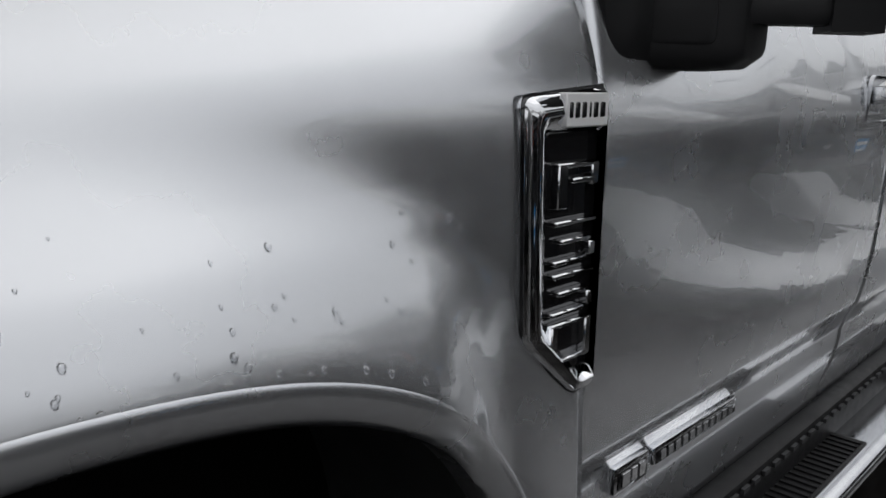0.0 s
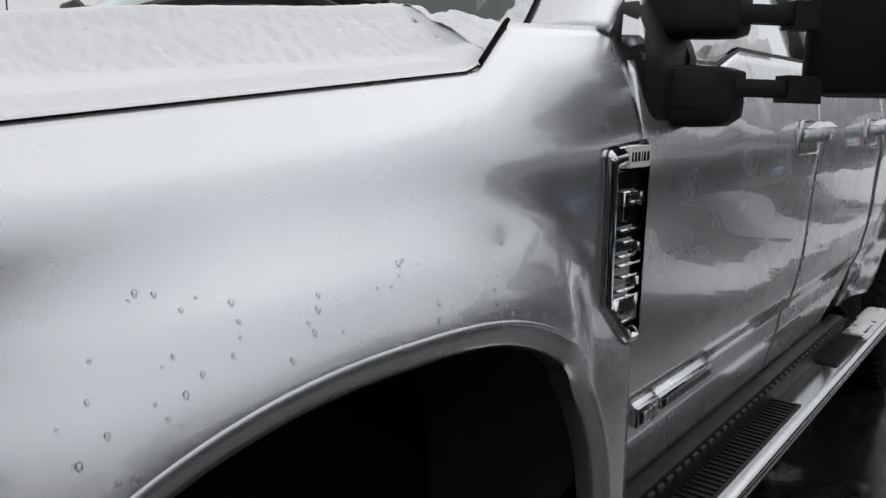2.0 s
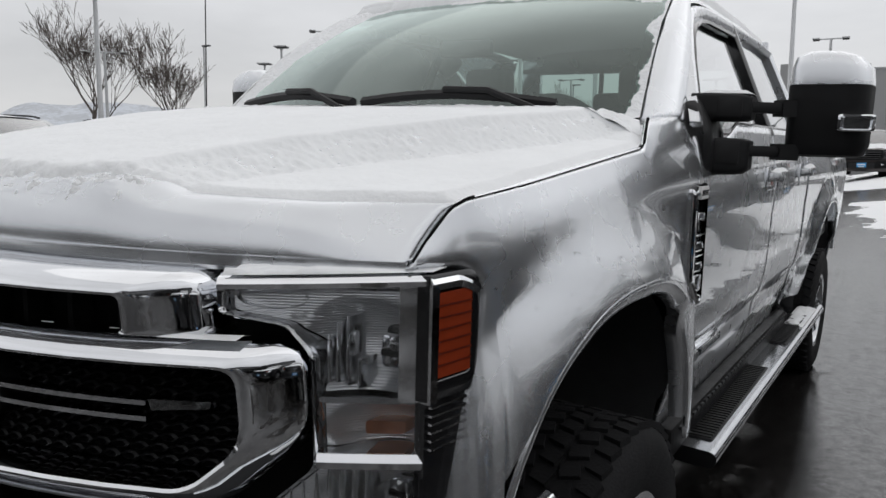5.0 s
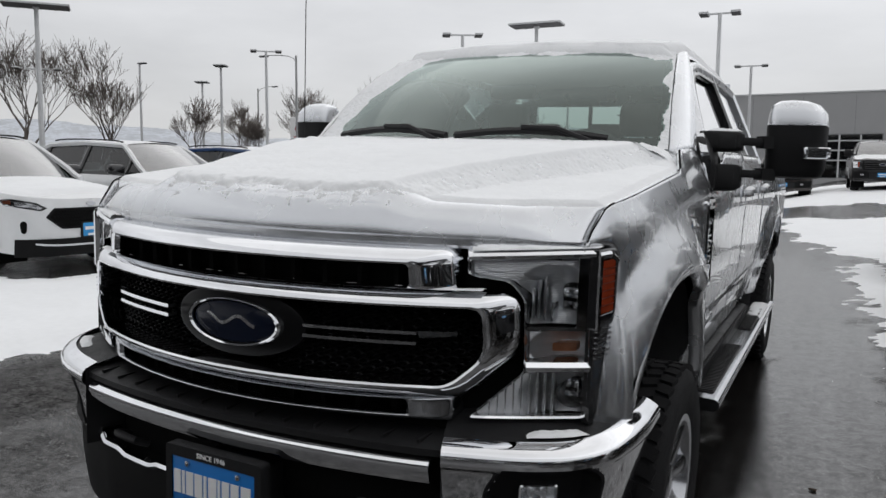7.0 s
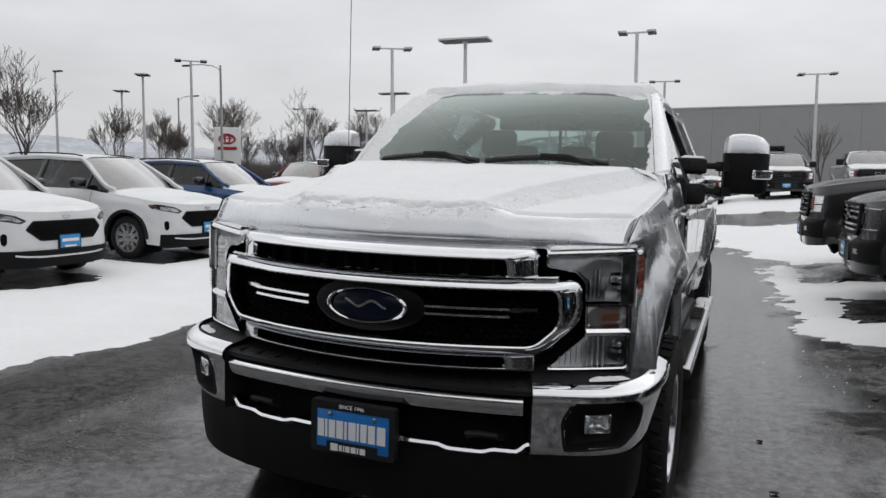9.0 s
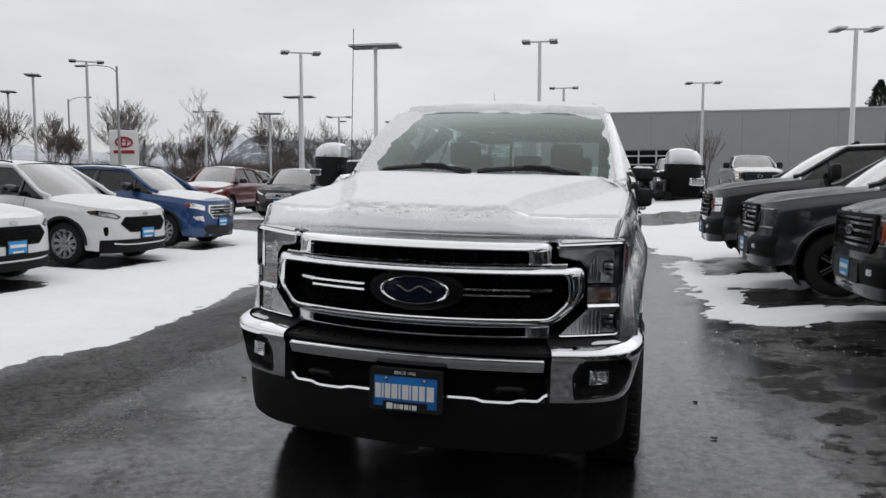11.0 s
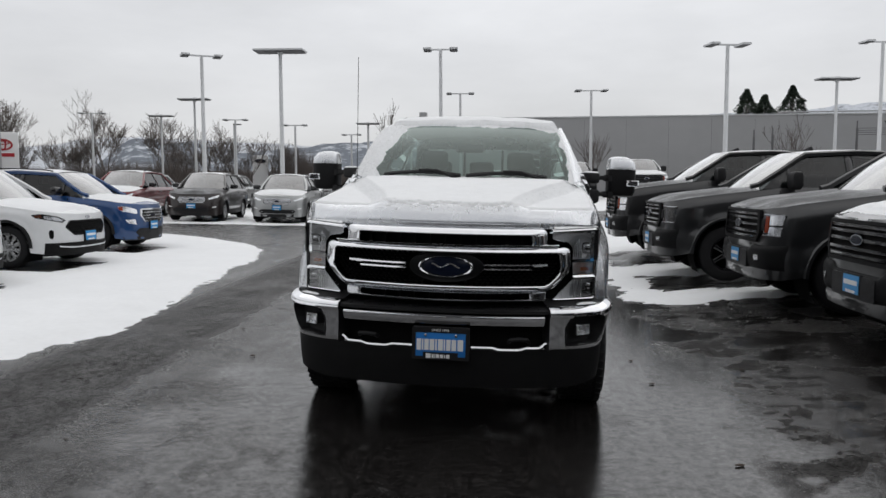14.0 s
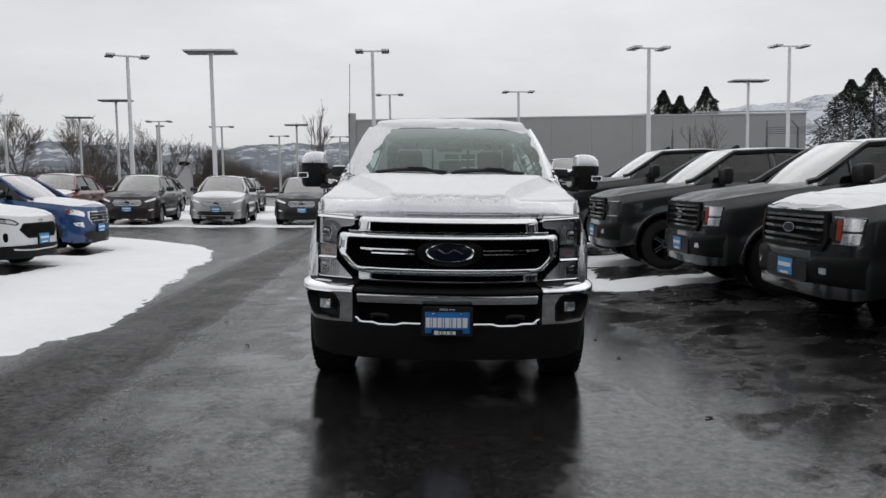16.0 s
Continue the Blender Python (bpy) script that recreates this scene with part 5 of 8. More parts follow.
for s in (1, -1):
    fl = (lambda b: b) if s > 0 else mirrored
    b = bmesh.new()
    lerpP = lambda t: [(lerp(a[0], c[0], t), lerp(a[1], c[1], t)) for a, c in zip(VO, VI)]
    loops(b, [vent_ring(VO, -0.01), vent_ring(VO, 0.004), vent_ring(lerpP(0.15), 0.010), vent_ring(lerpP(0.5), 0.012), vent_ring(lerpP(0.9), 0.004), vent_ring(VI, -0.002)])
    vent = part("fender_vent", fl(b), M_CHROME, truck, "chrome fender vent with raised lettering bars")
    b = bmesh.new()
    loops(b, [vent_ring(VO, 0.001), [p + Vector((0, (p.y - 1.70) * 0.05, (p.z - 1.22) * 0.02)) for p in vent_ring(VO, 0.001)]])
    part("vent_edge", fl(b), M_GLOSSBLACK, vent)
    b = bmesh.new()
    loops(b, [vent_ring(VI, -0.0015)], cap1=True)
    part("vent_panel", fl(b), M_GLOSSBLACK, vent)

    def mark(y0, y1, z0, z1, d=0.009, material=M_CHROME, base=-0.002, nm="vent_mark"):
        b = bmesh.new()
        x = vent_x((y0 + y1) / 2, (z0 + z1) / 2)
        box(b, x + base, x + d, y0, y1, z0, z1, 0.0015, 1)
        part(nm, fl(b), material, vent)
    mark(1.690, 1.774, 1.360, 1.398, 0.0135, M_WHITE, nm="vent_nameplate")
    for y, w in ((1.699, 0.007), (1.711, 0.009), (1.724, 0.009), (1.736, 0.004), (1.747, 0.009), (1.761, 0.010)):
        mark(y - w / 2, y + w / 2, 1.370, 1.388, 0.0148, M_GLOSSBLACK)
    # four angular blocks, one under another
    for k, z in enumerate((1.318, 1.252, 1.190, 1.130)):
        y0, y1, h = 1.688, 1.768, 0.050
        mark(y0, y1, z - 0.004, z + 0.002)
        if k == 0:
            mark(y0, y0 + 0.018, z - h, z)
            mark(y0 + 0.03, y1, z - 0.022, z - 0.016)
            mark(y1 - 0.014, y1, z - 0.026, z)
        elif k in (1, 2):
            mark(y0 + 0.012, y1 - 0.01, z - 0.026, z - 0.020)
            mark(y0, y1 - 0.016, z - h, z - h + 0.006)
            mark(y1 - 0.012, y1, z - h * 0.9, z - 0.028)
        else:
            mark(y0, y0 + 0.012, z - h, z)
            mark(y1 - 0.012, y1, z - h, z)
            mark(y0, y1 - 0.01, z - h, z - h + 0.006)
    # lower door badge: chrome-edged plain bars
    b = box(bmesh.new(), 0.938, 0.960, 2.082, 2.400, 0.785, 0.818, 0.003)
    db = part("door_badge", fl(b), M_CHROME, door_f[0 if s > 0 else 1], "chrome door badge with plain bars")
    part("door_badge_block", fl(box(bmesh.new(), 0.938, 0.960, 1.960, 2.064, 0.776, 0.824, 0.005)), M_CHROME, db)
    part("door_badge_face", fl(box(bmesh.new(), 0.950, 0.962, 1.968, 2.056, 0.784, 0.816, 0.002)), M_GLOSSBLACK, db)
    part("door_badge_face", fl(box(bmesh.new(), 0.950, 0.9615, 2.088, 2.394, 0.7865, 0.810, 0.001)), M_GLOSSBLACK, db)
    for i in range(11):
        y = 2.100 + i * 0.026
        part("badge_bar", fl(box(bmesh.new(), 0.956, 0.9635, y, y + 0.017, 0.790, 0.807)), M_DARKCHROME, db, smooth=False)
    for y0, y1 in ((1.976, 1.998), (2.004, 2.020), (2.028, 2.046)):
        part("badge_bar", fl(box(bmesh.new(), 0.956, 0.965, y0, y1, 0.789, 0.812)), M_CHROME, db, smooth=False)
    # handles
    for dr, y0 in ((door_f, 2.80), (door_r, 3.72)):
        d_ = dr[0 if s > 0 else 1]
        b = bmesh.new()
        q = lambda x, k: [Vector((x, y0 + 0.13 + a * k, 1.385 + c * k)) for a, c in fillet([(-0.125, -0.05), (0.10, -0.05), (0.12, 0.05), (-0.11, 0.05)], 0.02, 4, 3)]
        loops(b, [q(1.004, 1.0), q(1.012, 0.98), q(1.009, 0.9), q(0.985, 0.75), q(0.98, 0.2)], cap1=True)
        part("handle_cup", fl(b), M_DARKCHROME, d_)
        b = bmesh.new()
        sweep(b, [(1.012, y0 + 0.02, 1.392), (1.035, y0 + 0.05, 1.394), (1.046, y0 + 0.13, 1.395), (1.040, y0 + 0.22, 1.395), (1.014, y0 + 0.26, 1.393)], [(0.012, -0.018), (0.014, 0.0), (0.010, 0.018), (-0.008, 0.016), (-0.008, -0.016)])
        part("door_handle", fl(b), M_SILVER, d_)


# ---- running boards ----
for s in (1, -1):
    fl = (lambda b: b) if s > 0 else mirrored
    b = bmesh.new()
    prof = fillet([(0.88, 0.470), (1.065, 0.462), (1.085, 0.485), (1.080, 0.512), (1.06, 0.520), (0.89, 0.524)], 0.012, 3, 1)
    loops(b, [[Vector((p[0], y, p[1])) for p in prof] for y in (1.90, 1.92, 3.0, 4.0, 4.78, 4.80)], cap0=True, cap1=True)
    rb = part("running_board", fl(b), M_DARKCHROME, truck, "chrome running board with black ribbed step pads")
    for y0, y1 in ((2.0, 3.05), (3.55, 4.35)):
        pd = part("step_pad", fl(box(bmesh.new(), 0.915, 1.045, y0, y1, 0.516, 0.526, 0.004)), M_BLACK, rb)
        n = int((y1 - y0) / 0.028)
        for i in range(n):
            y = y0 + 0.014 + i * 0.028
            part("tread_rib", fl(box(bmesh.new(), 0.925, 1.038, y - 0.006, y + 0.006, 0.524, 0.531)), M_BLACK, pd, smooth=False)
            part("tread_tooth", fl(box(bmesh.new(), 0.898, 0.918, y - 0.008, y + 0.008, 0.520, 0.530)), M_BLACK, pd, smooth=False)
    for y in (2.1, 3.3, 4.5):
        part("board_bracket", fl(sweep(bmesh.new(), [(0.75, y, 0.62), (0.86, y, 0.52), (0.92, y, 0.48)], [(0.03, -0.01), (0.03, 0.01), (-0.03, 0.01), (-0.03, -0.01)], up=Vector((0.3, 0, 1)).normalized())), M_BLACK, rb)


# ---- wheels ----
def tyre_mesh(r, w, rim):
    b = bmesh.new()
    lathe(b, [(rim, -w * 0.46), (rim + 0.02, -w * 0.5), (r - 0.06, -w * 0.53), (r - 0.02, -w * 0.47), (r - 0.008, -w * 0.40), (r - 0.008, w * 0.40), (r - 0.02, w * 0.47), (r - 0.06, w * 0.53), (rim + 0.02, w * 0.5), (rim, w * 0.46)], (0, 0, 0), 48)
    return b


def tread_mesh(r, w, n=44):
    b = bmesh.new()
    for i in range(n):
        a = 2 * math.pi * i / n
        for k in (-2, -1, 0, 1, 2):
            a2 = a + (math.pi / n if k % 2 else 0)
            m = Matrix.Rotation(a2, 4, "X") @ Matrix.Translation((k * w * 0.19, 0, r - 0.006)) @ Matrix.Rotation(0.3 * (1 if k % 2 else -1), 4, "Z")
            bmesh.ops.create_cube(b, size=1, matrix=m @ Matrix.Diagonal((w * 0.155, 2 * math.pi * r / n * 0.66, 0.018, 1)))
    return b


def rim_mesh(rim, w, spokes):
    b = bmesh.new()
    lathe(b, [(rim + 0.004, w * 0.45), (rim + 0.012, w * 0.49), (rim - 0.012, w * 0.48), (rim - 0.03, w * 0.30), (rim - 0.04, -w * 0.4)], (0, 0, 0), 40)
    lathe(b, [(0.075, w * 0.2), (0.075, w * 0.36), (0.06, w * 0.40), (0.02, w * 0.41), (0.001, w * 0.41)], (0, 0, 0), 24)
    for i in range(spokes):
        a = 2 * math.pi * i / spokes
        m = Matrix.Rotation(a, 3, "X")
        rings = []
        for rr, ww, xx, th in ((0.05, 0.036, w * 0.34, 0.03), (rim * 0.55, 0.026, w * 0.38, 0.028), (rim - 0.012, 0.034, w * 0.42, 0.03)):
            rings.append([m @ Vector((xx + dx, dy, rr)) for dx, dy in ((0, -ww), (0.008, -ww * 0.6), (0.008, ww * 0.6), (0, ww), (-th, ww), (-th, -ww))])
        loops(b, rings, True, True)
    return b


def wheel(parent, x, y, r, w, rim, spokes, rim_mat=None, tread=True, z=None):
    s = 1 if x > 0 else -1
    m = Matrix.Translation((x, y, r if z is None else z)) @ (Matrix() if s > 0 else Matrix.Rotation(math.pi, 4, "Z"))
    wh = part("wheel", lathe(bmesh.new(), [(0.001, -w * 0.1), (rim - 0.03, -w * 0.1), (rim - 0.03, -w * 0.3)], (0, 0, 0), 24), M_VOID, parent)
    wh.matrix_parent_inverse = Matrix()
    wh.matrix_basis = m
    part("tyre", tyre_mesh(r, w, rim), M_RUBBER, wh)
    if tread:
        part("tread", tread_mesh(r, w), M_RUBBER, wh, smooth=False)
    part("rim", rim_mesh(rim, w, spokes), rim_mat or M_RIM, wh)
    return wh


for x, y in ((0.91, 1.13), (-0.91, 1.13), (0.87, 5.13), (-0.87, 5.13)):
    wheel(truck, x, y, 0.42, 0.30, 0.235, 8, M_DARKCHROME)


# ---- snow and wet on the truck ----
def clinging(name, label, fn, us, vs, depth, material=None):
    ob = tagged(snow_sheet(fn, us, vs, depth, name, material=material), label, "snow", kind="stuff")
    ob.matrix_world = TRUCK
    return ob


def hood_snow(u, v):
    p = hood_point(u, v)
    d = p.y - hood_front(p.x)
    ax = abs(p.x)
    nz = n3(p.x * 9, p.y * 9) + 0.6 * n3(p.x * 31, p.y * 31, 2) + 0.4 * n3(p.x * 80, p.y * 80, 4)
    thr = lerp(0.066 + 0.030 * nz, 0.080 + 0.002 * nz, smooth((ax - 0.43) / 0.05))
    t = 0.6 * (d - thr)
    t = min(t, 0.5 * (hood_edge(p.y) - ax - 0.010 - 0.004 * nz))
    xd = lerp(0.44, 0.84, smooth((p.y - 0.1) / 1.5))
    band = smooth((0.062 - abs(ax - xd)) / 0.03) * smooth((p.y - 0.16) / 0.15)
    t = min(t, 0.013 + 0.002 * nz)
    fine = n3(p.x * 75, p.y * 75, 8) + 0.8 * n3(p.x * 150, p.y * 150, 9)
    inner = smooth((ax - xd + 0.07) / 0.12)
    return t - band * (0.0115 - 0.0025 * inner + 0.0055 * fine + 0.001 * nz)


clinging("snow_layer", "even snow blanket on the truck bonnet, ragged towards the nose", hood_point, span(-1, 1, 361), [i / 250 for i in range(251)], hood_snow)


def nose_snow(u, v):
    p = hood_point(u, v)
    d, ax = p.y - hood_front(p.x), abs(p.x)
    nz = n3(p.x * 26, p.y * 60, 31) + 0.7 * n3(p.x * 70, p.y * 90, 12) + 0.4 * n3(p.x * 160, p.y * 160, 5)
    k = smooth((d - 0.012) / 0.05) * (1 - smooth((ax - 0.40) / 0.10)) * (1 - smooth((d - 0.10) / 0.02))
    return 0.005 * (nz + 0.75 * k - 0.80) * (1.0 if k > 0.05 else 0.0) - (0.0 if k > 0.05 else 0.01)


clinging("snow_layer", "crusts of thin snow on the bonnet nose", hood_point, span(-0.62, 0.62, 300), [0.0006 * i for i in range(150)], nose_snow, M_SNOWROUGH)
clinging("snow_layer", "lumpy snow along the foot of the windscreen", cowl_pt, span(-1.0, 1.0, 220), span(0, 1, 24),
         lambda u, v: min(0.010 + 0.016 * (n3(u * 14, v * 3) + 0.6 * n3(u * 40, v * 7, 2)) - 0.012 * (v > 0.55) * (0.2 < abs(u + 0.1) < 0.75) + 0.012 * smooth((abs(u) - 0.8) / 0.12), 0.35 * (1.0 - abs(u))), M_SNOWROUGH)


clinging("snow_layer", "snow lying over the joint behind the bonnet", lambda u, v: hood_point(u, 0.965).lerp(cowl_pt(u, 0.45), v), span(-0.985, 0.985, 200), span(0, 1, 14),
         lambda u, v: min(0.017 + 0.007 * n3(u * 16, v * 3, 14) + 0.004 * n3(u * 50, v * 8, 6), 0.4 * (0.985 - abs(u)), 0.15 * v + 0.002, 0.12 * (1 - v) + 0.003))


def screen_snow(u, v):
    nz = n3(u * 5, v * 6, 1) + 0.5 * n3(u * 17, v * 15, 3) + 0.35 * n3(u * 45, v * 40, 6)
    left = 0.10 + 0.17 * v + 0.10 * (1 - smooth(v / 0.18))
    k = max((-1 + left - u) * 1.3, (u - 0.985 + 0.03 * math.exp(-((v - 0.62) / 0.06) ** 2) + 0.03 * (1 - smooth(v / 0.25))) * 1.5, (v - 0.925 + 0.02 * math.cos(u * 7)) * 1.0, (0.02 - v) * 2)
    return min(0.018, 0.12 * (k + 0.045 * nz))


clinging("snow_layer", "snow clinging round the edge of the windscreen", wind_pt, span(-1, 1, 220), span(0, 1, 110), screen_snow, M_SNOWROUGH)
def roof_snow_pt(u, v):
    return wind_pt(u, 1 + v * 2.4) if v < 0 else Vector(roof_pt(u, v))


clinging("snow_layer", "snow on the truck roof with a curled front edge", roof_snow_pt, span(-1, 1, 160), [-0.03 + 0.003 * i for i in range(24)] + span(0.045, 1, 70),
         lambda u, v: min(0.032 + 0.008 * n3(u * 4, v * 5), 0.5 * (1.0 - abs(u)) - 0.012 + 0.01 * n3(u * 9, v * 20), 0.28 * math.sqrt(max(0.0, v + 0.022 + 0.012 * n3(u * 6, 0.5) + 0.006 * n3(u * 25, 0.5))) - 0.004))
for s in (1, -1):
    clinging("snow_layer", "thin snow on the headlamp brow", lambda x, v: (s * x, lerp(face(x) - 0.009, face(x) + 0.035, v), 1.2945 + 0.05 * (x - 0.655) + 0.003 * v), span(0.665, 0.945, 60), span(0, 1, 10),
             lambda x, v: min(0.011 + 0.006 * n3(x * 40, v * 3, s), 0.05 * (0.96 - x) + 0.002, 0.3 * v + 0.003))
    clinging("snow_layer", "snow on the mirror arm", lambda a, b: (s * lerp(0.955, 1.085, a), lerp(1.91, 1.985, b) + (lerp(0.955, 1.085, a) - 0.98) * 0.55, 1.680), span(0, 1, 30), span(0, 1, 14),
             lambda a, b: min(0.012 + 0.006 * n3(a * 8, b * 4, s), 0.08 * min(a, 1 - a) + 0.002, 0.06 * min(b, 1 - b) + 0.002))
    clinging("snow_layer", "snow lump at the foot of the door window", lambda a, b: (s * lerp(0.948, 0.972, b), lerp(2.20, 2.62, a), 1.568 + 0.03 * smooth(a * 3)), span(0, 1, 40), span(0, 1, 10),
             lambda a, b: min(0.034 + 0.018 * n3(a * 6, b * 2, s + 4), 0.5 * min(a, 1 - a), 0.12 * min(b, 1 - b) + 0.006), M_SNOWROUGH)
    for y0 in (2.80, 3.72):
        clinging("snow_layer", "snow dab on a door handle", lambda a, b: (s * lerp(1.020, 1.058, b), y0 + 0.03 + 0.21 * a, 1.413), span(0, 1, 24), span(0, 1, 8),
                 lambda a, b: min(0.016 + 0.01 * n3(a * 6, b, y0 + s), 0.1 * min(a, 1 - a), 0.05 * min(b, 1 - b) + 0.003))
    clinging("snow_layer", "snow on the bumper end", lambda a, b: (*bump_at(s * lerp(0.88, 1.08, a), -lerp(0.05, 0.09, b)), 0.834), span(0, 1, 30), span(0, 1, 8),
             lambda a, b: min(0.010 + 0.006 * n3(a * 7, b * 2, s), 0.06 * min(a, 1 - a), 0.05 * min(b, 1 - b) + 0.002))
    clinging("snow_layer", "snow on the outer end of the running board", lambda a, b: (s * lerp(0.95, 1.06, b), lerp(4.02, 4.62, a), 0.522), span(0, 1, 40), span(0, 1, 10),
             lambda a, b: min(0.012 + 0.014 * n3(a * 9, b * 3, s), 0.3 * min(a, 1 - a), 0.05 * min(b, 1 - b) + 0.002), M_SNOWROUGH)
clinging("snow_layer", "thin snow line along the chrome grille bar", lambda x, v: on_face(x, 1.1965, lerp(0.0, 0.034, v)), span(-0.70, 0.70, 200), span(0, 1, 6),
         lambda x, v: min(0.005 + 0.006 * n3(x * 25, v * 2, 7), 0.01 * v + 0.003, 0.01 * (1 - v) + 0.002))

# drops and crumbs of ice on the driver's fender
rnd_ = random.Random(11)
b = bmesh.new()
for i in range(150):
    a = rnd_.uniform(0.30, 0.86) * math.pi
    k = (abs(math.cos(a)) ** AN + abs(math.sin(a)) ** AN) ** (-1 / AN)
    o = 1.02 + 0.26 * rnd_.random() ** 1.8
    y, z = AY + AR * math.cos(a) * k * o, AZ + AH * math.sin(a) * k * o
    if 0.6 < y < 1.55 and z < 1.31:
        r = rnd_.uniform(0.0012, 0.0034)
        x = fender_x(y, z)
        loops(b, [[Vector((x + h * r, y + r * q * c, z + r * q * d * 1.2 - (0.5 * r if d < 0 else 0))) for c, d in ring2(1, 7)] for q, h in ((1.0, -0.1), (0.85, 0.45), (0.45, 0.8))], cap1=True)
ob = tagged(part("water_drops", b, M_LENS), "water drops on the silver fender", "water", kind="stuff")
ob.matrix_world = TRUCK
b = bmesh.new()
for i in range(60):
    a = rnd_.uniform(0.36, 0.62) * math.pi
    k = (abs(math.cos(a)) ** AN + abs(math.sin(a)) ** AN) ** (-1 / AN)
    y, z = AY + AR * math.cos(a) * k * 1.012, AZ + AH * math.sin(a) * k * 1.012
    r = rnd_.uniform(0.0008, 0.0024) * (1 + 0.6 * (0.52 < a / math.pi < 0.56))
    x = fender_x(y, z) + rnd_.uniform(-0.006, 0.004)
    loops(b, [[Vector((x + r * q * c, y + r * q * d * 1.5, z + h * r + 0.002)) for c, d in ring2(1, 6)] for q, h in ((1.0, -0.3), (0.9, 0.3), (0.4, 0.75))], cap1=True)
ob = tagged(part("ice_crumbs", b, M_LENS), "crumbs of ice on the wheel arch", "snow", kind="stuff")
ob.matrix_world = TRUCK

# snow along the passenger-side pillar
clinging("snow_layer", "snow packed on the windscreen pillar", lambda t, w: Vector((-1, 1, 1)) * wind_pt(1.0, t).lerp(pillar_edge(t), w * 0.8 - 0.02) + Vector((-0.018, -0.006, 0.014)) * math.sin(math.pi * max(0, w * 0.8)) ** 0.7 if w > 0.03 else Vector((-1, 1, 1)) * wind_pt(1.0, t), span(0.0, 0.95, 120), span(0, 1, 18),
         lambda t, w: min(0.010 + 0.008 * n3(t * 14, w * 3, 21) + 0.012 * (1 - t), 0.05 * (1 - w) + 0.010 * n3(t * 20, w * 4, 3)), M_SNOWROUGH)


# ---- the other vehicles of the lot ----
M_SATIN = mat("dark_satin_paint", (0.009, 0.0092, 0.0098), 0.58, spec=0.10, noise_amt=0.15, noise_scale=20, rough_var=0.08)
M_DUST = mat("dark_paint_under_thin_snow", (0.030, 0.031, 0.033), 0.5, spec=0.3, noise_amt=0.05, noise_scale=9)
_n, _l = M_DUST.node_tree.nodes, M_DUST.node_tree.links
_tc, _f, _g, _m, _x = _n.new("ShaderNodeTexCoord"), _n.new("ShaderNodeTexNoise"), _n.new("ShaderNodeTexNoise"), _n.new("ShaderNodeMath"), _n.new("ShaderNodeMix")
_f.inputs["Scale"].default_value, _f.inputs["Detail"].default_value, _f.inputs["Roughness"].default_value = 60.0, 6, 0.8
_g.inputs["Scale"].default_value, _g.inputs["Detail"].default_value = 1.8, 5
_r = _n.new("ShaderNodeMapRange")
_r.inputs["From Min"].default_value, _r.inputs["From Max"].default_value, _r.inputs["To Min"].default_value, _r.inputs["To Max"].default_value = 0.88, 1.28, 0.03, 0.55
_m.operation, _x.data_type = "ADD", "RGBA"
for _t in (_f, _g):
    _l.new(_tc.outputs["Object"], _t.inputs["Vector"])
_l.new(_f.outputs["Fac"], _m.inputs[0])
_l.new(_g.outputs["Fac"], _m.inputs[1])
_l.new(_m.outputs[0], _r.inputs["Value"])
_l.new(_r.outputs[0], _x.inputs["Factor"])
_x.inputs["A"].default_value, _x.inputs["B"].default_value = (0.016, 0.0165, 0.018, 1), (0.72, 0.74, 0.76, 1)
_l.new(_x.outputs["Result"], _n["Principled BSDF"].inputs["Base Color"])
M_CARWHITE = paint("white_car_paint", (0.72, 0.73, 0.74))
M_DIMAMBER = mat("unlit_amber_lens", (0.07, 0.018, 0.008), 0.2, coat=0.5, noise_amt=0.1)
M_CARBLUE = paint("blue_car_paint", (0.002, 0.046, 0.165), 0.35)
M_CARRED = paint("dark_red_car_paint", (0.15, 0.012, 0.018), 0.3)
M_CARBROWN = paint("dark_brown_car_paint", (0.022, 0.016, 0.015), 0.4)
M_CARSILVER = paint("light_silver_car_paint", (0.42, 0.43, 0.43), 0.7)
M_CARBLACK = paint("black_car_paint", (0.010, 0.010, 0.011), 0.2)
M_CARGREY = paint("dark_grey_car_paint", (0.014, 0.0145, 0.016), 0.2)
M_PLATE = mat("pale_blue_plate", (0.03, 0.28, 0.62), 0.4, noise_amt=0.1)

SUV = dict(W=0.94, L=4.60, D=0.62, n=2.7, yf=0.88, yr=3.60, r=0.355, rw=0.225, rim=0.225, ar=0.415, sill=0.30, nose=0.20, front=0.90, cowl=1.30, zc=1.05, belt=1.10,
           roof0=2.00, roof1=3.95, tail=4.50, zr=1.66, wr=0.60, bump=0.55, spokes=10, bed=False)
ECO = dict(SUV, W=0.885, L=4.10, yf=0.84, yr=3.36, roof0=1.75, roof1=3.60, tail=4.0, zr=1.64, front=0.96, cowl=1.10, zc=1.08, belt=1.12, D=0.52)
EDGE = dict(SUV, W=0.965, L=4.80, yf=0.97, yr=3.82, front=0.97, zc=1.12, belt=1.15, zr=1.76, roof0=2.1, roof1=4.1, tail=4.7, cowl=1.35)
PICK = dict(W=1.015, L=5.89, D=0.36, n=3.2, yf=0.95, yr=4.62, r=0.41, rw=0.275, rim=0.24, ar=0.50, sill=0.46, nose=0.33, front=1.15, cowl=1.34, zc=1.33, belt=1.37,
            roof0=2.02, roof1=3.70, tail=4.02, zr=1.93, wr=0.68, bump=0.60, spokes=6, bed=True)


TALL = dict(PICK, zr=1.97, zc=1.38, belt=1.41, front=1.20)


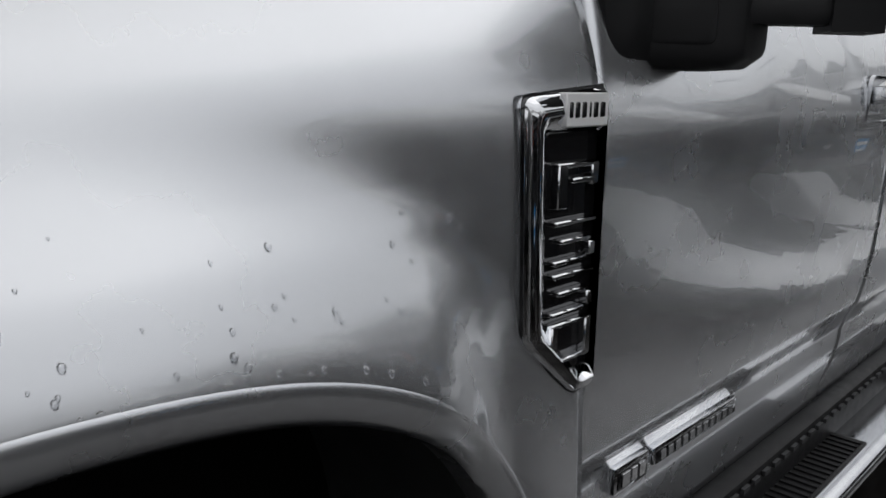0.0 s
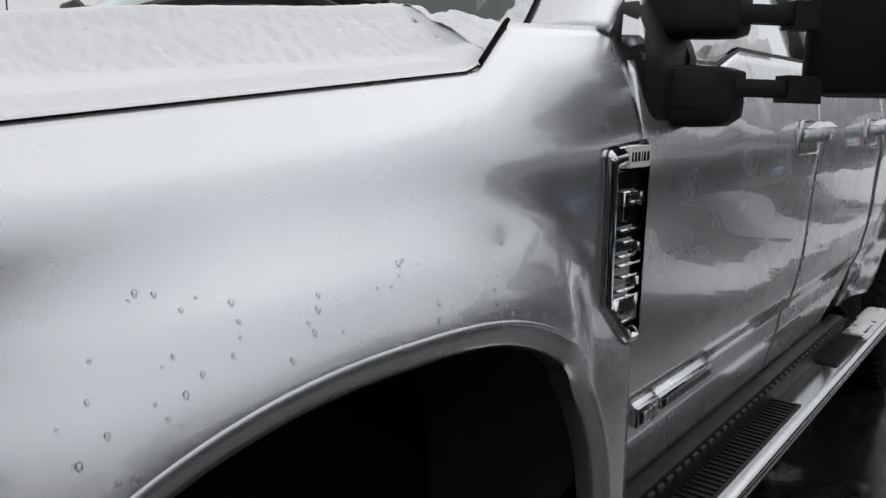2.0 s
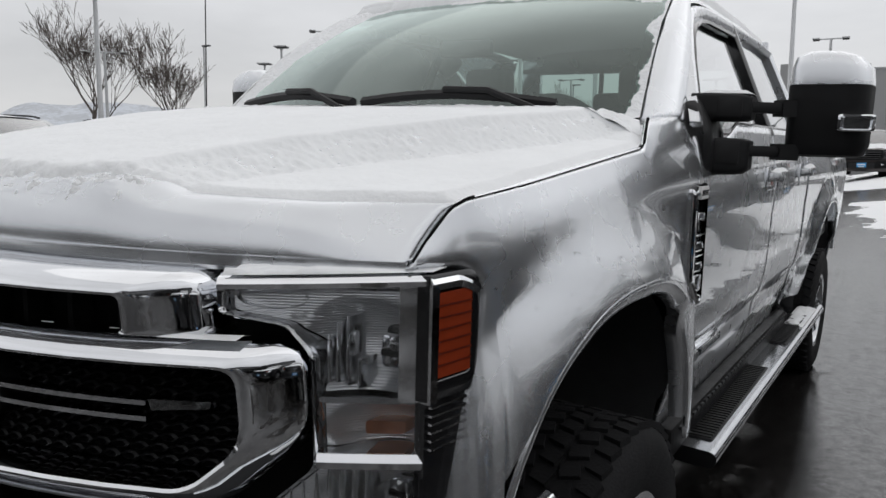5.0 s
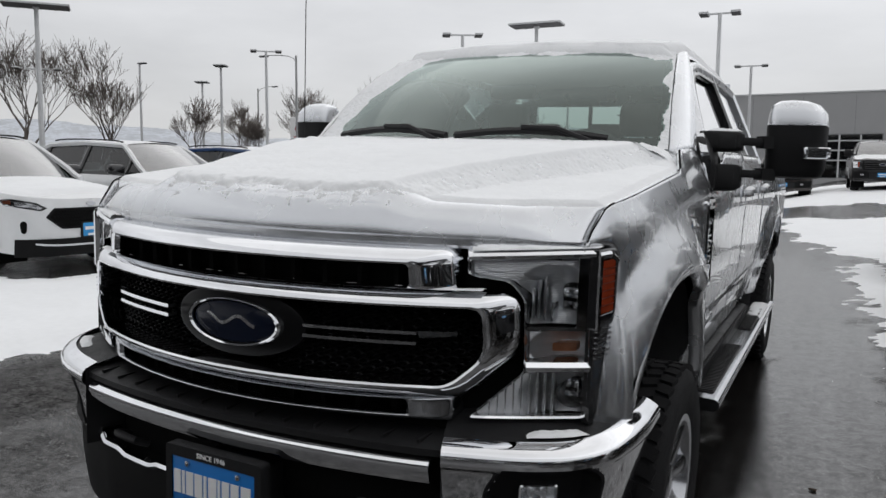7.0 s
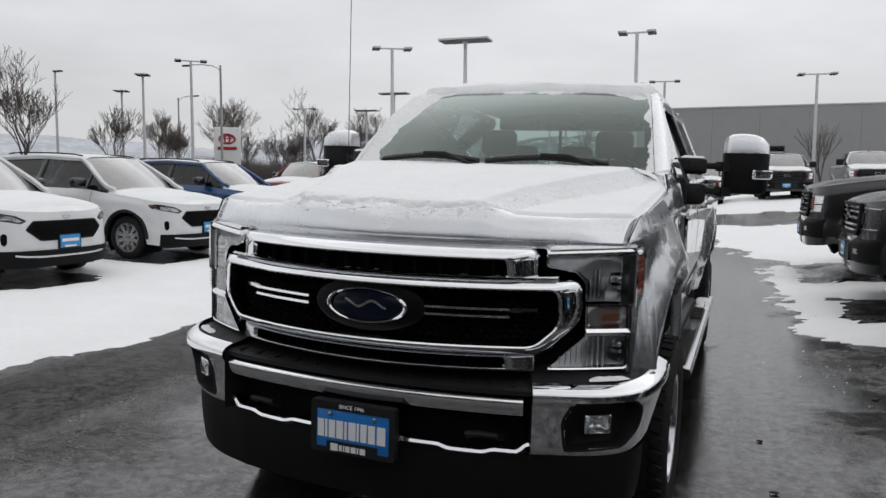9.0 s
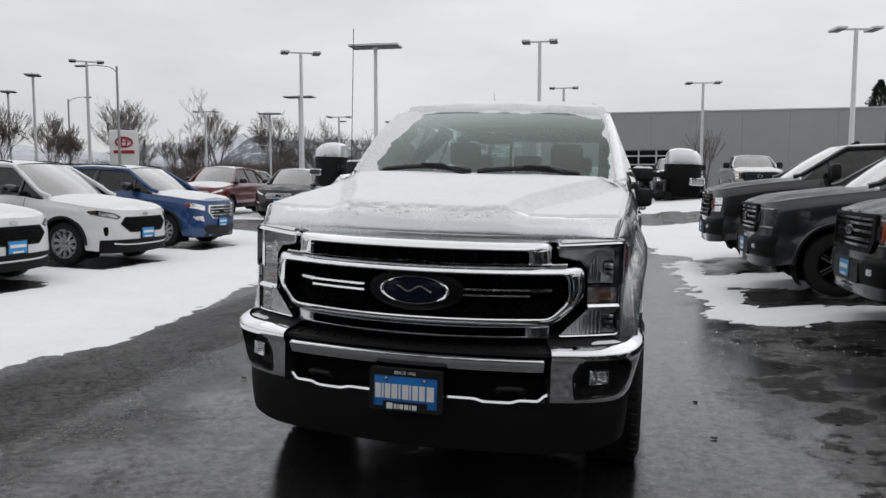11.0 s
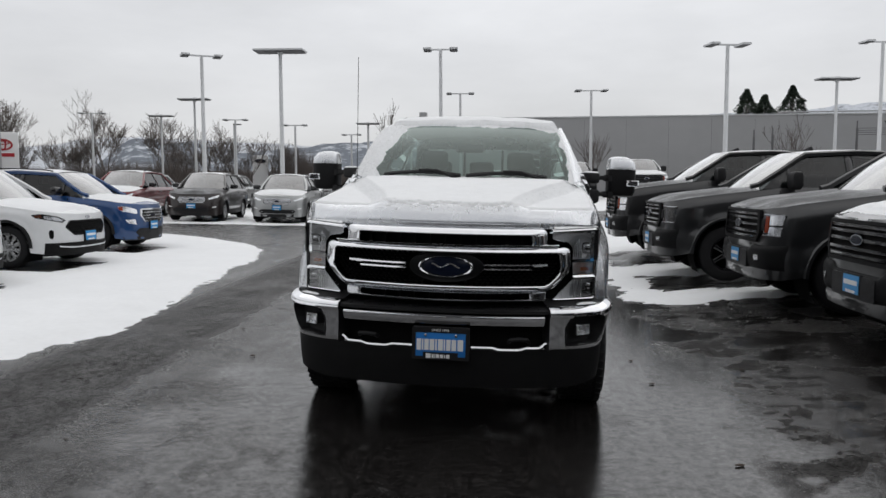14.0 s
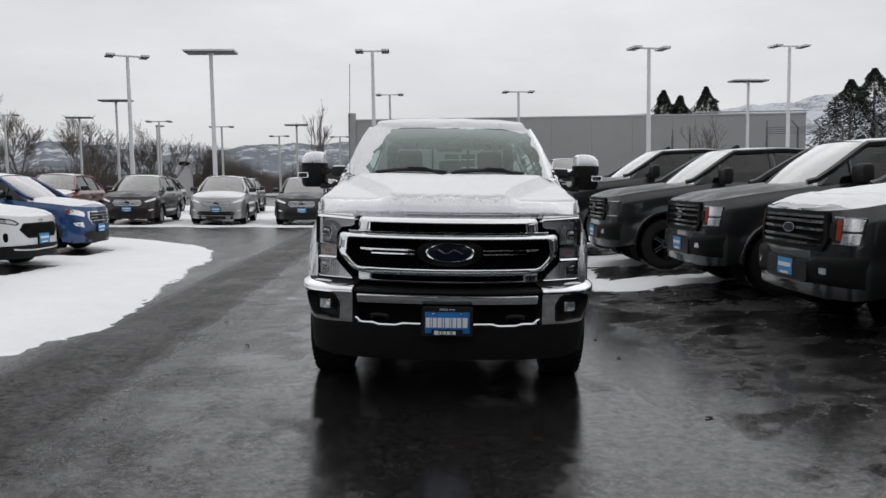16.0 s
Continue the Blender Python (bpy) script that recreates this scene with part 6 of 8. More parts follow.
def vehicle(spec, colour, label, m, lamp="slim", snow=0.02, rim_mat=None, lifted=0.0, cap=0.0, group=""):
    s = dict(spec)
    W, L, D, n = s["W"], s["L"], s["D"], s["n"]
    car = thing("pickup" if s["bed"] else "suv", label, "pickup" if s["bed"] else "car", m, group)

    def plan_y(x):
        return D * (1 - max(0.0, 1 - (min(abs(x), W) / W) ** n) ** (1 / n))

    def lean(z):
        return 0.16 * max(0.0, z - s["bump"]) ** 1.3 * (0.5 if s["bed"] else 1.2) + 0.10 * max(0.0, 0.42 - z)

    def front(x, z, d=0.0):
        return Vector((x, plan_y(x) + lean(z) - d, z))
    # half outline, nose to tail
    out = [(W * math.sin(a) ** (2 / n), D * (1 - math.cos(a) ** (2 / n))) for a in span(0.0, math.pi / 2 - 0.001, 20)]
    ys = sorted(set(span(D + 0.02, L - 0.35, 44)) | {s[k] + q * s["ar"] * math.cos(a) for k in ("yf", "yr") for q in (1, -1) for a in span(0.03, 0.6, 6)})
    ys = [y for y in ys if y > D + 0.01]
    out += [(W, y) for y in ys]
    out += [(W * math.cos(a) ** (2 / 4), L - 0.33 + 0.33 * math.sin(a) ** (2 / 4)) for a in span(0.05, math.pi / 2, 10)]

    def zbot(x, y):
        for k in ("yf", "yr"):
            q = (y - s[k]) / s["ar"]
            if abs(q) < 1 and x > W * 0.8:
                return max(s["sill"], s["r"] + s["ar"] * math.sqrt(1 - q * q))
        return lerp(s["nose"] + 0.04, s["sill"], smooth(y / 0.8))

    def ztop(y):
        if y < s["cowl"]:
            return lerp(s["front"], s["zc"], (min(1, max(0, y / s["cowl"]))) ** 0.75)
        return lerp(s["zc"], s["belt"], smooth((y - s["cowl"]) / 0.5))

    def skirt(i, v):
        x, y = out[int(round(i))]
        zb, zt = zbot(x, y), ztop(y)
        z = lerp(zb, zt, v)
        fr = 1 - smooth((y - D * 0.3) / (D * 0.9))
        tuck = 0.06 * smooth((z - zt + 0.16) / 0.16) ** 2 + 0.05 * smooth((0.55 - z) / 0.3) * (1 - fr) + 0.012 * math.exp(-((z - 0.62 * zt) / 0.06) ** 2)
        fl = 0.0
        for k in ("yf", "yr"):
            rr = math.hypot(y - s[k], z - s["r"])
            fl += 0.022 * (1 - smooth((rr - s["ar"]) / 0.14))
        xx = x * (1 - tuck / W) + (fl if x > W * 0.8 else 0)
        return (xx, y + lean(z) * fr - 0.0, z)
    idx = list(range(len(out)))
    vs = span(0, 1, 18)
    for q in (1, -1):
        b = surface(bmesh.new(), lambda i, v: (q * skirt(i, v)[0], *skirt(i, v)[1:]), idx, vs)
        part("body_side", b, colour, car)
    # bonnet and deck between the two top edges
    tops = [skirt(i, 1) for i in idx]
    hood_i = [i for i in idx if tops[i][1] <= s["cowl"] + 0.06 and tops[i][0] > 0.02 * W]

    def deck(i, t):
        x, y, z = tops[int(round(i))]
        return (x * t, y - 0.02 * (1 - abs(t)) * 0, z + (0.075 if not s["bed"] else 0.05) * (1 - t * t) * smooth(y / 0.35) + (0.02 * smooth((abs(t) - 0.35) / 0.2) * smooth((0.85 - abs(t)) / 0.2) if s["bed"] else 0))
    dusty = 0 < snow < 0.012
    part("bonnet", surface(bmesh.new(), deck, hood_i, span(-1, 1, 21)), M_DUST if dusty else colour, car)
    if snow >= 0.012:
        b = bmesh.new()
        surface(b, lambda i, t: Vector(deck(i, t)) + Vector((0, 0, snow * smooth((1 - abs(t)) / 0.12) * smooth((tops[int(round(i))][1] - 0.12) / 0.2) * (0.9 + 0.5 * n3(i * 0.6, t * 3, L)) - 0.004)), hood_i, span(-1, 1, 33))
        part("snow_cover", b, M_SNOW, car, "thin snow on the bonnet")
    # cabin
    yt = s["tail"]
    bx = W - 0.075
    base = lambda y: (bx if y > s["cowl"] + 0.25 else lerp(bx - 0.06, bx, (y - s["cowl"]) / 0.25))

    def screen(u, v):
        x = u * lerp(bx - 0.07, s["wr"], v)
        return Vector((x, lerp(s["cowl"] - 0.10 + 0.20 * u * u, s["roof0"] + 0.06 * u * u, v), lerp(s["zc"] + 0.04 - 0.03 * u * u, s["zr"] - 0.035 - 0.03 * u * u, v) + 0.03 * math.sin(math.pi * v)))
    part("windscreen", surface(bmesh.new(), screen, span(-1, 1, 13), span(0, 1, 8)), M_FROST, car)
    if snow > 0.02 and s["bed"]:
        b = surface(bmesh.new(), lambda u, v: screen(u, v) + Vector((0, -0.008, 0.008)), span(-0.97, 0.97, 41), span(0.0, 0.35, 14), keep=lambda a, c, d, e_: n3(a * 5, c * 9, L * 3 + W) - c * 2.2 > -0.25)
        part("screen_snow", b, M_SNOW, car)

    def roof(u, v):
        y = lerp(s["roof0"] + 0.06 * u * u, s["roof1"], v)
        x = u * s["wr"]
        return (x, y, s["zr"] - 0.05 * abs(u) ** 2.6 - 0.035 * (1 - smooth(v / 0.25)) - 0.05 * smooth((v - 0.55) / 0.45))
    part("roof", surface(bmesh.new(), roof, span(-1, 1, 15), span(0, 1, 10)), colour, car)
    if snow > 0:
        b = surface(bmesh.new(), lambda u, v: Vector(roof(u, v)) + Vector((0, 0, -0.004 + min(0.022, 0.005 + snow) * smooth((1 - abs(u)) / 0.1) * (1 + 0.4 * n3(u * 3, v * 3, L)))), span(-1, 1, 21), span(0.01, 1, 14))
        part("snow_cover", b, M_SNOW, car, "thin snow on the roof")
    zedge = s["zr"] - 0.055

    def flank_pt(q, y, t):
        """t from belt to roof edge at station y."""
        top = table(y, [(s["cowl"], s["zc"] + 0.05), (s["roof0"] + 0.05, zedge - 0.03), (lerp(s["roof0"], s["roof1"], 0.5), zedge), (s["roof1"], zedge - 0.05), (yt, s["belt"] + 0.06)])
        z = lerp(ztop(y) - 0.01, top, t)
        k = (z - s["belt"]) / max(0.01, zedge - s["belt"])
        return Vector((q * lerp(base(y), s["wr"], max(0, min(1, k))), y, z))
    y_a, y_d = s["cowl"] + 0.05, yt - 0.05
    ymid = lerp(s["cowl"], yt, 0.50)
    for q in (1, -1):
        part("side_glass", surface(bmesh.new(), lambda y, t: flank_pt(q, y, t), span(y_a, y_d, 24), span(0, 1, 6)), M_PICKGLASS, car)
        line = [flank_pt(q, y, 1.0) + Vector((q * 0.008, 0, 0.0)) for y in span(y_a - 0.12, y_d, 24)]
        b = bmesh.new()
        sweep(b, line, [(0.03, -0.03), (0.035, 0.02), (0.0, 0.04), (-0.04, 0.02), (-0.03, -0.03)])
        part("roof_pillar", b, colour, car)
        for ym, w, mt in ((ymid, 0.05, M_GLOSSBLACK), (lerp(ymid, yt, 0.62), 0.05 if not s["bed"] else 0.10, M_GLOSSBLACK if not s["bed"] else colour), (y_a + 0.42, 0.018, M_GLOSSBLACK)):
            b = bmesh.new()
            surface(b, lambda y, t: flank_pt(q, y, t) + Vector((q * 0.01, 0, 0)), span(ym - w, ym + w, 3), span(0, 1, 5))
            thick(part("door_pillar", b, mt, car), 0.02, 0)
        # mirror
        b = bmesh.new()
        c = Vector((q * (W + 0.10), s["cowl"] + 0.48, s["belt"] + 0.10))
        sz = (0.13, 0.07, 0.085) if not s["bed"] else (0.13, 0.08, 0.13)
        loops(b, [[c + Vector((q * sz[0] * xx, sz[1] * math.copysign(abs(a) ** 0.55, a) * k, sz[2] * math.copysign(abs(d_) ** 0.55, d_) * k)) for a, d_ in ring2(1, 16)] for xx, k in ((-1.0, 0.7), (-0.9, 0.9), (-0.5, 1.0), (0.6, 1.0), (0.9, 0.88), (1.0, 0.6))], True, True)
        part("door_mirror", b, M_BLACK if s["bed"] else M_GLOSSBLACK, car)
        # belt trim, door gaps, handles
        for yy in (s["cowl"] + 0.32, ymid + 0.03, lerp(ymid, yt, 0.62) + 0.08):
            b = surface(bmesh.new(), lambda i, v: (q * (W * (1 - 0.0) + 0.002 - (0.06 * smooth((v - ztop(yy) + 0.16) / 0.16) ** 2) - 0.05 * smooth((0.55 - v) / 0.3) - 0.012 * math.exp(-((v - 0.62 * ztop(yy)) / 0.06) ** 2)), i, v), [yy - 0.005, yy + 0.005], span(s["sill"] + 0.12, ztop(yy) - 0.01, 14))
            part("door_gap", b, M_VOID, car)
        for yy in (ymid - 0.22, lerp(ymid, yt, 0.62) - 0.10):
            part("door_handle", sweep(bmesh.new(), [(q * (W - 0.02), yy, s["belt"] - 0.14), (q * (W + 0.02), yy + 0.04, s["belt"] - 0.14), (q * (W + 0.02), yy + 0.16, s["belt"] - 0.14), (q * (W - 0.02), yy + 0.20, s["belt"] - 0.14)], [(0.008, -0.014), (0.008, 0.014), (-0.008, 0.014), (-0.008, -0.014)]), M_DARKCHROME if not s["bed"] else M_BLACK, car)
        # wheels, dark wells, arch trim
        for yw in (s["yf"], s["yr"]):
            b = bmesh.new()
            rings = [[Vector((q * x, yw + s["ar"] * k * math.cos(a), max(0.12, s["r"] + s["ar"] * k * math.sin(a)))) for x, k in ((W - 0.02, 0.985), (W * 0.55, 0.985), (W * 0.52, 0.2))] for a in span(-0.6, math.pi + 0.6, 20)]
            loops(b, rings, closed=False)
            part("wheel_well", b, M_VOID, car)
            wheel(car, q * (W - s["rw"] / 2 - 0.02), yw, s["r"], s["rw"], s["rim"], s["spokes"], rim_mat or M_RIM, tread=False)
            b = bmesh.new()
            rings = [[Vector((q * (W + h), yw + (s["ar"] + o) * math.cos(a), s["r"] + (s["ar"] + o) * math.sin(a))) for o, h in ((0.05, 0.008), (0.03, 0.026), (-0.005, 0.024), (-0.012, -0.03))] for a in span(0.0, math.pi, 24)]
            loops(b, rings, closed=False)
            part("arch_trim", b, M_BLACK if not s["bed"] else colour, car)
        if not s["bed"]:
            part("sill_cladding", box(bmesh.new(), q * (W - 0.10), q * (W - 0.012), s["yf"] + s["ar"], s["yr"] - s["ar"], s["sill"] - 0.04, s["sill"] + 0.14, 0.02), M_BLACK, car)
    # rear window and closing panels
    part("rear_screen", surface(bmesh.new(), lambda u, v: (u * lerp(bx - 0.03, s["wr"], v), lerp(yt, s["roof1"] + 0.02, v), lerp(s["belt"], zedge - 0.02, v)), span(-1, 1, 7), span(0, 1, 4)), M_CARGLASS, car)
    if s["bed"]:
        part("bed_floor", surface(bmesh.new(), lambda u, v: (u * (W - 0.08), v, s["belt"] - 0.06), span(-1, 1, 5), span(yt - 0.02, L - 0.06, 6)), M_BLACK, car)
        part("shark_fin", loops(bmesh.new(), [[Vector((a * 0.03 * k, s["roof0"] + 0.35 + d_ * 0.09 * k + h * 0.7, s["zr"] - 0.01 + h)) for a, d_ in ring2(1, 10)] for k, h in ((1, 0), (0.8, 0.03), (0.4, 0.06), (0.15, 0.075))], cap1=True), M_BLACK, car)
    else:
        part("tail_deck", surface(bmesh.new(), lambda u, v: (u * (W - 0.08), v, s["belt"] - 0.01), span(-1, 1, 5), span(yt - 0.15, L - 0.02, 4)), colour, car)
        for q in (1, -1):
            part("roof_rail", sweep(bmesh.new(), [(q * (s["wr"] - 0.02), lerp(s["roof0"] + 0.15, s["roof1"] - 0.1, t), s["zr"] - 0.02 + 0.035 * math.sin(math.pi * t) ** 0.4) for t in span(0, 1, 12)], ring2(0.014, 6)), M_BLACK, car)
    part("underbody", box(bmesh.new(), -W * 0.62, W * 0.62, 0.30, L - 0.15, 0.24 if not s["bed"] else 0.40, 0.72), M_VOID, car, smooth=False)
    part("cabin_floor", box(bmesh.new(), -W * 0.86, W * 0.86, s["cowl"] + 0.1, yt - 0.1, 0.72, 0.90 if not s["bed"] else 1.0), M_VOID, car, smooth=False)
    for x in (-0.37, 0.37):
        yy = lerp(s["cowl"], yt, 0.36)
        st = part("seat", box(bmesh.new(), x - 0.23, x + 0.23, yy, yy + 0.16, s["zc"] - 0.35, s["zc"] + 0.24, 0.06), M_SEAT, car)
        part("headrest", box(bmesh.new(), x - 0.12, x + 0.12, yy + 0.06, yy + 0.15, s["zc"] + 0.26, s["zc"] + 0.42, 0.035), M_SEAT, st)

    # ---- front dressing ----
    def slab_on(name, pts, d0, d1, material, r=0.02, parent=car, mm=6):
        b = bmesh.new()
        q = fillet(pts, r, 3, mm)
        c = Vector((sum(p[0] for p in q) / len(q), sum(p[1] for p in q) / len(q)))
        mid = [[front(lerp(p[0], c[0], k), lerp(p[1], c[1], k), d1) for p in q] for k in (0.0, 0.35, 0.7, 0.95)]
        loops(b, [[front(p[0], p[1], d0) for p in q]] + mid, cap1=True)
        return part(name, b, material, parent)

    def ringlet(name, po, pi, d, material, r=0.02, parent=car):
        b = bmesh.new()
        o, i = fillet(po, r, 3, 6), fillet(pi, r, 3, 6)
        loops(b, [[front(p[0], p[1], -0.02) for p in o], [front(p[0], p[1], d) for p in o], [front(p[0], p[1], d) for p in i], [front(p[0], p[1], -0.02) for p in i]])
        return part(name, b, material, parent)

    def pair(name, pts, d0, d1, material, r=0.015, parent=None):
        for q in (1, -1):
            slab_on(name, [(q * x, z) for x, z in (pts if q > 0 else pts[::-1])], d0, d1, material, r, parent or car)
    sq = lambda x0, x1, z0, z1: [(x0, z0), (x1, z0), (x1, z1), (x0, z1)]
    if lamp == "slim":
        g = slab_on("grille", [(-0.40, 0.56), (0.40, 0.56), (0.56, 0.69), (0.47, 0.79), (-0.47, 0.79), (-0.56, 0.69)], -0.03, 0.006, M_VOID)
        ringlet("grille_rim", [(-0.41, 0.55), (0.41, 0.55), (0.58, 0.69), (0.48, 0.80), (-0.48, 0.80), (-0.58, 0.69)], [(-0.39, 0.57), (0.39, 0.57), (0.545, 0.69), (0.46, 0.78), (-0.46, 0.78), (-0.545, 0.69)], 0.012, M_DARKGLOSS, parent=g)
        b = bmesh.new()
        for rr in range(6):
            for c in range(-14, 15):
                x, z = c * 0.036 + (rr % 2) * 0.018, 0.585 + rr * 0.036
                if abs(x) < 0.42 + (z - 0.56) * 0.5 - max(0, z - 0.7) * 1.4:
                    loops(b, [[front(x + 0.014 * math.cos(a) * k, z + 0.012 * math.sin(a) * k, d_) for a in span(0, 5.24, 6)] for k, d_ in ((1, 0.006), (0.7, 0.014))], cap1=True)
        tagged(part("grille_mesh", b, M_DARKGLOSS, g), kind="stuff")
        pair("headlamp", [(0.55, 0.80), (0.62, 0.765), (0.90, 0.825), (0.915, 0.895), (0.86, 0.91), (0.66, 0.865)], -0.03, 0.005, M_GLOSSBLACK)
        pair("lamp_inner", [(0.60, 0.80), (0.64, 0.785), (0.84, 0.825), (0.84, 0.885), (0.68, 0.85)], -0.02, 0.009, M_DARKCHROME)
        pair("lamp_amber", [(0.862, 0.845), (0.905, 0.85), (0.908, 0.885), (0.862, 0.893)], -0.02, 0.008, M_DIMAMBER, 0.005)
        pair("side_intake", [(0.765, 0.53), (0.785, 0.495), (0.808, 0.515), (0.812, 0.62), (0.79, 0.655), (0.760, 0.635)], -0.03, 0.004, M_VOID)
        part("lower_cladding", surface(bmesh.new(), lambda x, z: front(x, z, 0.012), span(-0.86, 0.86, 50), span(0.22, 0.435, 8)), M_DAM, car)
        part("lower_lip", surface(bmesh.new(), lambda x, z: front(x, z + 0.03 * (x / 0.7) ** 4, 0.020), span(-0.70, 0.70, 40), span(0.338, 0.362, 4)), M_DARKCHROME, car)
        slab_on("emblem", [(0.07 * math.cos(a), 0.845 + 0.028 * math.sin(a)) for a in span(0, 5.7, 10)], 0, 0.012, M_DARKCHROME, 0.01)
    elif lamp == "eco":
        g = slab_on("grille", [(-0.34, 0.62), (0.34, 0.62), (0.44, 0.74), (0.40, 0.86), (-0.40, 0.86), (-0.44, 0.74)], -0.03, 0.006, M_GLOSSBLACK)
        ringlet("grille_rim", [(-0.36, 0.60), (0.36, 0.60), (0.47, 0.74), (0.43, 0.88), (-0.43, 0.88), (-0.47, 0.74)], [(-0.33, 0.63), (0.33, 0.63), (0.43, 0.74), (0.39, 0.855), (-0.39, 0.855), (-0.43, 0.74)], 0.02, M_CHROME, parent=g)
        for z in (0.68, 0.74, 0.80):
            slab_on("grille_bar", sq(-0.40, 0.40, z - 0.008, z + 0.008), 0, 0.018, M_CHROME, 0.004, g)
        slab_on("emblem", [(0.085 * math.cos(a), 0.745 + 0.035 * math.sin(a)) for a in span(0, 5.7, 10)], 0, 0.026, M_OVAL, 0.01, g)
        pair("headlamp", [(0.52, 0.80), (0.56, 0.77), (0.82, 0.83), (0.84, 0.92), (0.80, 0.935), (0.54, 0.87)], -0.03, 0.005, M_REFLECTOR)
        pair("lamp_amber", [(0.80, 0.84), (0.84, 0.85), (0.842, 0.92), (0.80, 0.925)], -0.02, 0.009, M_AMBER, 0.008)
        pair("fog_lamp", [(0.58, 0.55), (0.74, 0.58), (0.78, 0.66), (0.60, 0.66)], -0.03, 0.006, M_REFLECTOR)
        slab_on("lower_intake", [(-0.50, 0.30), (0.50, 0.30), (0.60, 0.40), (0.50, 0.47), (-0.50, 0.47), (-0.60, 0.40)], -0.03, 0.006, M_BLACK)
        slab_on("valance", [(-0.78, 0.22), (0.78, 0.22), (0.82, 0.30), (-0.82, 0.30)], -0.05, 0.006, M_BLACK)
    elif lamp == "edge":
        g = slab_on("grille", [(-0.40, 0.66), (0.40, 0.66), (0.50, 0.76), (0.44, 0.88), (-0.44, 0.88), (-0.50, 0.76)], -0.03, 0.006, M_GLOSSBLACK)
        for z, w in ((0.69, 0.42), (0.735, 0.46), (0.78, 0.48), (0.825, 0.46), (0.865, 0.44)):
            slab_on("grille_bar", sq(-w, w, z - 0.009, z + 0.009), 0, 0.016, M_CHROME, 0.004, g)
        slab_on("emblem", [(0.09 * math.cos(a), 0.79 + 0.038 * math.sin(a)) for a in span(0, 5.7, 10)], 0, 0.028, M_OVAL, 0.01, g)
        pair("headlamp", [(0.56, 0.83), (0.60, 0.79), (0.86, 0.87), (0.90, 0.94), (0.86, 0.95)], -0.03, 0.005, M_REFLECTOR)
        pair("fog_lamp", [(0.70, 0.50), (0.82, 0.52), (0.84, 0.57), (0.70, 0.545)], -0.03, 0.007, M_WHITE)
        slab_on("lower_intake", [(-0.55, 0.36), (0.55, 0.36), (0.66, 0.43), (0.55, 0.50), (-0.55, 0.50), (-0.66, 0.43)], -0.03, 0.006, M_BLACK)
        slab_on("valance", [(-0.84, 0.22), (0.84, 0.22), (0.88, 0.34), (-0.88, 0.34)], -0.05, 0.006, M_BLACK)
    else:
        g = slab_on("grille", [(-0.60, 0.80), (0.60, 0.80), (0.66, 0.90), (0.63, 1.14), (-0.63, 1.14), (-0.66, 0.90)], -0.03, 0.004, M_VOID, 0.03)
        gm = {"pick": M_SATIN, "greypick": M_SATIN, "smokepick": M_SATIN, "chromepick": M_DARKCHROME}[lamp]
        ringlet("grille_rim", [(-0.62, 0.785), (0.62, 0.785), (0.69, 0.90), (0.655, 1.155), (-0.655, 1.155), (-0.69, 0.90)], [(-0.58, 0.82), (0.58, 0.82), (0.635, 0.90), (0.61, 1.125), (-0.61, 1.125), (-0.635, 0.90)], 0.03, gm, parent=g)
        for z in (0.845, 0.905, 0.985, 1.055, 1.105):
            slab_on("grille_bar", sq(-0.61, 0.61, z - 0.014, z + 0.014), 0, 0.026, gm if lamp == "chromepick" else M_GLOSSBLACK, 0.008, g)
        slab_on("emblem", [(0.12 * math.cos(a), 0.985 + 0.05 * math.sin(a)) for a in span(0, 5.7, 12)], 0, 0.036, M_DARKCHROME, 0.01, g)
        slab_on("emblem_disc", [(0.10 * math.cos(a), 0.985 + 0.04 * math.sin(a)) for a in span(0, 5.7, 12)], 0, 0.040, M_OVAL, 0.01, g)
        smoked = lamp == "smokepick"
        pair("headlamp", [(0.655, 0.86), (0.975, 0.86), (0.988, 1.10), (0.66, 1.135)], -0.04, 0.004, M_GLOSSBLACK)
        clear = M_GLOSSBLACK if smoked else M_REFLECTOR
        pair("lamp_chamber", [(0.830, 0.985), (0.972, 0.985), (0.978, 1.090), (0.830, 1.105)], -0.02, 0.009, clear, 0.012)
        pair("lamp_chamber", [(0.815, 0.872), (0.965, 0.872), (0.970, 0.965), (0.830, 0.965)], -0.02, 0.009, clear, 0.012)
        pair("lamp_frame", [(0.735, 1.098), (0.975, 1.090), (0.975, 1.104), (0.735, 1.114)], -0.02, 0.014, M_DARKCHROME, 0.003)
        pair("lamp_frame", [(0.735, 0.866), (0.965, 0.864), (0.965, 0.876), (0.735, 0.878)], -0.02, 0.014, M_DARKCHROME, 0.003)
        pair("lamp_projector", [(0.685, 0.92), (0.745, 0.92), (0.745, 1.05), (0.685, 1.05)], -0.02, 0.012, M_BLACK, 0.012)
        if not smoked:
            pair("lamp_amber", [(0.765, 0.90), (0.815, 0.90), (0.822, 1.08), (0.765, 1.085)], -0.02, 0.012, M_AMBER, 0.008)
        def bump_face(x, t):
            hi = lerp(0.72, 0.775, smooth((abs(x) - 0.42) / 0.10))
            z = lerp(0.455, hi, t)
            return front(x, z, 0.065 * (1 - (2 * t - 1) ** 6) - 0.02 * (1 - t) ** 2 - 0.03)
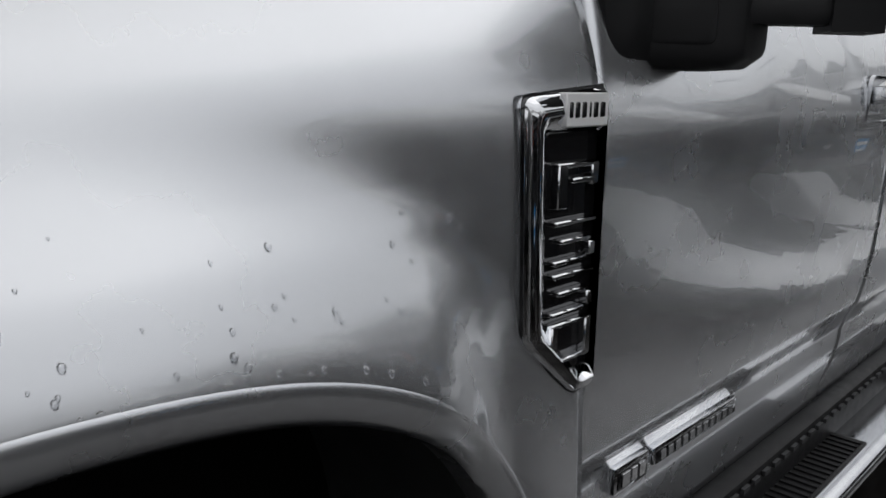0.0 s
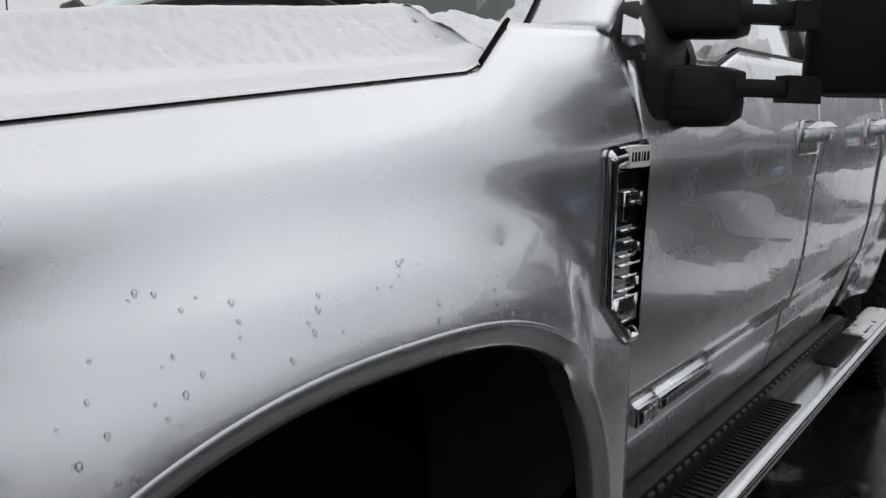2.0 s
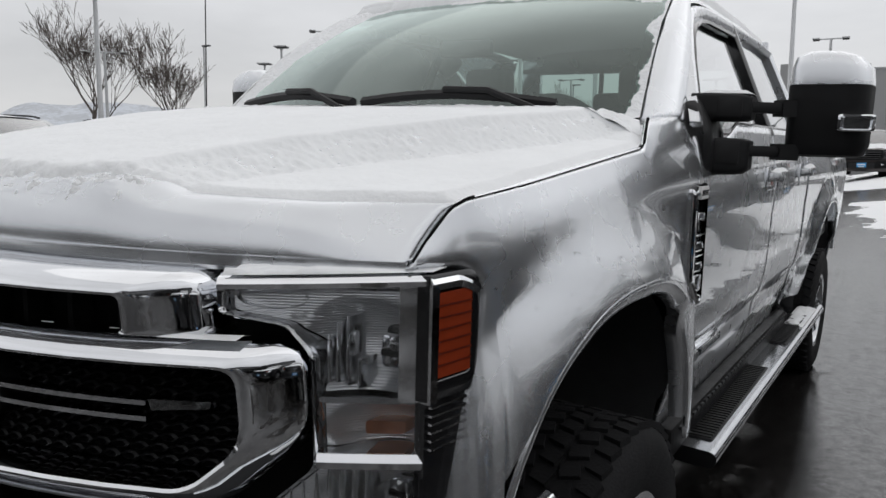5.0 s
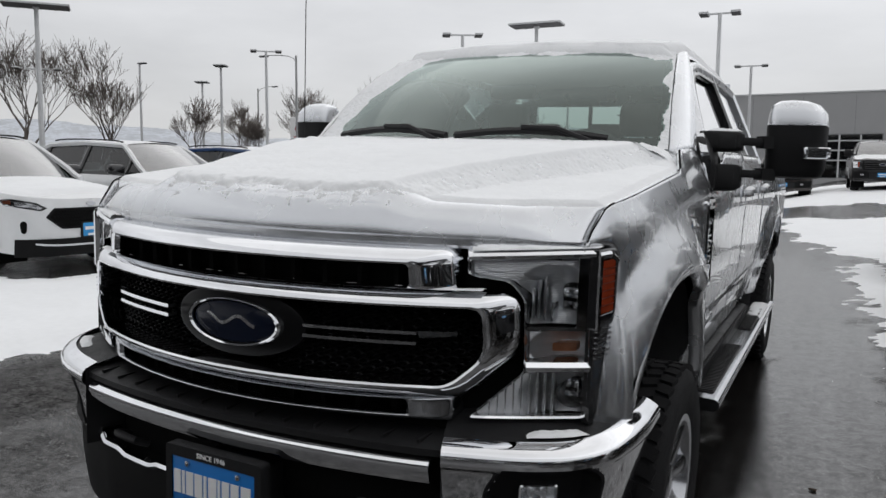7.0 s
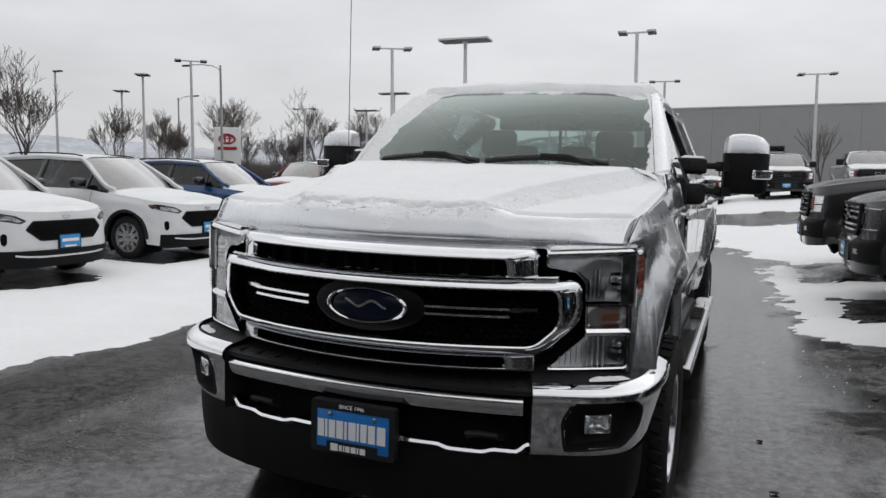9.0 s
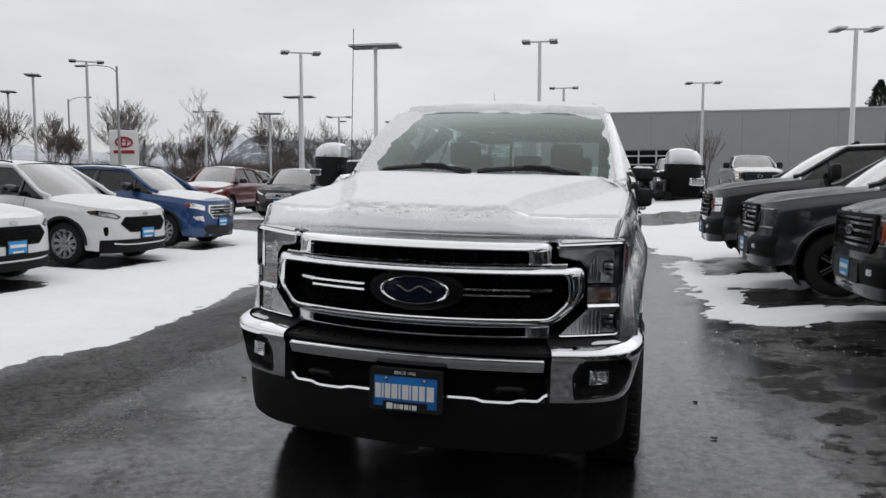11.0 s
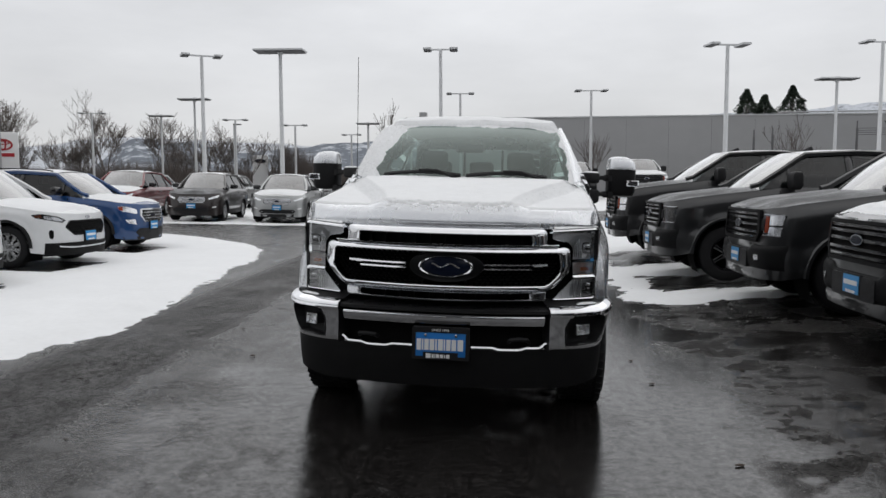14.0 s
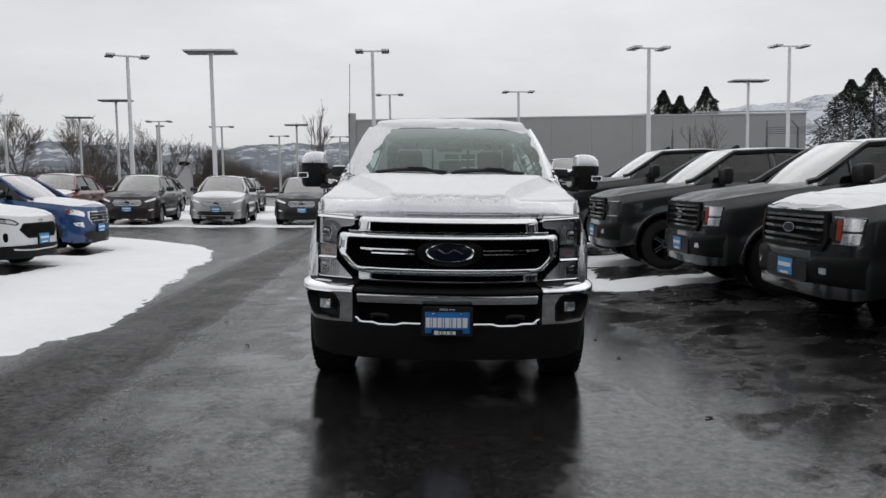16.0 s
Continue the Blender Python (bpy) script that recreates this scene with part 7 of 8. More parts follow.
        bp = part("bumper", surface(bmesh.new(), lambda u, t: bump_face(1.0 * u, t) if abs(u) <= 0.995 else bump_face(0.995 * math.copysign(1, u), t) + Vector((0, 0.22, 0)), [-1.0] + span(-0.995, 0.995, 60) + [1.0], span(0, 1, 12)), gm, car)
        slab_on("bumper_recess", sq(-0.42, 0.42, 0.48, 0.68), 0, 0.040, M_BLACK, 0.02, bp)
        pair("fog_lamp", sq(0.62, 0.72, 0.585, 0.645), 0, 0.040, M_REFLECTOR, 0.01, bp)
        slab_on("valance", [(-0.72, 0.36), (0.72, 0.36), (0.84, 0.46), (-0.84, 0.46)], -0.10, 0.0, M_BLACK)
    zp = {"slim": 0.53, "eco": 0.53, "edge": 0.565}.get(lamp, 0.60)
    dp = 0.046 if s["bed"] else 0.03
    slab_on("plate_frame", sq(-0.172, 0.172, zp - 0.10, zp + 0.095), 0, dp - 0.003, M_BLACK, 0.01, mm=2)
    pt_ = slab_on("number_plate", sq(-0.155, 0.155, zp - 0.08, zp + 0.08), dp - 0.010, dp, M_PLATE, 0.008, mm=2)
    slab_on("plate_bar", sq(-0.13, 0.13, zp - 0.005, zp + 0.035), 0, dp + 0.004, M_WHITE, 0.004, pt_, 2)
    slab_on("plate_bar", sq(-0.09, 0.09, zp - 0.075, zp - 0.05), 0, dp + 0.004, M_WHITE, 0.004, pt_, 2)
    return car


vehicle(SUV, M_CARWHITE, "white compact SUV parked nose-out on snow, snow on its bonnet", lot(-6.83, 4.95, 90), "slim", group="parked white SUVs")
vehicle(SUV, M_CARWHITE, "white compact SUV beside a blue one, silver alloy wheels", lot(-7.04, 8.0, 90), "slim", group="parked white SUVs")
vehicle(ECO, M_CARBLUE, "blue small SUV with chrome grille and snowy bonnet", lot(-7.55, 11.3, 90), "eco")
for i, (col, txt) in enumerate(((M_CARRED, "dark red SUV parked in a far row, snowy roof"), (M_CARBROWN, "dark brown SUV with chrome grille in a far row"),
                                (M_CARSILVER, "pale silver SUV with chrome grille in a far row"), (M_CARBLACK, "black SUV with dark grille in a far row"))):
    vehicle(EDGE, col, txt, lot(-14.1 + 2.92 * i, 20.75 + 0.50 * i, 8), "edge", (0.02, 0.006, 0.02, 0.006)[i], group="far row of SUVs")
PG = "row of dark pickups"
up = lambda x, y, z, turn=-89: pose(x, y, z, 0, 0, turn)
vehicle(TALL, M_CARBLACK, "tall black pickup at the far end of the row", up(2.12, 10.9, 0.215), "pick", 0.008, M_BLACK, group=PG)
vehicle(PICK, M_CARGREY, "dark grey pickup with black wheels and smoked headlamps", up(2.45, 7.95, 0.13), "smokepick", 0.006, M_GLOSSBLACK, group=PG)
vehicle(PICK, M_CARGREY, "dark grey pickup with clear headlamps, thin snow on the bonnet", up(3.08, 5.15, 0.11), "greypick", 0.010, group=PG)
vehicle(PICK, M_CARGREY, "dark grey pickup with a snow-covered bonnet", up(3.36, 2.45, 0.08), "pick", 0.03, group=PG)
# two unseen pickups added along the row to darken the truck's reflections
for y_, x_, col_, txt_ in ((-0.4, 3.75, M_CARGREY, "unseen dark grey pickup added further along the row, thin snow"), (-3.3, 4.15, M_CARBLACK, "unseen black pickup added at the near end of the row")):
    vehicle(PICK, col_, txt_, up(x_, y_, 0.06), "pick", 0.02, group=PG)
FG = "pickups by the grey building"
for x, y, col, txt in ((2.72, 31.5, M_CARBLACK, "black pickup by the grey building, snowy roof"), (5.95, 31.6, M_CARSILVER, "silver pickup by the grey building"), (-0.65, 31.5, M_CARBROWN, "dark pickup by the grey building")):
    vehicle(PICK, col, txt, Matrix.Translation((x, y, ground_z(x, y))) @ Matrix.Rotation(radians(2), 4, "Z"), "pick", 0.014, group=FG)
BG = "second row of far cars"
for i, col in enumerate((M_CARWHITE, M_CARSILVER, M_CARGREY, M_CARWHITE)):
    x, y = -18.5 + 4.1 * i, 30.5 + 0.6 * i
    vehicle(EDGE, col, "car in a second far row, roof under snow", Matrix.Translation((x, y, ground_z(x))) @ Matrix.Rotation(radians(8), 4, "Z"), "edge", group=BG)
vehicle(EDGE, M_CARBLACK, "black SUV with roof rails behind the white ones", lot(-13.5, 6.0, 90), "edge")


# ---- snow lying on the lot ----
def outside_cars(x, y):
    """Distance-like value: negative over the bare ground under the parked vehicles."""
    v = 9.0
    for cx, cy, hx, hy in ((-9.2, 4.75, 2.5, 0.95), (-9.4, 7.75, 2.5, 0.95), (-9.6, 11.1, 2.3, 0.9), (-11.5, 4.75, 5.0, 0.7), (5.0, 10.6, 3.0, 0.95), (5.4, 7.6, 3.1, 1.0), (6.0, 4.8, 3.2, 1.05), (6.3, 2.1, 3.2, 1.1)):
        v = min(v, max(abs(x - cx) - hx, abs(y - cy) - hy))
    for i in range(4):
        cx, cy = -14.1 + 2.92 * i - 0.3, 20.75 + 0.5 * i + 2.4
        v = min(v, max(abs(x - cx) - 0.8, abs(y - cy) - 2.1))
    return v


def ragged(x, y, a=0.5):
    return a * (n3(x * 0.9, y * 0.9) + 0.5 * n3(x * 2.7, y * 2.7, 3) + 0.35 * n3(x * 8, y * 8, 5) + 0.2 * n3(x * 22, y * 22, 9))


def left_depth(x, y):
    edge = table(y, [(-14, -6.6), (-6, -5.0), (-2, -4.35), (1.3, -3.85), (2.7, -3.64), (4.9, -3.98), (7.75, -4.5), (10.2, -4.80), (12.0, -5.4), (13.4, -6.3), (14.6, -7.6), (15.4, -9.0), (15.8, -11.0), (16.0, -30)])
    k = min((edge - x) * 0.9, outside_cars(x, y) + 0.12, (y + 15.2) * 0.5, (x + 14.9) * 2) + ragged(x, y, 0.13) + 0.09 * n3(x * 11, y * 11, 2) + 0.05 * n3(x * 24, y * 24, 2)
    return min(0.035, 0.10 * k)


def right_depth(x, y):
    edge = table(y, [(4.6, 3.6), (5.4, 2.5), (6.2, 1.9), (7.2, 1.95), (10, 1.7), (12, 1.4), (15, 0.9), (18, 0.3), (20, 0.0)])
    k = min((x - edge) * 0.7, (y - 4.6) * 0.7, (20.0 - y) * 0.4, outside_cars(x, y) + 0.1) + ragged(x, y, 0.36) + 0.12 * n3(x * 45, y * 45, 3) - 0.55 * math.exp(-((y - 12.6 + 0.25 * x) / 0.55) ** 2)
    return min(0.03, 0.08 * k)


def far_depth(x, y):
    front = 20.0 + (x + 14) * 0.17
    k = min((y - front) * 0.5, (-3.2 - x) * 0.4, (46 - y) * 0.1, outside_cars(x, y) + 0.1) + ragged(x, y, 0.2)
    k2 = min((y - 24.5) * 0.35, (x + 3) * 0.3, (48 - y) * 0.2, (34 - x) * 0.2) + ragged(x * 0.4, y * 0.4, 0.9) - 0.1
    return min(0.03, 0.08 * max(k, k2))


def on_lot(x, y):
    return Vector((x, y, ground_z(x, y) + 0.002))


def snow_field(name, fn, xs, ys, label):
    return tagged(snow_sheet(on_lot, xs, ys, fn, name), label, "snow", kind="stuff")


snow_field("snow_patch", left_depth, span(-15, -3.2, 175), span(-16, 16.4, 390), "thin trampled snow beside the white SUVs")
snow_field("snow_patch", right_depth, span(0.0, 13, 150), span(4.2, 20.2, 180), "patchy snow round the dark pickups")
snow_field("snow_patch", far_depth, span(-22, 30, 180), span(19, 48, 110), "snow under the far rows of cars")


# ---- lamp standards ----
M_POLE = mat("white_pole_paint", (0.62, 0.63, 0.64), 0.45, noise_amt=0.08, noise_scale=6, rough_var=0.1)
M_GALV = mat("weathered_galvanised", (0.36, 0.365, 0.37), 0.55, noise_amt=0.1, noise_scale=6)
M_LED = mat("lamp_head_grey", (0.10, 0.10, 0.105), 0.45, 0.3, noise_amt=0.2, noise_scale=12)


def lamp_post(x, y, top, kind, span_=2.3, turn=0.0):
    m = Matrix.Translation((x, y, ground_z(x))) @ Matrix.Rotation(radians(turn), 4, "Z")
    h = top - ground_z(x)
    post = thing("lamp_post", {"twin": "white lamp post with two flat heads", "panel": "white lamp post with one broad flat head", "single": "white lamp post with one small head", "street": "grey street lamp with a curved arm"}[kind], "lamp post", m, "lamp posts of the lot")
    b = bmesh.new()
    loops(b, [[Vector((r * a, r * c, z)) for a, c in ring2(1, 12)] for r, z in ((0.14, 0.45), (0.125, 0.6), (0.085, h))], cap1=True)
    part("pole", b, M_POLE if kind != "street" else M_GALV, post)
    b = bmesh.new()
    loops(b, [[Vector((r * a, r * c, z)) for a, c in ring2(1, 14)] for r, z in ((0.28, -0.3), (0.28, 0.42), (0.25, 0.46))], cap1=True)
    part("concrete_base", b, mat("concrete", (0.30, 0.29, 0.28), 0.85, noise_amt=0.2, noise_scale=10, bump=0.3, bump_scale=60), post)
    if kind == "twin":
        part("cross_arm", box(bmesh.new(), -span_ / 2, span_ / 2, -0.04, 0.04, h - 0.06, h + 0.03, 0.015), M_POLE, post)
        for q in (1, -1):
            hd = part("lamp_head", box(bmesh.new(), q * (span_ / 2 - 0.45), q * span_ / 2, -0.45, 0.55, h - 0.05, h + 0.05, 0.02), M_POLE, post)
            part("lamp_face", box(bmesh.new(), q * (span_ / 2 - 0.42), q * (span_ / 2 - 0.03), -0.40, 0.50, h - 0.07, h - 0.045), M_LED, hd)
    elif kind == "panel":
        hd = part("lamp_head", box(bmesh.new(), -span_ / 2, span_ / 2, -0.55, 0.55, h - 0.02, h + 0.07, 0.02), M_POLE, post)
        part("lamp_face", box(bmesh.new(), -span_ / 2 + 0.04, span_ / 2 - 0.04, -0.51, 0.51, h - 0.05, h - 0.015), M_LED, hd)
        for xx in (-span_ * 0.27, span_ * 0.27, 0):
            part("face_rib", box(bmesh.new(), xx - 0.03, xx + 0.03, -0.5, 0.5, h - 0.07, h - 0.04), M_LED, hd)
        part("mount", box(bmesh.new(), -0.12, 0.12, -0.12, 0.12, h - 0.16, h + 0.16, 0.02), M_POLE, post)
    elif kind == "single":
        part("lamp_head", box(bmesh.new(), -0.1, 0.75, -0.16, 0.16, h - 0.06, h + 0.06, 0.02), M_LED, post)
    else:
        b = bmesh.new()
        rod(b, [(0, 0, h - 0.5), (-0.25, 0, h - 0.22), (-0.7, 0, h - 0.02), (-1.6, 0, h + 0.10), (-2.8, 0, h + 0.12)], 0.035, 8)
        part("curved_arm", b, M_GALV, post)
        part("lamp_head", box(bmesh.new(), -3.5, -2.7, -0.14, 0.14, h - 0.02, h + 0.12, 0.03), M_LED, post)
    return post


for p in ((-11.81, 33.55, 8.27, "panel", 2.5, 4), (-4.27, 38.4, 9.03, "twin", 1.9, 4), (10.14, 34.7, 8.30, "twin", 2.0, 12), (-17.44, 37.1, 8.77, "twin", 2.2, 30), (20.6, 42.5, 9.6, "twin", 2.3, 10),
          (21.0, 50.0, 8.5, "panel", 2.6, 8), (5.2, 54.0, 8.5, "twin", 2.4, 5), (-5.0, 59.6, 9.1, "twin", 2.3, 5), (-27.4, 58.5, 8.85, "panel", 2.6, 5), (-29.0, 20.0, 8.2, "panel", 2.6, 50),
          (-47.1, 32.7, 8.05, "twin", 3.0, 50), (-53.2, 46.6, 10.4, "single", 1, 0), (-42.3, 44.9, 9.4, "panel", 1.0, 30), (-35.9, 42.7, 9.83, "twin", 2.2, 40), (-50.9, 51.6, 9.2, "panel", 1.2, 30),
          (-40.5, 52.0, 11.0, "street", 1, 10), (-62.0, 72.0, 11.0, "street", 1, 170), (-26.0, 64.0, 7.6, "twin", 2.2, 10), (-21.0, 66.0, 7.2, "twin", 2.2, 10), (-14.5, 68.0, 7.4, "panel", 2.2, 5),
          (-41.0, 66.0, 8.6, "twin", 2.4, 10), (-36.0, 70.0, 8.6, "panel", 2.4, 10), (-30.0, 74.0, 8.0, "single", 1, 10), (-11.0, 72.0, 6.5, "twin", 2.0, 5), (-17.5, 74.0, 6.8, "twin", 2.0, 5)):
    lamp_post(*p)

# ---- grey building ----
M_WALL = mat("grey_wall_panel", (0.42, 0.423, 0.43), 0.7, noise_amt=0.05, noise_scale=0.8, bump=0.1, bump_scale=20)
M_WALL2 = mat("light_grey_rib_panel", (0.42, 0.424, 0.432), 0.6, noise_amt=0.05, noise_scale=0.8)
bld = thing("commercial_building", "long low grey commercial building with flat roof", "building")
BX0, BX1, BY, BH = -9.4, 35.1, 72.0, 8.05


def wall_with_hole(x0, x1, z0, z1, y0, y1, hx0, hx1, hz0, hz1, material):
    for a, b, c, d in ((x0, hx0, z0, z1), (hx1, x1, z0, z1), (hx0, hx1, z0, hz0), (hx0, hx1, hz1, z1)):
        part("wall", box(bmesh.new(), a, b, y0, y1, c, d), material, bld, smooth=False)


wall_with_hole(BX0, 24.0, -1.2, BH, BY, BY + 0.4, -0.7, 4.1, 0.9, 4.6, M_WALL)
part("wall", box(bmesh.new(), 24.0, BX1, BY + 0.02, BY + 0.4, -1.4, BH), M_WALL2, bld, smooth=False)
for i in range(26):
    part("wall_rib", box(bmesh.new(), 24.0, BX1, BY + 0.008, BY + 0.02, -1.0 + i * 0.37, -0.97 + i * 0.37 + 0.10), M_WALL2, bld, smooth=False)
for x in span(-6, 22, 8):
    part("panel_joint", box(bmesh.new(), x - 0.006, x + 0.006, BY - 0.004, BY + 0.001, -1.0, BH - 0.3), M_VOID, bld, smooth=False)
part("wall", box(bmesh.new(), BX0, BX0 + 0.4, BY + 0.4, BY + 30, -1, BH), M_WALL, bld, smooth=False)
part("wall", box(bmesh.new(), BX1 - 0.4, BX1, BY + 0.4, BY + 30, -1.4, BH), M_WALL2, bld, smooth=False)
part("wall", box(bmesh.new(), BX0, BX1, BY + 30, BY + 30.4, -1.4, BH), M_WALL, bld, smooth=False)
part("roof", box(bmesh.new(), BX0 + 0.4, BX1 - 0.4, BY + 0.4, BY + 30, BH - 0.5, BH - 0.3), M_SNOW, bld, smooth=False)
part("parapet_cap", box(bmesh.new(), BX0 - 0.05, BX1 + 0.05, BY - 0.06, BY + 0.45, BH, BH + 0.12), M_POLE, bld, smooth=False)
part("corner_column", box(bmesh.new(), BX0 - 0.7, BX0, BY - 0.3, BY + 0.5, -0.6, BH + 0.7), M_WALL, bld, smooth=False)
for i in range(3):
    x = -0.7 + i * 1.6
    w = part("window", box(bmesh.new(), x + 0.05, x + 1.55, BY + 0.18, BY + 0.2, 0.95, 4.55), M_CARGLASS, bld, smooth=False)
    part("mullion", box(bmesh.new(), x - 0.07, x + 0.07, BY + 0.05, BY + 0.3, 0.9, 4.6), M_POLE, w, smooth=False)
    for z in (2.4, 3.25, 4.05):
        part("transom", box(bmesh.new(), x + 0.07, x + 1.53, BY + 0.05, BY + 0.3, z - 0.06, z + 0.06), M_POLE, w, smooth=False)
part("room_back", box(bmesh.new(), -1.5, 7, BY + 4, BY + 4.2, 0, 5), M_WALL, bld, smooth=False)

# ---- pylon signs ----
for x, y, w, z0, z1, col, txt in ((-46.0, 60.0, 2.5, 2.7, 6.45, mat("sign_red", (0.40, 0.01, 0.02), 0.4, noise_amt=0.05), "white pylon sign with a red emblem and bar"),
                                  (-32.2, 88.0, 1.9, 2.9, 5.35, M_OVAL, "white pylon sign with a dark oval")):
    sg = thing("pylon_sign", txt, "sign", Matrix.Translation((x, y, 0)) @ Matrix.Rotation(radians(35 if x < -40 else 18), 4, "Z"))
    part("panel", box(bmesh.new(), -w / 2, w / 2, -0.2, 0.2, -1, z1, 0.1), M_WHITE, sg)
    b = bmesh.new()
    zc = lerp(z0, z1, 0.70)
    el = lambda a, c, d: [Vector((a * math.cos(q), -0.2 - d, zc + c * math.sin(q))) for q in span(0, 2 * math.pi * 23 / 24, 24)]
    if x < -40:
        loops(b, [el(0.80, 0.52, 0), el(0.80, 0.52, 0.05), el(0.64, 0.38, 0.05), el(0.64, 0.38, 0)])
        loops(b, [el(0.30, 0.50, 0), el(0.30, 0.50, 0.05), el(0.17, 0.36, 0.05), el(0.17, 0.36, 0)])
        loops(b, [[p + Vector((0, 0, 0.16)) for p in el(0.56, 0.17, q)] for q in (0, 0.05)] + [[p + Vector((0, 0, 0.16)) for p in el(0.46, 0.09, q)] for q in (0.05, 0)])
        part("emblem", b, col, sg)
        part("emblem_bar", box(bmesh.new(), -0.9, 0.9, -0.25, -0.2, zc - 1.05, zc - 0.75), col, sg, smooth=False)
    else:
        loops(b, [el(0.66, 0.27, 0), el(0.66, 0.27, 0.05), el(0.1, 0.05, 0.06)], cap1=True)
        part("emblem", b, col, sg)

# ---- trees ----
M_BARK = mat("winter_bark", (0.14, 0.12, 0.11), 0.9, noise_amt=0.3, noise_scale=5, bump=0.5, bump_scale=30)
M_NEEDLE = mat("conifer_needles", (0.018, 0.030, 0.018), 0.8, noise_amt=0.5, noise_scale=3)


def bare_tree(x, y, h, spread, seed, stems=1, label="leafless winter tree with a fan of fine twigs", deep=6):
    rnd = random.Random(seed)
    root = thing("bare_tree", label, "tree", Matrix.Translation((x, y, ground_z(x))), "leafless trees")
    trunk, twig = bmesh.new(), bmesh.new()

    def limb(bm, p, d, length, r, depth):
        n, pts = (4 if depth < 3 else 2), [p]
        for i in range(n):
            d = (d + Vector((rnd.uniform(-1, 1), rnd.uniform(-1, 1), rnd.uniform(-0.1, 0.8))) * 0.13).normalized()
            pts.append(pts[-1] + d * length / n)
        sides = 6 if depth < 2 else 3
        up = Vector((0.31, 0.9, 0.1)).normalized()
        rings = []
        for i, q in enumerate(pts):
            t = (pts[min(i + 1, n)] - pts[max(i - 1, 0)]).normalized()
            s1 = t.cross(up).normalized()
            s2 = s1.cross(t)
            rr = max(r * (1 - 0.55 * i / n), 0.013)
            rings.append([q + s1 * rr * a + s2 * rr * c for a, c in ring2(1, sides)])
        loops(bm, rings)
        if depth < (deep if stems == 1 else 5):
            kids = rnd.choice((3, 3, 4) if depth < 3 else (2, 3, 3)) if depth else rnd.choice((5, 6))
            for k in range(kids):
                f = rnd.uniform(0.45, 1.0) if k else 1.0
                i = min(n - 1, int(f * n))
                q = pts[i].lerp(pts[i + 1], f * n - i) if f < 1 else pts[-1]
                nd = (d * 0.75 + Vector((rnd.uniform(-1, 1), rnd.uniform(-1, 1), rnd.uniform(-0.1, 0.75))) * spread).normalized()
                limb(trunk if depth < 1 else twig, q, nd, length * rnd.uniform(0.60, 0.86), max(r * 0.55, 0.012), depth + 1)
    for k in range(stems):
        a = 2 * math.pi * k / max(1, stems)
        limb(trunk, Vector((0.15 * math.cos(a) * (stems > 1), 0.15 * math.sin(a) * (stems > 1), -0.2)), Vector((0.35 * math.cos(a) * (stems > 1), 0.35 * math.sin(a) * (stems > 1), 1)).normalized(), h * 0.29, h * 0.013, 0)
    part("trunk", trunk, M_BARK, root)
    part("twig_crown", twig, M_BARK, root)
    return root


for i, (x, y, h, sp, st) in enumerate(((-48, 32, 12.0, 0.75, 1), (-45, 36.5, 10.5, 0.8, 1), (-50, 50, 7.5, 0.6, 1), (-46, 53, 7.0, 0.6, 1), (-52.5, 70, 11.5, 0.8, 1), (-44.6, 75, 11.0, 0.85, 1), (-38.0, 75, 10.0, 0.95, 1),
                                       (-34.4, 81, 8.6, 0.8, 2), (-32.4, 83, 8.2, 0.8, 2), (-29.5, 88, 7.4, 0.8, 2), (-49, 78, 8.0, 0.8, 2), (-53, 80, 8, 0.8, 2), (-41.5, 86, 7.5, 0.8, 2), (-60, 66, 9, 0.8, 1), (-57, 76, 8, 0.8, 2),
                                       (-11.7, 62, 9.0, 0.22, 1), (22.4, 62, 8.6, 0.45, 1), (6.7, 66, 7.2, 0.3, 1))):
    bare_tree(x, y, h, sp if sp < 0.6 else sp * 0.72, 40 + i, st, deep=4 if sp < 0.6 else 6)


def conifer(x, y, h, w, seed):
    rnd = random.Random(seed)
    root = thing("conifer", "dark green conifer with ragged outline", "tree", Matrix.Translation((x, y, ground_z(x))), "dark conifers")
    b = bmesh.new()
    loops(b, [[Vector((r * a, r * c, z)) for a, c in ring2(1, 8)] for r, z in ((0.25, -0.3), (0.18, h * 0.5), (0.03, h))])
    part("trunk", b, M_BARK, root)
    verts, faces = [], []
    for i in range(7000):
        f = rnd.random() ** 0.55
        z = h * (0.10 + 0.90 * f)
        rad = w * (1 - f ** 1.5) * (0.9 + 0.1 * math.sin(z * 5.1 + seed)) * (0.35 + 0.65 * rnd.random() ** 0.5) + 0.05
        a = rnd.random() * 2 * math.pi
        rad *= 1.0 + 0.75 * n3(math.cos(a) * 2.5, math.sin(a) * 2.5, z * 1.1 + seed)
        p = Vector((rad * math.cos(a), rad * math.sin(a), z - rad * 0.25))
        s = rnd.uniform(0.14, 0.34)
        d = Vector((math.cos(a), math.sin(a), rnd.uniform(-0.5, 0.5))).normalized()
        t = d.cross(Vector((rnd.uniform(-1, 1), rnd.uniform(-1, 1), 1)).normalized()).normalized()
        k = len(verts)
        verts += [p - t * s * 0.35, p + d * s, p + t * s * 0.35, p - d * s * 0.3 + Vector((0, 0, s * 0.3))]
        faces += [(k, k + 1, k + 3), (k + 1, k + 2, k + 3), (k, k + 2, k + 1)]
    me = bpy.data.meshes.new("crown")
    me.from_pydata(verts, [], faces)
    me.materials.append(M_NEEDLE)
    cr = new("crown", me)
    cr.parent = root


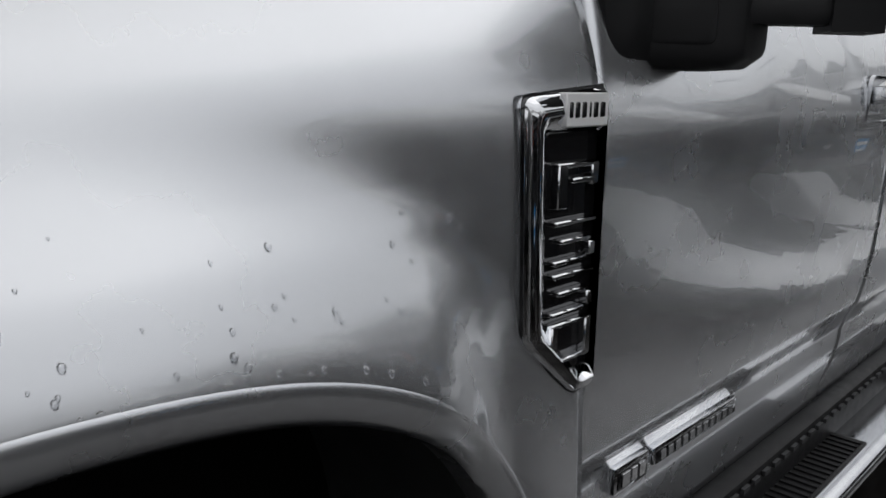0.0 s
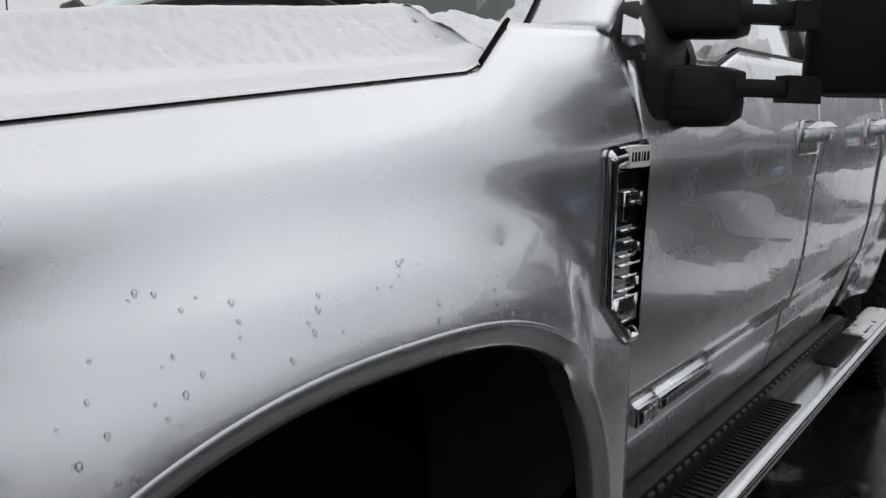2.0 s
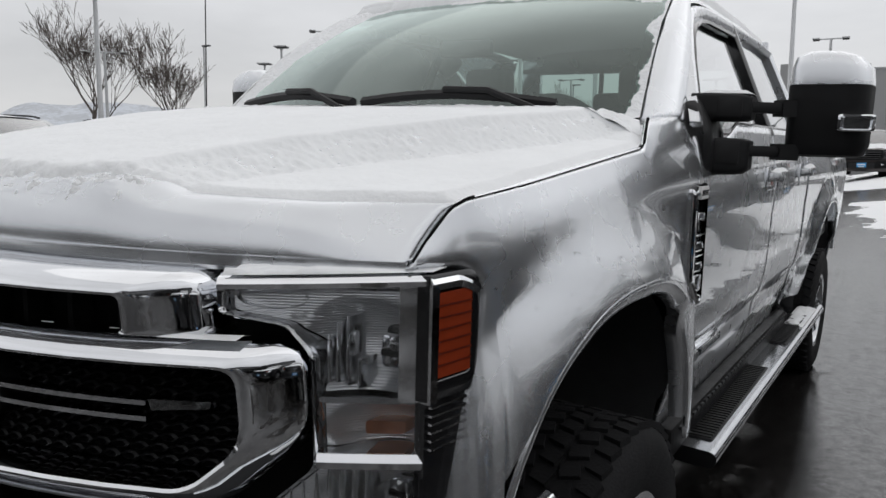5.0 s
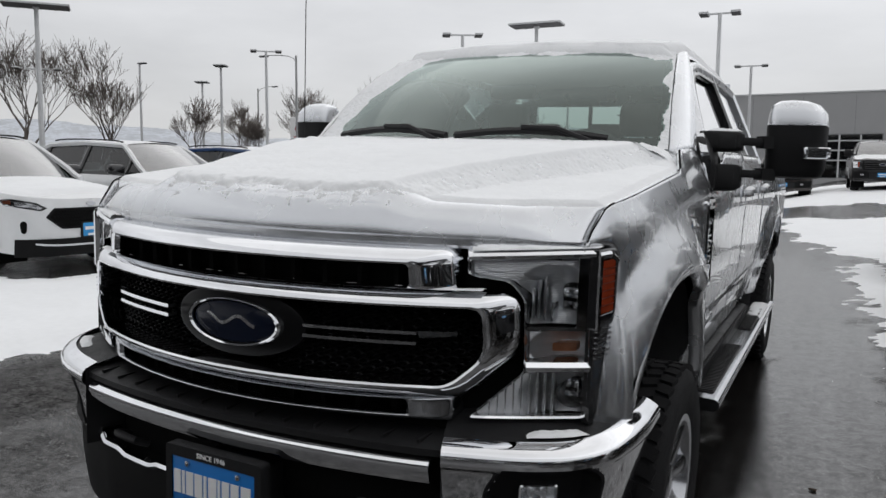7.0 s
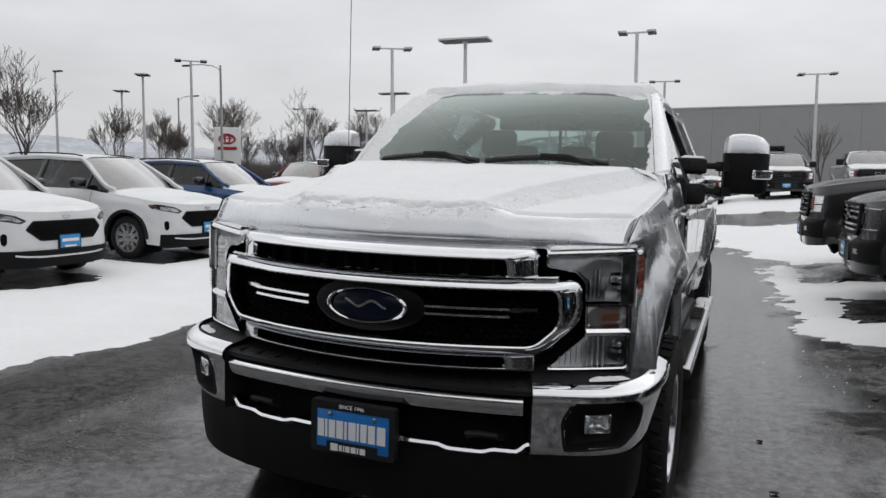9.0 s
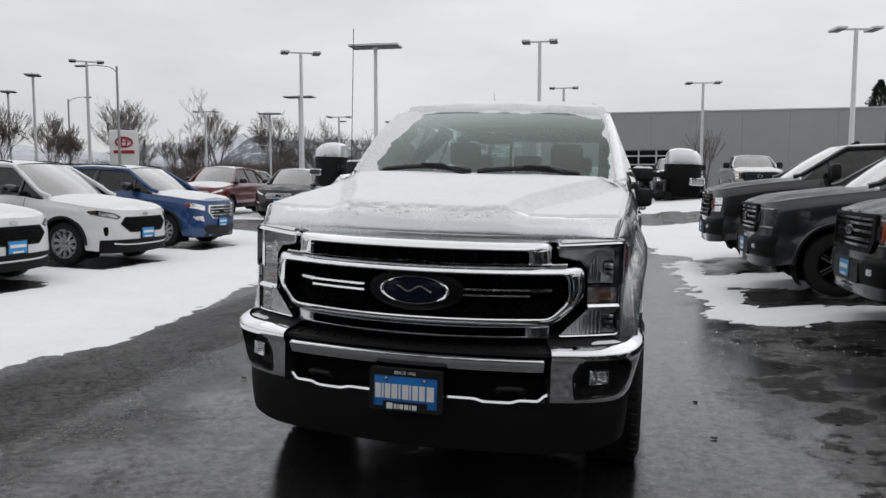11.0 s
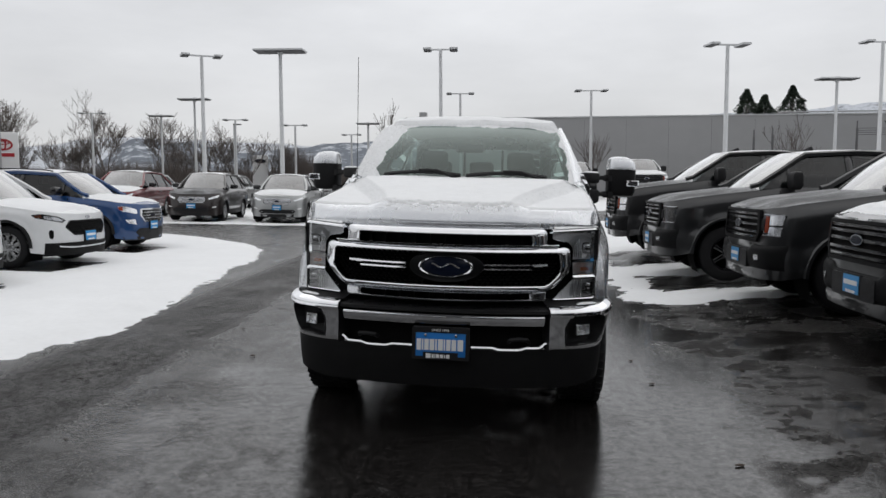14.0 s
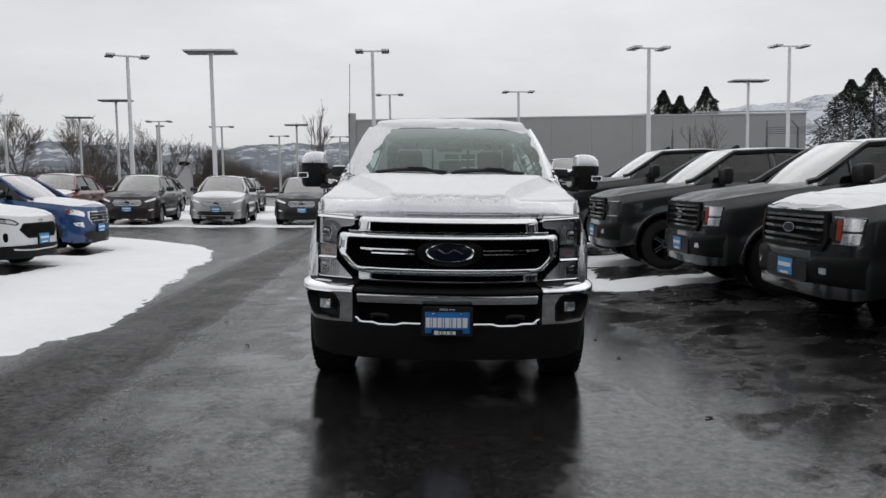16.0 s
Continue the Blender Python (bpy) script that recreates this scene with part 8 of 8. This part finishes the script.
for i, (x, y, h, w) in enumerate(((30.9, 108, 14.6, 5.6), (33.3, 108, 13.8, 5.0), (37.0, 108, 15.0, 6.4), (48.6, 90, 13.4, 8.0), (52.5, 92, 15.0, 8.5), (58, 92, 15.5, 9.0))):
    conifer(x, y, h, w, 7 + i)


# ---- hills on the horizon ----
def hill_mat(name, dark, snow_amt):
    m = bpy.data.materials.new(name)
    m.use_nodes = True
    n, l = m.node_tree.nodes, m.node_tree.links
    b = n["Principled BSDF"]
    b.inputs["Roughness"].default_value, b.inputs["Specular IOR Level"].default_value = 0.95, 0.1
    tc, mp, t1, t2, rp, mx = n.new("ShaderNodeTexCoord"), n.new("ShaderNodeMapping"), n.new("ShaderNodeTexNoise"), n.new("ShaderNodeTexNoise"), n.new("ShaderNodeValToRGB"), n.new("ShaderNodeMix")
    mp.inputs["Scale"].default_value = (1, 1, 2.2)
    l.new(tc.outputs["Object"], mp.inputs["Vector"])
    for t, s in ((t1, 0.012), (t2, 0.06)):
        t.inputs["Scale"].default_value, t.inputs["Detail"].default_value, t.inputs["Roughness"].default_value = s, 7, 0.65
        l.new(mp.outputs[0], t.inputs["Vector"])
    mx.data_type = "FLOAT"
    mx.inputs["Factor"].default_value = 0.45
    l.new(t1.outputs["Fac"], mx.inputs["A"])
    l.new(t2.outputs["Fac"], mx.inputs["B"])
    # ground and snow tones are paled and blued: distance haze in the colour
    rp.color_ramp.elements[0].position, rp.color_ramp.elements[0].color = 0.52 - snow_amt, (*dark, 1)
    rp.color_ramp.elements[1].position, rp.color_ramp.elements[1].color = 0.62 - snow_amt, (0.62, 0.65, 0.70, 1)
    l.new(mx.outputs["Result"], rp.inputs["Fac"])
    l.new(rp.outputs["Color"], b.inputs["Base Color"])
    return m


def ridge(name, label, a0, a1, dist, base, amp, seed, material):
    """A ridge between two bearings, in degrees from +y to the right."""
    b = bmesh.new()

    def pt(a, v):
        h = base + amp * (noise.fractal(Vector((a * 0.06, seed, 0)), 1.0, 2.0, 5) + 0.15 * noise.fractal(Vector((a * 0.5, seed + 4, 0)), 1.0, 2.0, 4))
        h *= smooth((a - a0) / 6) * smooth((a1 - a) / 6)
        rr = dist * (1 + 0.25 * (v - 1))
        z = -30 + (h + 30) * (v ** 1.3) + 6 * n3(a * 1.3, v * 6, seed) * (v < 1)
        return Vector((rr * math.sin(radians(a)), rr * math.cos(radians(a)), z))
    surface(b, pt, span(a0, a1, 220), span(0, 1, 12))
    return tagged(part(name, b, material), label, "hill", kind="structure")


ridge("backdrop_hills", "wooded hills with snow patches, blue-grey haze put into their colour", -33, 12, 2400, 132, 45, 1.3, hill_mat("hazed_wooded_hill", (0.19, 0.21, 0.24), 0.01))
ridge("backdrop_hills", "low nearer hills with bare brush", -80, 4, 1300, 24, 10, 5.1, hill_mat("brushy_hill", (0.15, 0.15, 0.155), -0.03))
ridge("backdrop_hills", "snowy hills under low cloud, paled by haze put into their colour", -66, -6, 2900, 135, 45, 3.3, hill_mat("hazed_hill", (0.50, 0.52, 0.55), 0.06))
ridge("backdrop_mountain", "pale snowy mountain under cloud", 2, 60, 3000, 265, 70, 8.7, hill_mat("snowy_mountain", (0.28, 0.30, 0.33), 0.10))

# brush along the far edge of the lot
rnd_ = random.Random(5)
verts, faces = [], []
for i in range(34000):
    x = rnd_.uniform(-95, -8)
    y = 92 + rnd_.uniform(-3, 6) - (x + 40) * 0.1
    h = rnd_.uniform(0.8, 5.6) * (0.75 + 0.7 * n3(x * 0.16, 0.0, 2.0))
    s, k = rnd_.uniform(-0.5, 0.5), len(verts)
    verts += [Vector((x, y, 0.9)), Vector((x + 0.07, y, 0.9)), Vector((x + s + 0.02, y + rnd_.uniform(-0.4, 0.4), 0.9 + h))]
    faces.append((k, k + 1, k + 2))
me = bpy.data.meshes.new("brush")
me.from_pydata(verts, [], faces)
me.materials.append(M_BARK)
tagged(new("brush", me), "tangle of bare brush at the edge of the lot", "brush", kind="stuff")

# behind the camera: added unseen dark walls and cars that darken what the chrome mirrors
dark_wall = thing("unseen_wall", "long unseen dark-glazed wall added for reflections", "building")
part("wall", box(bmesh.new(), -45, 45, -27, -26, -1.5, 8.5), M_CARGREY, dark_wall, smooth=False)
for i in range(20):
    part("window", box(bmesh.new(), -40 + i * 4 + 0.1, -40 + i * 4 + 3.8, -26.0, -25.9, 0.4, 5.6), M_DARKGLASS, dark_wall, smooth=False)
part("wall", box(bmesh.new(), 27, 28, -26, -4, -1.5, 8.5), M_CARGREY, dark_wall, smooth=False)
for i in range(5):
    part("window", box(bmesh.new(), 26.9, 27.0, -24 + i * 4 + 0.1, -24 + i * 4 + 3.8, 0.4, 5.6), M_DARKGLASS, dark_wall, smooth=False)
for i in range(6):
    vehicle(EDGE, (M_CARBLACK, M_CARGREY, M_CARWHITE)[i % 3], "unseen SUV added behind the camera for reflections", lot(-9 + i * 3.4, -17, 180), "edge", 0.0, group="cars before the showroom")

# slush crumbs by the pickups, debris on the lane, a drain slot
rnd_ = random.Random(23)
b = bmesh.new()
for i in range(90):
    c = rnd_.choice(((2.5, 3.9), (1.9, 4.6), (2.9, 4.4)))
    x, y = c[0] + rnd_.gauss(0, 0.32), c[1] + rnd_.gauss(0, 0.45)
    r = 0.002 + 0.006 * rnd_.random() ** 3
    z = ground_z(x)
    loops(b, [[Vector((x + r * k * a, y + r * k * d, z + h * r)) for a, d in ring2(1, 6)] for k, h in ((1, -0.1), (0.85, 0.4), (0.4, 0.7))], cap1=True)
tagged(part("slush_crumbs", b, M_SNOWROUGH), "crumbs of slush scattered on wet asphalt", "snow", kind="stuff")
b = bmesh.new()
for x, y in ((-2.43, 3.08), (1.44, 2.41), (2.21, 3.58), (-2.2, -0.4), (1.7, -0.2), (2.2, 0.4), (-1.6, -1.2), (2.6, -0.9), (-2.9, 0.9), (1.5, 1.6), (2.3, 2.0), (-1.9, 1.9)):
    z, a0, r = ground_z(x) + 0.002, rnd_.random() * 6, rnd_.uniform(0.010, 0.024)
    ring = [Vector((x + r * math.cos(a0 + a) * (1 + 0.4 * rnd_.random()), y + 0.6 * r * math.sin(a0 + a), z + 0.4 * r * abs(math.sin(a * 1.5)))) for a in span(0, 5.4, 7)]
    loops(b, [ring, [p + Vector((0.1 * r, 0, 0.25 * r)) for p in ring]], True, True)
tagged(part("lane_debris", b, mat("dead_leaf", (0.035, 0.022, 0.014), 0.8, noise_amt=0.4, noise_scale=80)), "dead leaves and grit lying on the lane", "debris", kind="stuff")

# wire fence before the grey building
M_STEEL = mat("galvanised_steel", (0.16, 0.16, 0.165), 0.5, 0.6, noise_amt=0.15, noise_scale=8)
fence = thing("fence", "tall steel wire fence with slanted arms before the grey building", "fence")
FX = (18.0, 19.4, 25.6, 28.1, 29.9, 31.7, 34.5)
for i, x in enumerate(FX):
    top = 5.2 + 0.6 * smooth((x - 18) / 7)
    po = part("post", rod(bmesh.new(), [(x, 58, ground_z(x) - 0.2), (x, 58, top)], 0.09, 8), M_STEEL, fence)
    part("arm", rod(bmesh.new(), [(x, 58, top - 0.05), (x - (0.55 if i > 2 else 0.0), 58, top + 0.55)], 0.05, 6), M_STEEL, po)
for k in range(4):
    part("wire", rod(bmesh.new(), [(25.6, 58, 5.3 + 0.16 * k), (29.9, 58, 5.3 + 0.16 * k), (34.5, 58, 5.3 + 0.16 * k)], 0.022, 5), M_STEEL, fence)
part("drain_cover", box(bmesh.new(), -8.2, -6.9, 23.8, 24.15, ground_z(-7.5) - 0.05, ground_z(-7.5) + 0.015), M_VOID, None, smooth=False)
tagged(bpy.data.objects["drain_cover"], "dark iron drain slot in the far lane", "drain")
